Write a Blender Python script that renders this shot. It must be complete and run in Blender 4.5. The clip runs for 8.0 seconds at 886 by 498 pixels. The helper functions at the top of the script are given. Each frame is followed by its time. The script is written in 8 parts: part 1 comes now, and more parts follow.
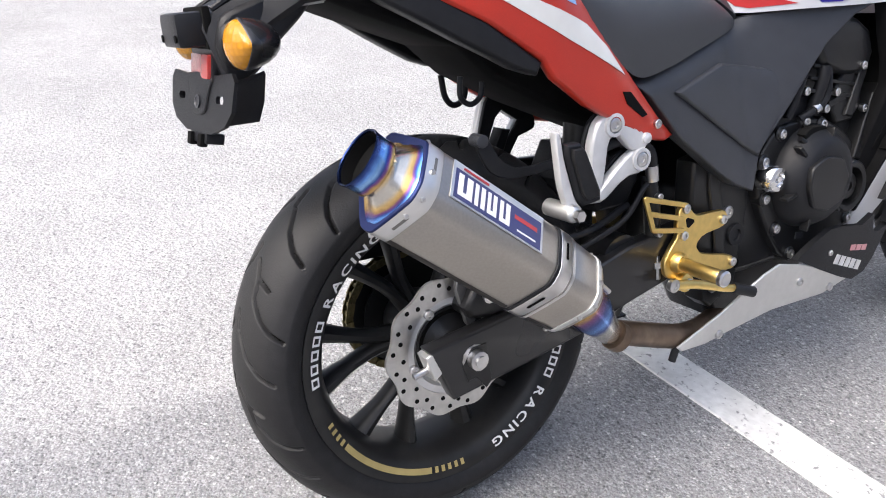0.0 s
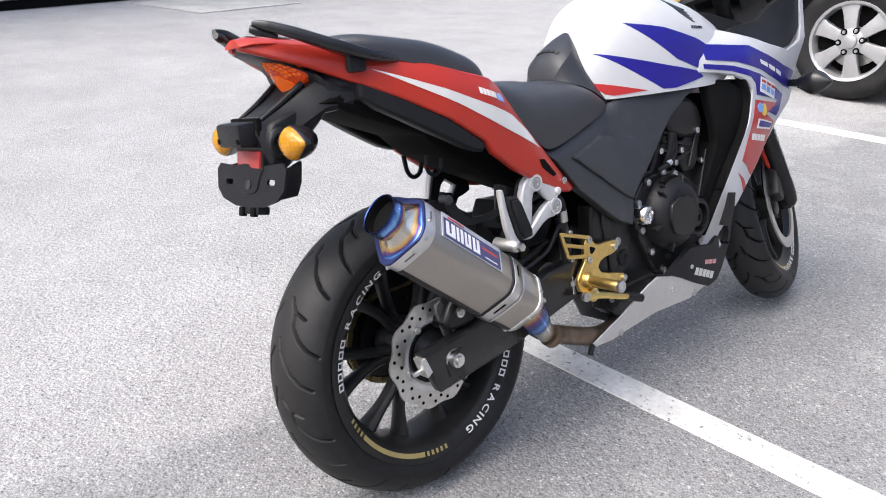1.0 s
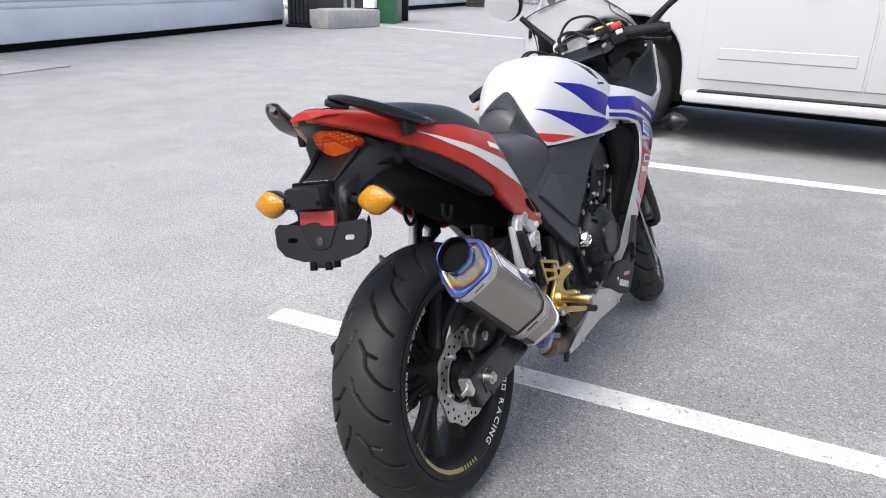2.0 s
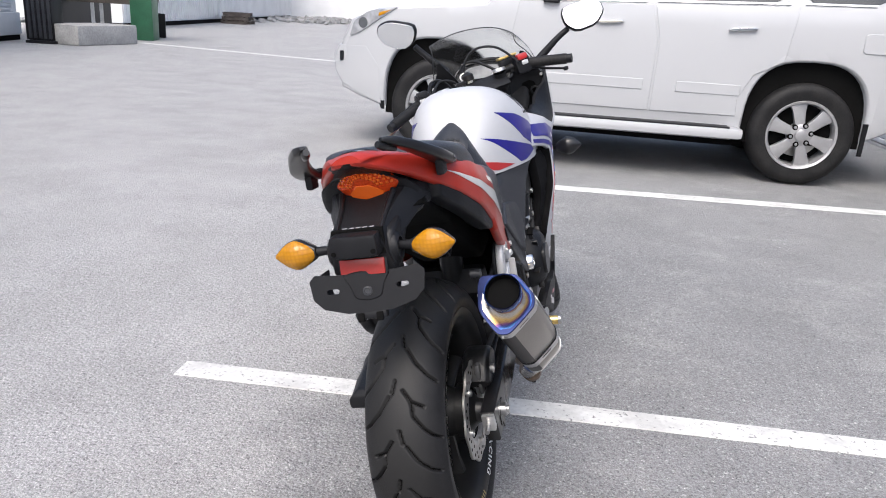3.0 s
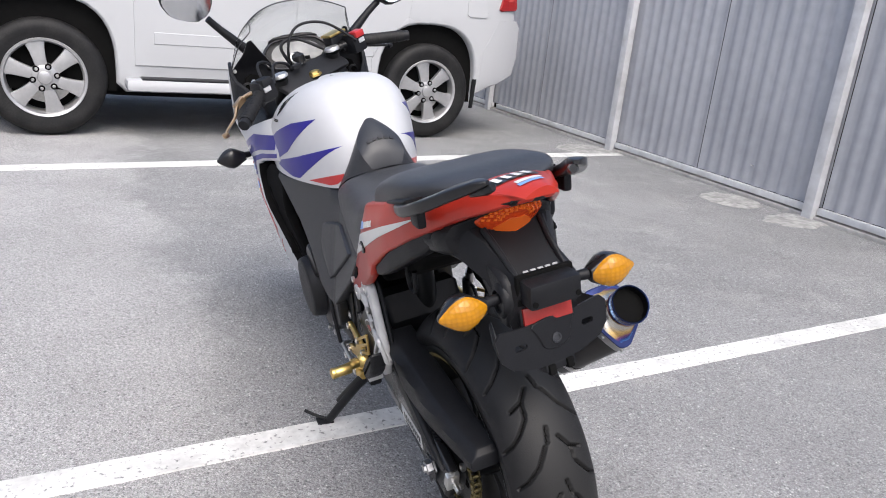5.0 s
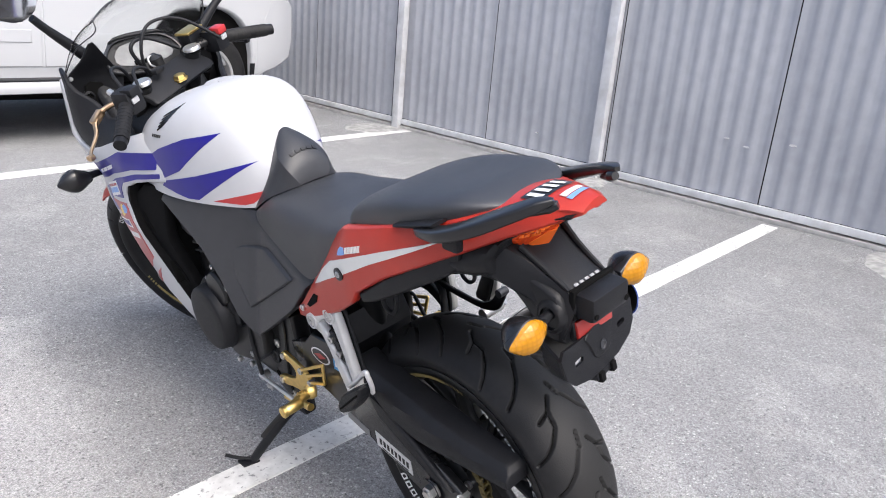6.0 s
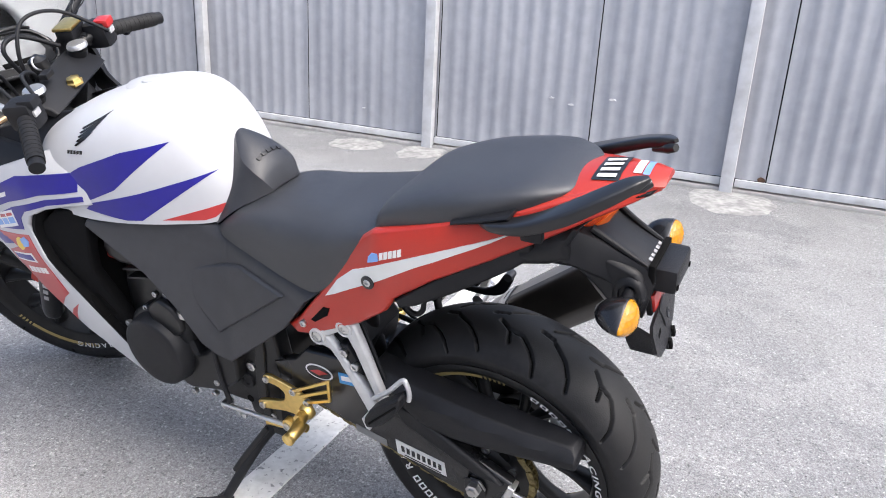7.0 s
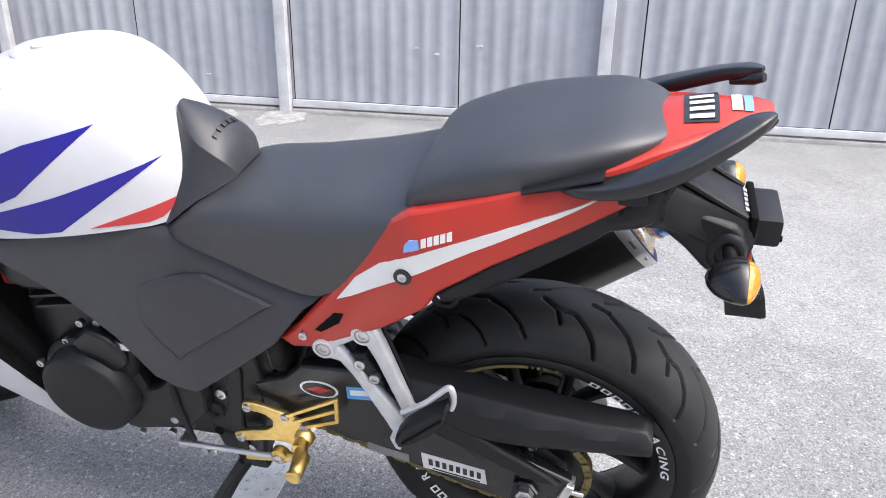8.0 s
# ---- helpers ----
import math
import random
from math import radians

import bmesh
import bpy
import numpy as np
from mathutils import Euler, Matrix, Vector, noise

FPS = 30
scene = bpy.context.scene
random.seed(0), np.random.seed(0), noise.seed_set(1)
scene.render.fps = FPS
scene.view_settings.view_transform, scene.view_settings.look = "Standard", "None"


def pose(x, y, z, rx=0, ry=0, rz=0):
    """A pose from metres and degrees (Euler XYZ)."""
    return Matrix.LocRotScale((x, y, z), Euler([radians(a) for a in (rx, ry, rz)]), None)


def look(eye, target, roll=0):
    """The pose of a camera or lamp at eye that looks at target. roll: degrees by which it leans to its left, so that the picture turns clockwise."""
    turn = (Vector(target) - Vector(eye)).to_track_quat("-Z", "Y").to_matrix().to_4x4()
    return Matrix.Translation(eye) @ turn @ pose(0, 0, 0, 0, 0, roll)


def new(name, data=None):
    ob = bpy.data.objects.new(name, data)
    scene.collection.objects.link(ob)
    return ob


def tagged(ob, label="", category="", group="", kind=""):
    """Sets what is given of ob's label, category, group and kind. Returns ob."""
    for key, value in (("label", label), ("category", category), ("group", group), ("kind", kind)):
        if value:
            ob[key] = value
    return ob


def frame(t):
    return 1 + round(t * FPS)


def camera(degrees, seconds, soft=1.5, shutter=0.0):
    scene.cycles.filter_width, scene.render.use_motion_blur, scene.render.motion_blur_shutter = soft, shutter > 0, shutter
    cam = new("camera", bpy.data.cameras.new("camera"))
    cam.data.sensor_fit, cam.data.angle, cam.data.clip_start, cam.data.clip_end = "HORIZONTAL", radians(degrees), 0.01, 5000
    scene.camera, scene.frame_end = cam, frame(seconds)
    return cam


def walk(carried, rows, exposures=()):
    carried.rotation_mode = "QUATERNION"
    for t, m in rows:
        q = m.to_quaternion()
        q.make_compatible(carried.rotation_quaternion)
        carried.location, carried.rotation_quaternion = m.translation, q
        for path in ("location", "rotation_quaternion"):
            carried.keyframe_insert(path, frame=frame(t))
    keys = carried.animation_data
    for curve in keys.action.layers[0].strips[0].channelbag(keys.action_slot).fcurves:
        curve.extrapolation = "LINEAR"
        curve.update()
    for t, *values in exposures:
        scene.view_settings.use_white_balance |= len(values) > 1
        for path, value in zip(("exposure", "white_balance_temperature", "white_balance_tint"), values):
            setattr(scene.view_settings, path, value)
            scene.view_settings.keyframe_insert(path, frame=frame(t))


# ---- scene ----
cam = camera(61.1, 8.0, soft=1.0)
PATH = [
    (0, (0.738, -0.522, 0.978), (-0.686, 0.467, -0.02), 2),
    (0.2, (0.842, -0.607, 1.026), (-0.589, 0.406, 0.063), 1.7),
    (0.5, (0.954, -0.701, 1.076), (-0.467, 0.375, 0.17), 1.3),
    (0.7, (0.972, -0.758, 1.09), (-0.414, 0.391, 0.22), 1.3),
    (1, (0.932, -0.874, 1.093), (-0.375, 0.402, 0.278), 1.3),
    (1.2, (0.874, -0.957, 1.112), (-0.361, 0.406, 0.327), 1.4),
    (2.3, (0.509, -1.425, 1.135), (-0.179, 0.336, 0.482), 2),
    (2.5, (0.401, -1.446, 1.137), (-0.172, 0.36, 0.495), 2.3),
    (3, (0.14, -1.469, 1.146), (-0.135, 0.416, 0.535), 3.4),
    (3.3, (-0.05, -1.51, 1.15), (-0.146, 0.394, 0.542), 4.1),
    (3.5, (-0.167, -1.522, 1.166), (-0.146, 0.384, 0.561), 4.6),
    (3.7, (-0.272, -1.504, 1.165), (-0.131, 0.397, 0.56), 5),
    (4, (-0.421, -1.431, 1.149), (-0.101, 0.448, 0.541), 5.4),
    (4.2, (-0.511, -1.36, 1.148), (-0.073, 0.494, 0.537), 5.6),
    (4.5, (-0.626, -1.26, 1.141), (-0.013, 0.541, 0.523), 5.7),
    (4.7, (-0.706, -1.194, 1.135), (0.022, 0.561, 0.509), 5.8),
    (5.8, (-1.06, -0.842, 1.142), (0.265, 0.514, 0.503), 5.1),
    (6, (-1.105, -0.773, 1.144), (0.306, 0.491, 0.506), 5),
    (6.5, (-1.22, -0.578, 1.14), (0.371, 0.449, 0.497), 4.1),
    (6.7, (-1.255, -0.507, 1.143), (0.389, 0.426, 0.491), 3.8),
    (7, (-1.283, -0.4, 1.131), (0.427, 0.393, 0.462), 2.9),
    (7.2, (-1.274, -0.322, 1.116), (0.47, 0.379, 0.433), 2.4),
    (7.5, (-1.244, -0.193, 1.103), (0.537, 0.374, 0.391), 1.6),
    (7.7, (-1.223, -0.124, 1.092), (0.575, 0.36, 0.363), 1.3),
    (8, (-1.173, -0.043, 1.072), (0.64, 0.324, 0.314), 0.9),
]
walk(cam, [(t, look(eye, target, roll)) for t, eye, target, roll in PATH],
     exposures=[(0.0, 1.36, 5950, 8), (0.5, 1.24, 5930, 8), (1.0, 1.14, 5900, 8), (1.7, 0.98, 5850, 8), (2.5, 0.82, 5800, 8), (3.5, 0.67, 5830, 8), (4.0, 0.63, 5830, 8), (4.5, 0.67, 5830, 8), (5.3, 0.85, 5830, 8),
                (6.5, 1.18, 5830, 8), (7.2, 1.3, 5830, 8), (8.0, 1.41, 5830, 8)])

# ---- light ----
world = bpy.data.worlds.new("overcast")
scene.world = world
world.use_nodes = True
wn = world.node_tree.nodes
sky = wn.new("ShaderNodeTexSky")
sky.sky_type, sky.sun_disc = "NISHITA", False
sky.sun_elevation, sky.sun_rotation = radians(55), radians(192)
sky.air_density, sky.dust_density, sky.ozone_density = 0.8, 8.0, 0.2
world.node_tree.links.new(sky.outputs["Color"], wn["Background"].inputs["Color"])
wn["Background"].inputs["Strength"].default_value = 0.15
sun = new("sun", bpy.data.lights.new("sun", "SUN"))
sun.data.energy, sun.data.angle, sun.data.color = 0.32, radians(90), (1.0, 0.985, 0.96)
sun.matrix_world = look((0.5, -1.5, 8.0), (0.0, 0.0, 0.0))


# ---- materials ----
def material(name, color, rough=0.5, metal=0.0, vary=0.08, scale=40.0, bump=0.0, bump_scale=300.0, coat=0.0, second=None, mix_scale=4.0, spec=0.5):
    """A surface with grain at two sizes: vary changes the brightness, second is a colour for larger patches."""
    m = bpy.data.materials.new(name)
    m.use_nodes = True
    n, l = m.node_tree.nodes, m.node_tree.links
    b = n["Principled BSDF"]
    b.inputs["Roughness"].default_value, b.inputs["Metallic"].default_value = rough, metal
    b.inputs["Coat Weight"].default_value, b.inputs["Coat Roughness"].default_value = coat, 0.05
    b.inputs["Specular IOR Level"].default_value = spec
    at = n.new("ShaderNodeTexCoord")
    fine = n.new("ShaderNodeTexNoise")
    fine.inputs["Scale"].default_value, fine.inputs["Detail"].default_value = scale, 6.0
    l.new(at.outputs["Object"], fine.inputs["Vector"])
    large = n.new("ShaderNodeTexNoise")
    large.inputs["Scale"].default_value, large.inputs["Detail"].default_value = mix_scale, 4.0
    l.new(at.outputs["Object"], large.inputs["Vector"])
    base = n.new("ShaderNodeMix")
    base.data_type = "RGBA"
    base.inputs["A"].default_value = (*color, 1)
    base.inputs["B"].default_value = (*(second or [c * (1 - vary) for c in color]), 1)
    ramp = n.new("ShaderNodeMapRange")
    ramp.inputs["From Min"].default_value, ramp.inputs["From Max"].default_value = 0.42, 0.62
    l.new(large.outputs["Fac"], ramp.inputs["Value"])
    l.new(ramp.outputs["Result"], base.inputs["Factor"])
    grain = n.new("ShaderNodeMapRange")
    grain.inputs["From Min"].default_value, grain.inputs["From Max"].default_value = 0.25, 0.75
    grain.inputs["To Min"].default_value, grain.inputs["To Max"].default_value = 1 - vary, 1 + vary
    l.new(fine.outputs["Fac"], grain.inputs["Value"])
    mul = n.new("ShaderNodeVectorMath")
    mul.operation = "SCALE"
    l.new(base.outputs["Result"], mul.inputs[0])
    l.new(grain.outputs["Result"], mul.inputs["Scale"])
    l.new(mul.outputs["Vector"], b.inputs["Base Color"])
    rr = n.new("ShaderNodeMapRange")
    rr.inputs["To Min"].default_value, rr.inputs["To Max"].default_value = max(0.02, rough - 0.07), min(1.0, rough + 0.07)
    l.new(large.outputs["Fac"], rr.inputs["Value"])
    l.new(rr.outputs["Result"], b.inputs["Roughness"])
    if bump:
        tiny = n.new("ShaderNodeTexNoise")
        tiny.inputs["Scale"].default_value, tiny.inputs["Detail"].default_value = bump_scale, 3.0
        l.new(at.outputs["Object"], tiny.inputs["Vector"])
        bp = n.new("ShaderNodeBump")
        bp.inputs["Strength"].default_value, bp.inputs["Distance"].default_value = bump, 0.001
        l.new(tiny.outputs["Fac"], bp.inputs["Height"])
        l.new(bp.outputs["Normal"], b.inputs["Normal"])
    return m


RUBBER = material("tyre rubber", (0.0085, 0.0085, 0.0092), 0.6, spec=0.28, vary=0.35, scale=90, bump=0.45, bump_scale=420, second=(0.0155, 0.0153, 0.0153), mix_scale=9)
BLACK = material("black moulded plastic", (0.009, 0.0094, 0.0112), 0.46, spec=0.22, vary=0.15, bump=0.3, bump_scale=900, second=(0.013, 0.0134, 0.0152))
DARK = material("satin dark grey cover", (0.0225, 0.0236, 0.0275), 0.38, spec=0.5, vary=0.14, bump=0.35, bump_scale=1100, second=(0.0275, 0.029, 0.0335))
TAILBLACK = material("grained black tail plastic", (0.0078, 0.0081, 0.0098), 0.42, spec=0.27, vary=0.15, bump=0.35, bump_scale=1000, second=(0.011, 0.0113, 0.013))
CARALLOY = material("silver lacquered car wheel", (0.46, 0.46, 0.465), 0.36, metal=0.62, vary=0.06, second=(0.4, 0.4, 0.405))
SEAT = material("black seat vinyl", (0.021, 0.022, 0.0255), 0.42, spec=0.75, vary=0.12, bump=0.35, bump_scale=1500, second=(0.026, 0.0272, 0.031))
# matt black lowered to hold deep shade, for vents and the car's underside
SHADEBLACK = material("matt black with deep shade", (0.005, 0.005, 0.0055), 0.8, spec=0.12, vary=0.2, bump=0.3, bump_scale=500)
ENGINE = material("black engine enamel", (0.0075, 0.0077, 0.0086), 0.32, spec=0.34, vary=0.3, bump=0.3, bump_scale=400, second=(0.013, 0.0128, 0.0127))
GLOSSBLACK = material("gloss black paint", (0.011, 0.011, 0.012), 0.28, vary=0.1, coat=0.2, spec=0.4)
WHEELBLACK = material("satin black wheel paint", (0.011, 0.011, 0.0115), 0.42, spec=0.28, vary=0.2, second=(0.017, 0.0167, 0.016), mix_scale=12)
RED = material("red motorcycle paint", (0.4, 0.028, 0.0145), 0.33, vary=0.08, coat=0.22, scale=600, second=(0.36, 0.024, 0.013), spec=0.35)
WHITE = material("white motorcycle paint", (0.475, 0.482, 0.499), 0.4, vary=0.02, coat=0.12, second=(0.458, 0.465, 0.481))
BLUE = material("blue graphic paint", (0.014, 0.01, 0.21), 0.3, vary=0.08, coat=0.12, spec=0.35)
PALE = material("cream white decal", (0.66, 0.66, 0.63), 0.3, vary=0.04, coat=0.3)
YELLOWFILM = material("yellow decal film", (0.7, 0.5, 0.06), 0.35, vary=0.05)
REDFILM = material("red decal film", (0.4, 0.022, 0.022), 0.3, vary=0.05, coat=0.3)
GOLD = material("gold anodised aluminium", (0.76, 0.55, 0.19), 0.34, metal=1.0, vary=0.1, scale=90)
BRASS = material("worn gold chain", (0.24, 0.2, 0.1), 0.5, metal=1.0, vary=0.35, scale=200)
ALLOY = material("silver cast alloy", (0.62, 0.62, 0.625), 0.42, metal=0.38, vary=0.1, bump=0.2, bump_scale=700, second=(0.52, 0.52, 0.52))
BRUSHED = material("brushed aluminium", (0.66, 0.66, 0.65), 0.4, metal=0.9, vary=0.05, scale=60)
STEEL = material("bright steel", (0.6, 0.59, 0.58), 0.3, metal=1.0, vary=0.12)
DISC = material("brake disc steel", (0.55, 0.54, 0.52), 0.35, metal=0.9, vary=0.12, scale=80)
TITAN = material("raw titanium sheet", (0.36, 0.335, 0.3), 0.3, metal=0.85, vary=0.06, scale=300, bump=0.1, bump_scale=900, second=(0.33, 0.31, 0.285))
PIPE = material("heat-stained steel pipe", (0.2, 0.15, 0.11), 0.45, metal=0.9, vary=0.25, second=(0.12, 0.085, 0.06), mix_scale=14)
CHROME = material("chrome", (0.8, 0.8, 0.8), 0.1, metal=1.0, vary=0.03)
# near-black that paints shade into gaps, slots, holes and grooves; also small dark fittings
SHADOWGAP = material("near-black shade and dark fittings", (0.005, 0.005, 0.005), 0.9, vary=0.2, spec=0.1)
ASHWHITE = material("white lettering", (0.75, 0.75, 0.74), 0.5, vary=0.06)
SUVWHITE = material("white car paint", (0.465, 0.474, 0.488), 0.26, vary=0.006, scale=2.0, coat=0.35, second=(0.462, 0.471, 0.485), mix_scale=0.8)
GREYSTEEL = material("grey painted corrugated steel", (0.375, 0.386, 0.414), 0.5, vary=0.1, scale=12, second=(0.325, 0.336, 0.364), mix_scale=1.5, bump=0.1, bump_scale=120)
POSTPAINT = material("light grey painted steel", (0.58, 0.59, 0.605), 0.5, vary=0.08, scale=20, second=(0.48, 0.485, 0.49), mix_scale=6)
WALLWHITE = material("white painted cladding", (0.76, 0.765, 0.775), 0.55, vary=0.05, second=(0.7, 0.705, 0.715), mix_scale=1.0)
CONCRETE = material("pale concrete", (0.42, 0.41, 0.39), 0.9, vary=0.18, scale=25, bump=0.6, bump_scale=90, second=(0.34, 0.335, 0.32), mix_scale=2.5)
PATCH = material("rough patched concrete", (0.36, 0.355, 0.34), 0.95, vary=0.3, scale=30, bump=0.8, bump_scale=60, second=(0.26, 0.258, 0.25), mix_scale=9)
SIDEGREEN = material("green painted metal", (0.03, 0.12, 0.06), 0.45, vary=0.15)
WOOD = material("weathered wood", (0.12, 0.1, 0.085), 0.85, vary=0.3)
GRAVEL = material("grey gravel", (0.3, 0.3, 0.3), 0.9, vary=0.4, scale=15)


def tread_rubber():
    """Tyre rubber: black flanks, a greyer, dusty band where the tread meets the road."""
    m = material("worn tyre rubber", (0.0072, 0.0072, 0.008), 0.55, spec=0.3, vary=0.3, scale=80, bump=0.4, bump_scale=420, second=(0.011, 0.011, 0.012), mix_scale=9)
    n, l = m.node_tree.nodes, m.node_tree.links
    b = n["Principled BSDF"]
    at, axes = n.new("ShaderNodeTexCoord"), n.new("ShaderNodeSeparateXYZ")
    l.new(at.outputs["Object"], axes.inputs[0])
    flat = n.new("ShaderNodeCombineXYZ")
    l.new(axes.outputs["Y"], flat.inputs["Y"])
    l.new(axes.outputs["Z"], flat.inputs["Z"])
    size = n.new("ShaderNodeVectorMath")
    size.operation = "LENGTH"
    l.new(flat.outputs[0], size.inputs[0])
    dust = n.new("ShaderNodeTexNoise")
    dust.inputs["Scale"].default_value, dust.inputs["Detail"].default_value, dust.inputs["Roughness"].default_value = 38.0, 8.0, 0.75
    l.new(at.outputs["Object"], dust.inputs["Vector"])
    wander = n.new("ShaderNodeMath")
    wander.operation = "MULTIPLY_ADD"
    l.new(dust.outputs["Fac"], wander.inputs[0])
    wander.inputs[1].default_value = 0.03
    l.new(size.outputs["Value"], wander.inputs[2])
    band = n.new("ShaderNodeMapRange")
    for key, v in (("From Min", 0.282), ("From Max", 0.31), ("To Min", 0.0), ("To Max", 1.0)):
        band.inputs[key].default_value = v
    l.new(wander.outputs[0], band.inputs["Value"])
    x = n.new("ShaderNodeMix")
    x.data_type = "RGBA"
    l.new(band.outputs["Result"], x.inputs["Factor"])
    l.new(b.inputs["Base Color"].links[0].from_socket, x.inputs["A"])
    x.inputs["B"].default_value = (0.0165, 0.0163, 0.0162, 1)
    l.new(x.outputs["Result"], b.inputs["Base Color"])
    return m


TREAD = tread_rubber()


def clear(name, color, rough=0.05, ior=1.45, transmission=1.0):
    m = bpy.data.materials.new(name)
    m.use_nodes = True
    b = m.node_tree.nodes["Principled BSDF"]
    b.inputs["Base Color"].default_value = (*color, 1)
    b.inputs["Roughness"].default_value, b.inputs["IOR"].default_value = rough, ior
    b.inputs["Transmission Weight"].default_value = transmission
    return m




def lens(name, color, rough, transmission, scale, depth):
    """Moulded lens plastic with a fine prism pattern on it."""
    m = clear(name, color, rough, 1.45, transmission)
    n, l = m.node_tree.nodes, m.node_tree.links
    at, cell, bp = n.new("ShaderNodeTexCoord"), n.new("ShaderNodeTexVoronoi"), n.new("ShaderNodeBump")
    cell.inputs["Scale"].default_value, cell.inputs["Randomness"].default_value = scale, 0.15
    bp.inputs["Strength"].default_value, bp.inputs["Distance"].default_value = depth, 0.003
    l.new(at.outputs["Object"], cell.inputs["Vector"])
    l.new(cell.outputs["Distance"], bp.inputs["Height"])
    l.new(bp.outputs["Normal"], n["Principled BSDF"].inputs["Normal"])
    shade = n.new("ShaderNodeMix")
    shade.data_type = "RGBA"
    shade.inputs["A"].default_value = (*color, 1)
    shade.inputs["B"].default_value = (*[c * 0.7 for c in color], 1)
    l.new(cell.outputs["Distance"], shade.inputs["Factor"])
    l.new(shade.outputs["Result"], n["Principled BSDF"].inputs["Base Color"])
    return m


AMBER = lens("amber lens", (0.76, 0.34, 0.01), 0.08, 0.35, 120.0, 0.35)
REDLENS = lens("orange-red lens", (0.78, 0.075, 0.012), 0.1, 0.1, 170.0, 0.5)
STUD = clear("bright orange prism", (0.95, 0.2, 0.025), 0.08, 1.45, 0.1)
DEEPRED = lens("deep red lamp lens", (0.38, 0.015, 0.015), 0.08, 0.1, 30.0, 0.2)
REFLECTOR = material("red reflector", (0.35, 0.03, 0.025), 0.2, vary=0.1, scale=400, coat=0.3)
SCREEN = clear("clear acrylic", (0.93, 0.945, 0.935), 0.04, 1.3)
TINTED = material("dark window glass", (0.02, 0.022, 0.024), 0.05, vary=0.02, spec=0.8)
MIRROR = material("mirror glass", (0.88, 0.89, 0.9), 0.02, metal=1.0, vary=0.01)


def asphalt():
    """Worn grey asphalt: pale and dark stone chips, and a darker bay beside a paler, dusty lane."""
    m = bpy.data.materials.new("worn asphalt")
    m.use_nodes = True
    n, l = m.node_tree.nodes, m.node_tree.links
    b = n["Principled BSDF"]
    at = n.new("ShaderNodeTexCoord")

    def noise_at(scale, detail=4.0, rough=0.6):
        t = n.new("ShaderNodeTexNoise")
        t.inputs["Scale"].default_value, t.inputs["Detail"].default_value, t.inputs["Roughness"].default_value = scale, detail, rough
        l.new(at.outputs["Object"], t.inputs["Vector"])
        return t.outputs["Fac"]

    def ranged(value, a, c, d, e):
        r = n.new("ShaderNodeMapRange")
        for key, v in (("From Min", a), ("From Max", c), ("To Min", d), ("To Max", e)):
            r.inputs[key].default_value = v
        l.new(value, r.inputs["Value"])
        return r.outputs["Result"]

    def mixed(fac, a, c):
        x = n.new("ShaderNodeMix")
        x.data_type = "RGBA"
        l.new(fac, x.inputs["Factor"])
        for key, v in (("A", a), ("B", c)):
            if isinstance(v, tuple):
                x.inputs[key].default_value = (*v, 1)
            else:
                l.new(v, x.inputs[key])
        return x.outputs["Result"]

    def maths(op, a, c):
        x = n.new("ShaderNodeMath")
        x.operation = op
        for i, v in enumerate((a, c)):
            if isinstance(v, float):
                x.inputs[i].default_value = v
            else:
                l.new(v, x.inputs[i])
        return x.outputs[0]

    axes = n.new("ShaderNodeSeparateXYZ")
    l.new(at.outputs["Object"], axes.inputs[0])
    edge = maths("ADD", axes.outputs["X"], maths("MULTIPLY", ranged(noise_at(1.3, 8.0, 0.7), 0.3, 0.7, -1.0, 1.0), 0.28))
    bay = ranged(edge, -0.52, -0.36, 0.0, 1.0)
    patches = ranged(noise_at(0.55, 8.0, 0.65), 0.35, 0.7, 0.0, 1.0)
    lane = mixed(patches, (0.405, 0.402, 0.396), (0.34, 0.338, 0.335))
    dark = mixed(patches, (0.288, 0.288, 0.29), (0.236, 0.237, 0.24))
    ground_tone = mixed(bay, lane, dark)
    dusty = maths("MULTIPLY", ranged(axes.outputs["X"], 0.7, 1.5, 0.0, 1.0), ranged(axes.outputs["Y"], -0.15, -0.75, 0.0, 1.0))
    crust = ranged(maths("ADD", noise_at(2.6, 10.0, 0.72), maths("ADD", maths("MULTIPLY", dusty, 0.16), ranged(bay, 0.0, 1.0, 0.045, 0.0))), 0.52, 0.6, 0.0, 0.75)
    ground_tone = mixed(crust, ground_tone, mixed(bay, (0.375, 0.373, 0.368), (0.325, 0.324, 0.322)))
    chips = n.new("ShaderNodeTexVoronoi")
    chips.inputs["Scale"].default_value = 150.0
    l.new(at.outputs["Object"], chips.inputs["Vector"])
    tone = n.new("ShaderNodeSeparateColor")
    l.new(chips.outputs["Color"], tone.inputs[0])
    pale = maths("MULTIPLY", ranged(tone.outputs[0], 0.9, 0.98, 0.0, 0.9), ranged(chips.outputs["Distance"], 0.35, 0.5, 1.0, 0.0))
    pits = maths("MULTIPLY", ranged(tone.outputs[1], 0.86, 0.98, 0.0, 0.6), ranged(chips.outputs["Distance"], 0.4, 0.6, 1.0, 0.0))
    col = mixed(pits, ground_tone, (0.06, 0.06, 0.062))
    col = mixed(pale, col, (0.5, 0.495, 0.48))
    bent = n.new("ShaderNodeTexNoise")
    bent.inputs["Scale"].default_value, bent.inputs["Detail"].default_value = 90.0, 3.0
    l.new(at.outputs["Object"], bent.inputs["Vector"])
    moved = n.new("ShaderNodeVectorMath")
    moved.operation = "MULTIPLY_ADD"
    l.new(bent.outputs["Color"], moved.inputs[0])
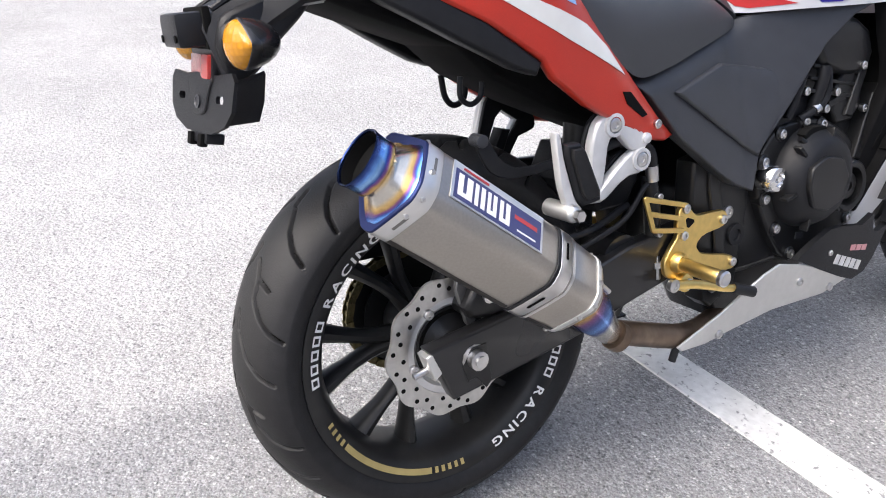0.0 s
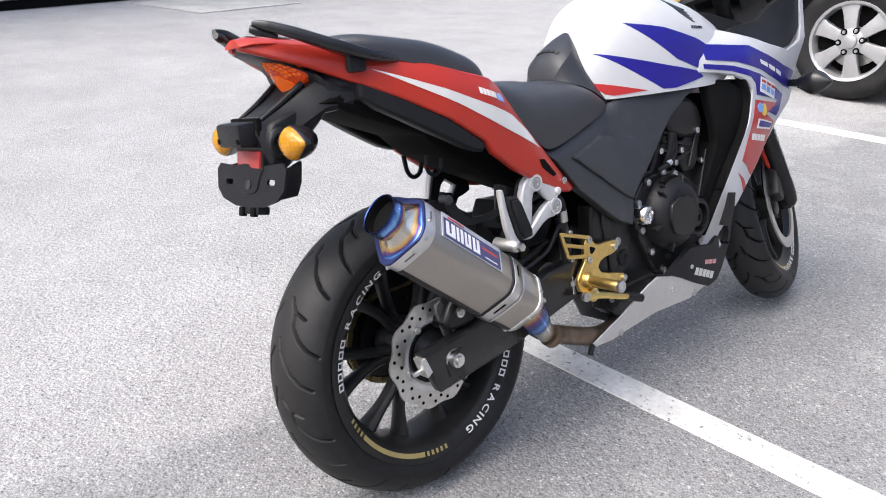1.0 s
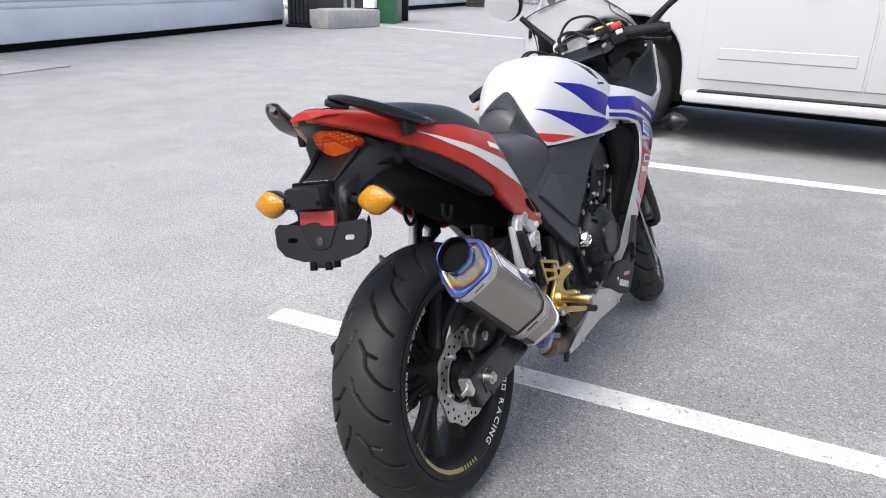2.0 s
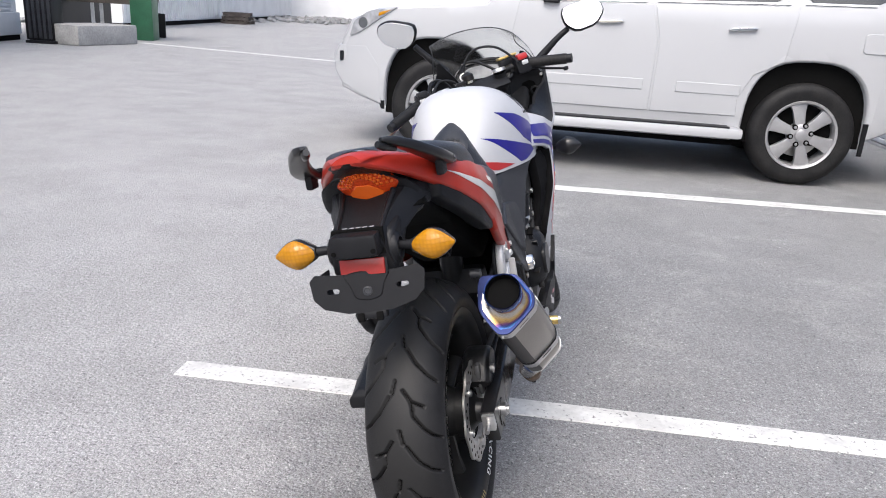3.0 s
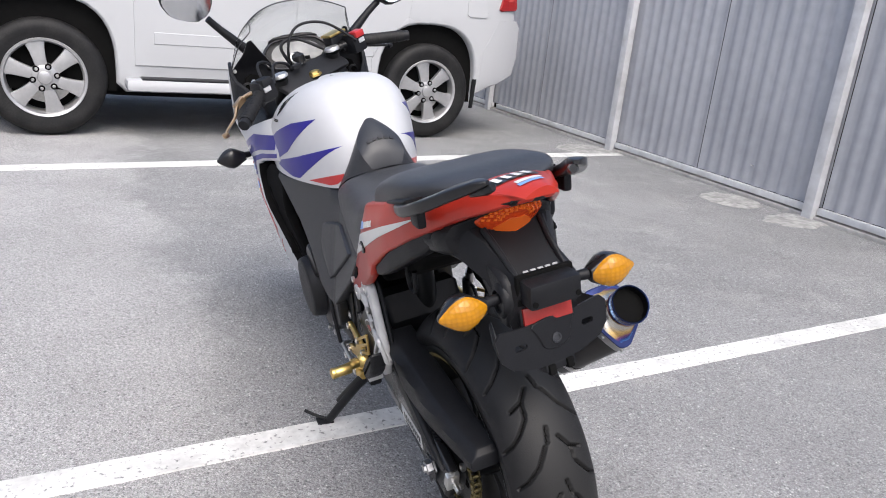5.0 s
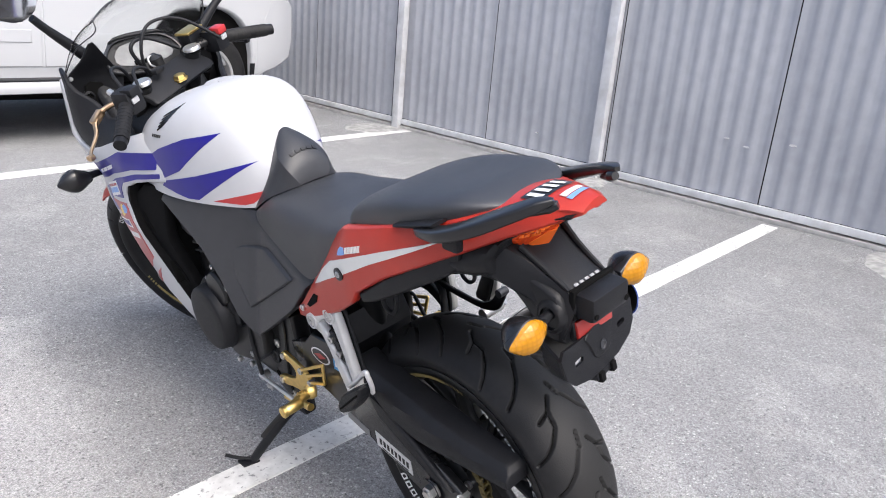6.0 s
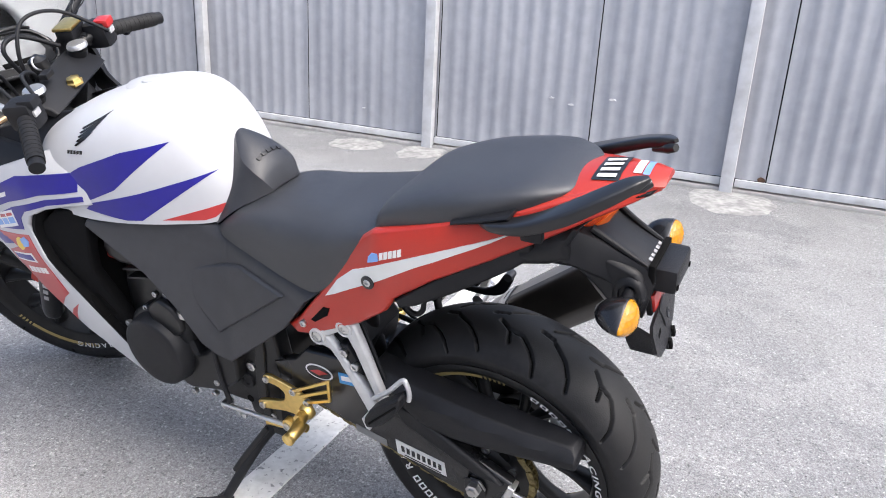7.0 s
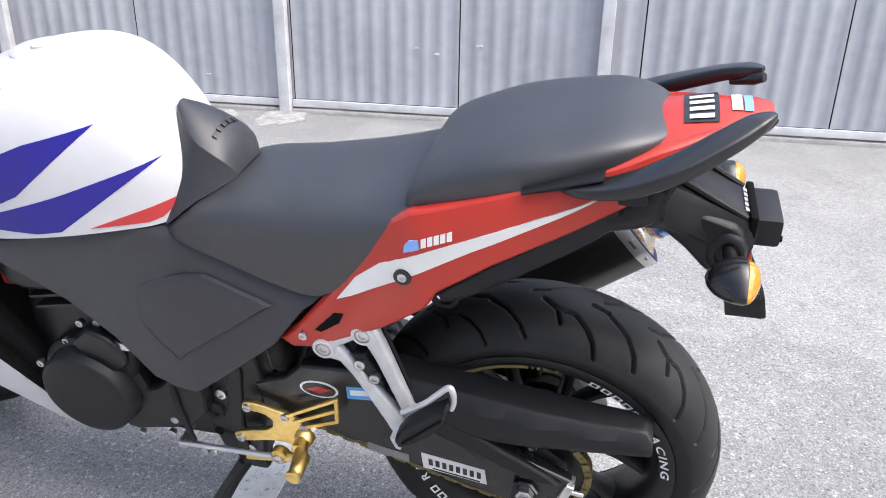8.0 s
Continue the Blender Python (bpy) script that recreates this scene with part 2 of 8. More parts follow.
    moved.inputs[1].default_value = (0.012, 0.012, 0.012)
    l.new(at.outputs["Object"], moved.inputs[2])
    gravel = n.new("ShaderNodeTexVoronoi")
    gravel.inputs["Scale"].default_value = 72.0
    l.new(moved.outputs["Vector"], gravel.inputs["Vector"])
    kind = n.new("ShaderNodeSeparateColor")
    l.new(gravel.outputs["Color"], kind.inputs[0])
    stone = maths("MULTIPLY", ranged(kind.outputs[0], 0.8, 0.95, 0.0, 0.5), ranged(gravel.outputs["Distance"], 0.25, 0.42, 1.0, 0.0))
    hollow = maths("MULTIPLY", ranged(kind.outputs[1], 0.83, 0.97, 0.0, 0.4), ranged(gravel.outputs["Distance"], 0.22, 0.4, 1.0, 0.0))
    col = mixed(hollow, col, (0.085, 0.085, 0.087))
    col = mixed(stone, col, (0.56, 0.555, 0.545))
    blots = maths("MULTIPLY", ranged(noise_at(4.5, 9.0, 0.7), 0.58, 0.7, 0.0, 0.45), ranged(noise_at(0.9, 3.0, 0.5), 0.42, 0.6, 0.0, 1.0))
    col = mixed(blots, col, (0.15, 0.15, 0.15))
    coarse = n.new("ShaderNodeTexVoronoi")
    coarse.inputs["Scale"].default_value = 310.0
    l.new(at.outputs["Object"], coarse.inputs["Vector"])
    split = n.new("ShaderNodeSeparateColor")
    l.new(coarse.outputs["Color"], split.inputs[0])
    stones = maths("MULTIPLY", ranged(split.outputs[0], 0.0, 1.0, 0.72, 1.28), ranged(coarse.outputs["Distance"], 0.3, 0.65, 1.03, 0.86))
    clouds = maths("MULTIPLY", ranged(noise_at(70.0, 7.0, 0.8), 0.3, 0.7, 0.72, 1.26), ranged(noise_at(2.2, 7.0, 0.62), 0.32, 0.68, 0.86, 1.1))
    grit = maths("MULTIPLY", maths("MULTIPLY", ranged(noise_at(260.0, 5.0, 0.75), 0.3, 0.7, 0.7, 1.3), stones), clouds)
    scaled = n.new("ShaderNodeVectorMath")
    scaled.operation = "SCALE"
    l.new(col, scaled.inputs[0])
    l.new(grit, scaled.inputs["Scale"])
    l.new(scaled.outputs["Vector"], b.inputs["Base Color"])
    b.inputs["Roughness"].default_value = 0.92
    b.inputs["Specular IOR Level"].default_value = 0.25
    height = maths("ADD", maths("ADD", maths("MULTIPLY", chips.outputs["Distance"], -0.7), maths("MULTIPLY", noise_at(300.0), 0.6)), maths("MULTIPLY", gravel.outputs["Distance"], -0.9))
    bp = n.new("ShaderNodeBump")
    bp.inputs["Strength"].default_value, bp.inputs["Distance"].default_value = 0.7, 0.006
    l.new(height, bp.inputs["Height"])
    l.new(bp.outputs["Normal"], b.inputs["Normal"])
    return m


ASPHALT = asphalt()


def road_paint():
    """White line paint, worn through to the asphalt in flecks."""
    m = material("worn white road paint", (0.64, 0.64, 0.62), 0.75, vary=0.12, scale=60, bump=0.5, bump_scale=150, second=(0.5, 0.5, 0.485), mix_scale=7)
    n, l = m.node_tree.nodes, m.node_tree.links
    b = n["Principled BSDF"]
    at = n.new("ShaderNodeTexCoord")
    fleck = n.new("ShaderNodeTexNoise")
    fleck.inputs["Scale"].default_value, fleck.inputs["Detail"].default_value = 75.0, 5.0
    l.new(at.outputs["Object"], fleck.inputs["Vector"])
    r = n.new("ShaderNodeMapRange")
    r.inputs["From Min"].default_value, r.inputs["From Max"].default_value = 0.6, 0.7
    l.new(fleck.outputs["Fac"], r.inputs["Value"])
    x = n.new("ShaderNodeMix")
    x.data_type = "RGBA"
    l.new(r.outputs["Result"], x.inputs["Factor"])
    l.new(b.inputs["Base Color"].links[0].from_socket, x.inputs["A"])
    x.inputs["B"].default_value = (0.2, 0.2, 0.2, 1)
    l.new(x.outputs["Result"], b.inputs["Base Color"])
    return m


PAINT = road_paint()


def heat_tint(name, bands):
    """Titanium coloured by heat, in bands along the part's own x axis: (metres, colour)."""
    m = bpy.data.materials.new(name)
    m.use_nodes = True
    n, l = m.node_tree.nodes, m.node_tree.links
    b = n["Principled BSDF"]
    b.inputs["Metallic"].default_value, b.inputs["Roughness"].default_value = 0.95, 0.25
    at = n.new("ShaderNodeTexCoord")
    axes = n.new("ShaderNodeSeparateXYZ")
    l.new(at.outputs["Object"], axes.inputs[0])
    wob = n.new("ShaderNodeTexNoise")
    wob.inputs["Scale"].default_value = 30.0
    l.new(at.outputs["Object"], wob.inputs["Vector"])
    add = n.new("ShaderNodeMath")
    add.operation = "MULTIPLY_ADD"
    l.new(wob.outputs["Fac"], add.inputs[0])
    add.inputs[1].default_value = 0.008
    l.new(axes.outputs["X"], add.inputs[2])
    lo, hi = bands[0][0], bands[-1][0]
    r = n.new("ShaderNodeMapRange")
    r.inputs["From Min"].default_value, r.inputs["From Max"].default_value = lo + 0.004, hi + 0.004
    l.new(add.outputs[0], r.inputs["Value"])
    ramp = n.new("ShaderNodeValToRGB")
    e = ramp.color_ramp.elements
    e[0].position, e[0].color = 0.0, (*bands[0][1], 1)
    e[1].position, e[1].color = 1.0, (*bands[-1][1], 1)
    for d, c in bands[1:-1]:
        e.new((d - lo) / (hi - lo)).color = (*c, 1)
    l.new(r.outputs["Result"], ramp.inputs["Fac"])
    l.new(ramp.outputs["Color"], b.inputs["Base Color"])
    return m


DEEP, SKYBLUE, VIOLET, STRAW, TAN, SILVER = (0.05, 0.09, 0.3), (0.16, 0.34, 0.75), (0.2, 0.08, 0.22), (0.72, 0.5, 0.2), (0.5, 0.32, 0.12), (0.6, 0.57, 0.52)
INK = (0.012, 0.02, 0.06)
CAP_TINT = heat_tint("heat-blued end cap", [(-0.064, INK), (-0.058, DEEP), (-0.053, SKYBLUE), (-0.048, (0.3, 0.5, 0.8)), (-0.044, DEEP), (-0.041, VIOLET), (-0.038, TAN), (-0.034, STRAW), (-0.027, SILVER), (-0.018, SILVER), (-0.0135, STRAW), (-0.0105, TAN), (-0.0085, VIOLET), (-0.0065, DEEP), (-0.004, SKYBLUE), (0.0, DEEP)])
JOINT_TINT = heat_tint("heat-blued joint pipe", [(0.29, TAN), (0.318, STRAW), (0.336, TAN), (0.346, VIOLET), (0.36, DEEP), (0.378, SKYBLUE), (0.392, DEEP), (0.405, SILVER), (0.45, SILVER)])


# ---- shape helpers ----
def part(name, bm, mat, parent=None, label="", sharp=38, matrix=None):
    """Links a bmesh as one mesh object, under a thing or a part if one is given."""
    bmesh.ops.recalc_face_normals(bm, faces=bm.faces)
    for f in bm.faces:
        f.smooth = True
    for e in bm.edges:
        e.smooth = len(e.link_faces) == 2 and e.calc_face_angle(0) < radians(sharp)
    me = bpy.data.meshes.new(name)
    bm.to_mesh(me)
    bm.free()
    me.materials.append(mat)
    ob = new(name, me)
    if parent:
        ob.parent = parent
    if matrix:
        ob.matrix_basis = matrix
    return tagged(ob, label)


def thing(name, m, label, category, group="", kind=""):
    ob = new(name)
    ob.empty_display_size = 0.1
    ob.matrix_world = m
    return tagged(ob, label, category, group, kind)


def chaikin(poly, times=1, cut=0.25):
    for _ in range(times):
        out = []
        for i, a in enumerate(poly):
            c = poly[(i + 1) % len(poly)]
            out.append(tuple(p + (q - p) * cut for p, q in zip(a, c)))
            out.append(tuple(p + (q - p) * (1 - cut) for p, q in zip(a, c)))
        poly = out
    return poly


def outline_distance(pts, poly):
    p = np.array(pts)[:, None, :]
    a = np.array(poly)[None]
    c = np.roll(np.array(poly), -1, 0)[None]
    d = c - a
    t = np.clip(((p - a) * d).sum(-1) / np.maximum((d * d).sum(-1), 1e-12), 0, 1)
    return np.sqrt(((a + t[..., None] * d - p) ** 2).sum(-1)).min(1)


def slab(poly, out, inn, r=0.004, g=0.014, bm=None, back=True):
    """A sheet whose outline is poly in (y, z), between the depths x = inn(y, z) and x = out(y, z), with its edges rounded by r."""
    out_f = out if callable(out) else (lambda y, z: out)
    inn_f = inn if callable(inn) else (lambda y, z: inn)
    flat = bmesh.new()
    f = flat.faces.new([flat.verts.new((0, y, z)) for y, z in poly])
    bmesh.ops.recalc_face_normals(flat, faces=[f])
    if r > 0.0005:
        for step in (0.15, 0.35, 0.5):
            inner = [q for q in flat.faces if not any(e.is_boundary for e in q.edges)] or list(flat.faces)
            bmesh.ops.inset_region(flat, faces=inner, thickness=r * step, use_even_offset=True, use_boundary=True)
    if g:
        ys, zs = [p[0] for p in poly], [p[1] for p in poly]
        for axis, vals in ((1, ys), (2, zs)):
            k = int((max(vals) - min(vals)) / g)
            for i in range(1, k + 1):
                co = Vector((0, 0, 0))
                co[axis] = min(vals) + i * (max(vals) - min(vals)) / (k + 1)
                no = Vector((0, 0, 0))
                no[axis] = 1
                bmesh.ops.bisect_plane(flat, geom=flat.verts[:] + flat.edges[:] + flat.faces[:], plane_co=co, plane_no=no, dist=1e-6)
    flat.verts.index_update()
    flat.verts.ensure_lookup_table()
    yz = [(v.co.y, v.co.z) for v in flat.verts]
    d = outline_distance(yz, poly)
    bm = bm or bmesh.new()
    A, B = [], []
    for (y, z), k in zip(yz, d):
        k = min(k / r, 1.0) if r > 0 else 1.0
        drop = r * (1 - math.sqrt(max(0.0, 1 - (1 - k) ** 2)))
        o, i = out_f(y, z), inn_f(y, z)
        drop = min(drop, abs(o - i) * 0.45)
        s = 1 if o > i else -1
        A.append(bm.verts.new((o - s * drop, y, z)))
        B.append(bm.verts.new((i + s * (drop if back else 0), y, z)))
    for q in flat.faces:
        idx = [v.index for v in q.verts]
        bm.faces.new([A[i] for i in idx])
        bm.faces.new([B[i] for i in reversed(idx)])
    for e in flat.edges:
        if e.is_boundary:
            i, j = (v.index for v in e.verts)
            bm.faces.new((A[i], A[j], B[j], B[i]))
    flat.free()
    return bm


def mirrored(bm):
    for v in bm.verts:
        v.co.x = -v.co.x
    return bm


def loft(rings, bm=None, caps=True, closed=True):
    bm = bm or bmesh.new()
    rows = [[bm.verts.new(p) for p in ring] for ring in rings]
    n = len(rows[0])
    for a, b in zip(rows, rows[1:]):
        for i in range(n if closed else n - 1):
            j = (i + 1) % n
            bm.faces.new((a[i], a[j], b[j], b[i]))
    if caps and closed:
        bm.faces.new(rows[0])
        bm.faces.new(rows[-1])
    return bm


def smooth_line(points, n=8):
    """Points along a curve that passes through the given ones."""
    P = [Vector(p) for p in points]
    if len(P) < 3:
        return P
    out = []
    for i in range(len(P) - 1):
        p0, p1, p2, p3 = P[max(i - 1, 0)], P[i], P[i + 1], P[min(i + 2, len(P) - 1)]
        for k in range(n):
            t = k / n
            out.append(0.5 * ((2 * p1) + (p2 - p0) * t + (2 * p0 - 5 * p1 + 4 * p2 - p3) * t * t + (3 * p1 - p0 - 3 * p2 + p3) * t ** 3))
    return out + [P[-1]]


def tube(points, r, bm=None, n=10, smooth=True, flatten=None):
    """A round bar along points; r is a number, or one for each point given."""
    line = smooth_line(points) if smooth else [Vector(p) for p in points]
    rs = [r] * len(line) if isinstance(r, (int, float)) else [float(v) for v in np.interp(np.linspace(0, 1, len(line)), np.linspace(0, 1, len(r)), r)]
    rings, side = [], None
    for i, p in enumerate(line):
        d = (line[min(i + 1, len(line) - 1)] - line[max(i - 1, 0)]).normalized()
        if side is None:
            side = d.cross(Vector((0.3, 0.2, 1))).normalized()
        side = (side - d * side.dot(d)).normalized()
        up = d.cross(side)
        f = flatten or 1.0
        rings.append([p + side * rs[i] * math.cos(a) + up * rs[i] * f * math.sin(a) for a in (2 * math.pi * k / n for k in range(n))])
    return loft(rings, bm)


def spin(profile, n=48, bm=None, closed=True, axis=(0, 0, 0)):
    """Turns a profile of (x, radius) round the x axis."""
    bm = bm or bmesh.new()
    rows = []
    for k in range(n):
        a = 2 * math.pi * k / n
        rows.append([bm.verts.new((axis[0] + x, axis[1] + r * math.cos(a), axis[2] + r * math.sin(a))) for x, r in profile])
    m = len(profile)
    for k in range(n):
        a, b = rows[k], rows[(k + 1) % n]
        for i in range(m if closed else m - 1):
            j = (i + 1) % m
            bm.faces.new((a[i], a[j], b[j], b[i]))
    return bm


def disc_solid(profile, n=24, bm=None, axis=(0, 0, 0)):
    """A turned solid along x: profile of (x, radius) from end to end, closed by caps."""
    bm = bm or bmesh.new()
    rings = [[(axis[0] + x, axis[1] + r * math.cos(2 * math.pi * k / n), axis[2] + r * math.sin(2 * math.pi * k / n)) for k in range(n)] for x, r in profile]
    return loft(rings, bm)


def box(cx, cy, cz, sx, sy, sz, bevel=0.0, bm=None, m=None):
    bm = bm or bmesh.new()
    t = bmesh.ops.create_cube(bm, size=1.0)
    for v in t["verts"]:
        v.co = Vector((v.co.x * sx, v.co.y * sy, v.co.z * sz))
    if bevel:
        es = list({e for v in t["verts"] for e in v.link_edges})
        res = bmesh.ops.bevel(bm, geom=es, offset=bevel, segments=2, affect="EDGES", profile=0.6)
        vs = {v for f in res["faces"] for v in f.verts} | {v for v in t["verts"] if v.is_valid}
    else:
        vs = set(t["verts"])
    mm = Matrix.Translation((cx, cy, cz)) @ (m or Matrix())
    for v in vs:
        v.co = mm @ v.co
    return bm


def bolt(name, p, parent, s=1, r=0.007, mat=None, label=""):
    """A socket-head bolt that points outwards along x on the side s."""
    prof = [(-0.006, r * 0.9), (0.001, r), (0.0035, r), (0.0045, r * 0.85), (0.0045, r * 0.5), (0.002, r * 0.45)]
    return part(name, disc_solid([(p[0] + s * x, q) for x, q in prof], 14, axis=(0, p[1], p[2])), mat or STEEL, parent, label)


def blade(points, wide, thick, bm=None, n=20, power=0.6):
    """A flat bar along points: half widths across, half thicknesses up."""
    line = smooth_line(points)
    grid = np.linspace(0, 1, len(line))
    ws, hs = [np.interp(grid, np.linspace(0, 1, len(v)), v) for v in (wide, thick)]
    rings = []
    for i, p in enumerate(line):
        d = (line[min(i + 1, len(line) - 1)] - line[max(i - 1, 0)]).normalized()
        side = d.cross(Vector((0, 0, 1))).normalized()
        up = side.cross(d)
        ring = []
        for k in range(n):
            c, s = math.cos(2 * math.pi * k / n), math.sin(2 * math.pi * k / n)
            ring.append(p + side * float(ws[i]) * math.copysign(abs(c) ** power, c) + up * float(hs[i]) * math.copysign(abs(s) ** power, s))
        rings.append(ring)
    return loft(rings, bm)


def capsule(p, q, w0, w1, n=8):
    """The outline of a tapered bar with round ends, from p to q in (y, z)."""
    a = math.atan2(q[1] - p[1], q[0] - p[0])
    out = [(q[0] + w1 * math.cos(a + t), q[1] + w1 * math.sin(a + t)) for t in (math.pi * (k / n - 0.5) for k in range(n + 1))]
    return out + [(p[0] + w0 * math.cos(a + t), p[1] + w0 * math.sin(a + t)) for t in (math.pi * (k / n + 0.5) for k in range(n + 1))]


# ---- ground, lines, fence, buildings ----
ground = bmesh.new()
gv = [ground.verts.new(p) for p in ((-900, -900, 0), (900, -900, 0), (900, 900, 0), (-900, 900, 0))]
ground.faces.new(gv)
tagged(part("ground", ground, ASPHALT), "worn pale grey asphalt of a car park", "asphalt", kind="structure")


def line_strip(a, c, half, name="parking_line"):
    """A painted line between two points of the ground, with slightly ragged sides."""
    a, c = Vector((*a, 0)), Vector((*c, 0))
    d = (c - a).normalized()
    s = Vector((-d.y, d.x, 0)) * half
    n = 90
    bm = bmesh.new()
    rows = []
    for i in range(n + 1):
        p = a.lerp(c, i / n)
        w1, w2 = (1 + 0.05 * noise.noise(Vector((i * 0.9, k, half))) for k in (3.1, 7.7))
        rows.append([bm.verts.new(p + s * w1 + Vector((0, 0, 0.0005))), bm.verts.new(p + s * w1 * 0.97 + Vector((0, 0, 0.004))), bm.verts.new(p - s * w2 * 0.97 + Vector((0, 0, 0.004))), bm.verts.new(p - s * w2 + Vector((0, 0, 0.0005)))])
    for r, q in zip(rows, rows[1:]):
        for i in range(3):
            bm.faces.new((r[i], r[i + 1], q[i + 1], q[i]))
    return tagged(part(name, bm, PAINT), "worn white painted parking line on asphalt", "parking line", "parking lines", "structure")


line_strip((-0.98, 0.552), (3.43, 0.69), 0.048)
line_strip((-1.19, 3.63), (3.5, 3.91), 0.066)
line_strip((-9.5, 14.9), (-3.2, 13.2), 0.09)

FENCE_X = 3.535


def fence():
    f = thing("fence", Matrix.Translation((FENCE_X, 0, 0)), "grey corrugated steel fence with light grey posts", "fence", kind="structure")
    pitch = 2.05
    # softly rounded ribs; the sheets butt with a dark joint between them
    def sheet(width, ribs):
        bm = bmesh.new()
        line = []
        p = width / ribs
        shape = ((0.0, 0.0), (0.12, 0.001), (0.22, 0.0035), (0.32, 0.0075), (0.42, 0.009), (0.62, 0.009), (0.74, 0.0075), (0.84, 0.0035), (0.94, 0.001))
        for k in range(ribs):
            line += [(x, (k + u) * p) for u, x in shape]
        line.append((0.0, width))
        rows = []
        for z in (0.085, 2.45):
            rows.append([bm.verts.new((x, y, z)) for x, y in line] + [bm.verts.new((x + 0.002, y, z)) for x, y in reversed(line)])
        n = len(rows[0])
        for i in range(n):
            j = (i + 1) % n
            bm.faces.new((rows[0][i], rows[0][j], rows[1][j], rows[1][i]))
        return bm
    first = None
    for k in range(-7, 11):
        m = pose(0.012, -0.276 + k * 1.108, 0)
        if first is None:
            first = part("sheet", sheet(1.1, 10), GREYSTEEL, f, sharp=40, matrix=m)
        else:
            ob = new("sheet", first.data)
            ob.parent, ob.matrix_basis = f, m
    # scuffs through the paint, and rust at the foot of one joint
    chipped = material("chipped pale paint", (0.6, 0.6, 0.6), 0.7, vary=0.2)
    for k, (y, z, w) in enumerate(((1.106, 0.447, 0.045), (0.971, 0.416, 0.05), (0.704, 0.475, 0.055), (2.55, 0.22, 0.035))):
        part("scuff", slab([(y + w * 0.5 * math.cos(a) * (0.75 + 0.5 * noise.noise(Vector((3 * math.cos(a), 3 * math.sin(a), k)))), z + w * 0.16 * math.sin(a) * (0.8 + 0.7 * noise.noise(Vector((3 * math.cos(a), 3 * math.sin(a), k + 5.0))))) for a in (2 * math.pi * i / 14 for i in range(14))], 0.0105, 0.02, r=0, g=0), chipped, f, "pale scuff in the paint")
    part("rust_spot", slab([(-0.253 + 0.02 * math.cos(a) * (1 + 0.3 * math.sin(3 * a)), 0.092 + 0.022 * math.sin(a)) for a in (2 * math.pi * i / 14 for i in range(14))], 0.006, 0.02, r=0, g=0), material("rust", (0.09, 0.05, 0.03), 0.9, vary=0.4), f, "brown rust spot")
    post = None
    for k in range(-4, 6):
        py = -0.064 + k * pitch + (0.1 if k == 3 else 0.0)
        if post is None:
            post = part("post", box(0, 0, 1.25, 0.06, 0.075, 2.5, 0.006), POSTPAINT, f, "light grey square steel post", matrix=pose(-0.03, py, 0))
        else:
            ob = new("post", post.data)
            ob.parent, ob.matrix_basis = f, pose(-0.03, py, 0)
    for k in range(-4, 6):
        part("rail", box(0, 0, 0, 0.03, pitch - 0.085, 0.045, 0.004), POSTPAINT, f, "light grey bottom rail", matrix=pose(-0.005, -0.064 + (k + 0.5) * pitch, 0.062))
    part("plinth", box(0.05, 2.0, 0.012, 0.16, 20.6, 0.03, 0.004), CONCRETE, f, "low concrete strip under the fence")
    # unseen sheet added so that the joints look dark and shaded
    part("backing", box(0.055, 2.0, 1.24, 0.02, 20.6, 2.42), SHADOWGAP, f, "unseen near-black backing that shades the joints")
    return f


fence()

for k, (px, py, sx, sy) in enumerate(((3.36, -0.12, 0.36, 0.5), (3.38, 1.96, 0.26, 0.3), (3.36, 4.1, 0.34, 0.42), (3.3, 2.45, 0.2, 0.4))):
    bm = bmesh.new()
    ring = [(px + sx * math.cos(a) * (1 + 0.3 * noise.noise(Vector((math.cos(a) * 2, math.sin(a) * 2, k)))), py + sy * 0.5 * math.sin(a) * (1 + 0.35 * noise.noise(Vector((math.cos(a) * 2, math.sin(a) * 2, k + 9.0))))) for a in (2 * math.pi * i / 40 for i in range(40))]
    top = [bm.verts.new((min(x, FENCE_X - 0.035), y, 0.009)) for x, y in [(px + (x - px) * 0.8, py + (y - py) * 0.8) for x, y in ring]]
    low = [bm.verts.new((min(x, FENCE_X - 0.032), y, 0.001)) for x, y in ring]
    bm.faces.new(top)
    for i in range(40):
        bm.faces.new((low[i], low[(i + 1) % 40], top[(i + 1) % 40], top[i]))
    tagged(part("concrete_patch", bm, PATCH), "rough pale concrete footing patch at a fence post", "concrete patch", "fence footings", "structure")


def shutter_building():
    """White building with a ribbed roller shutter and a pale skirting."""
    a, c = Vector((-8.42, 0.0)), Vector((-11.33, 13.35))
    d = (c - a)
    ang = math.degrees(math.atan2(d.y, d.x))
    L = d.length + 9
    m = pose(a.x - d.normalized().x * 9, a.y - d.normalized().y * 9, 0, 0, 0, ang)
    b = thing("warehouse", m, "white warehouse with a ribbed roller shutter", "building", kind="structure")
    part("wall", box(L / 2, 2.0, 2.3, L, 4.0, 4.6), WALLWHITE, b)
    bm = bmesh.new()
    for k in range(52):
        z = 0.62 + k * 0.075
        box(L / 2, -0.012, z, L - 0.5, 0.03, 0.068, 0.012, bm)
    tagged(part("shutter_slats", bm, WALLWHITE, b, "ribbed white shutter slats"), kind="stuff")
    part("skirting", box(L / 2, -0.03, 0.34, L, 0.07, 0.44, 0.01), WALLWHITE, b, "smooth white skirting")
    part("gap", box(L / 2, -0.005, 0.055, L, 0.03, 0.1), SHADOWGAP, b, "dark gap under the shutter")


shutter_building()


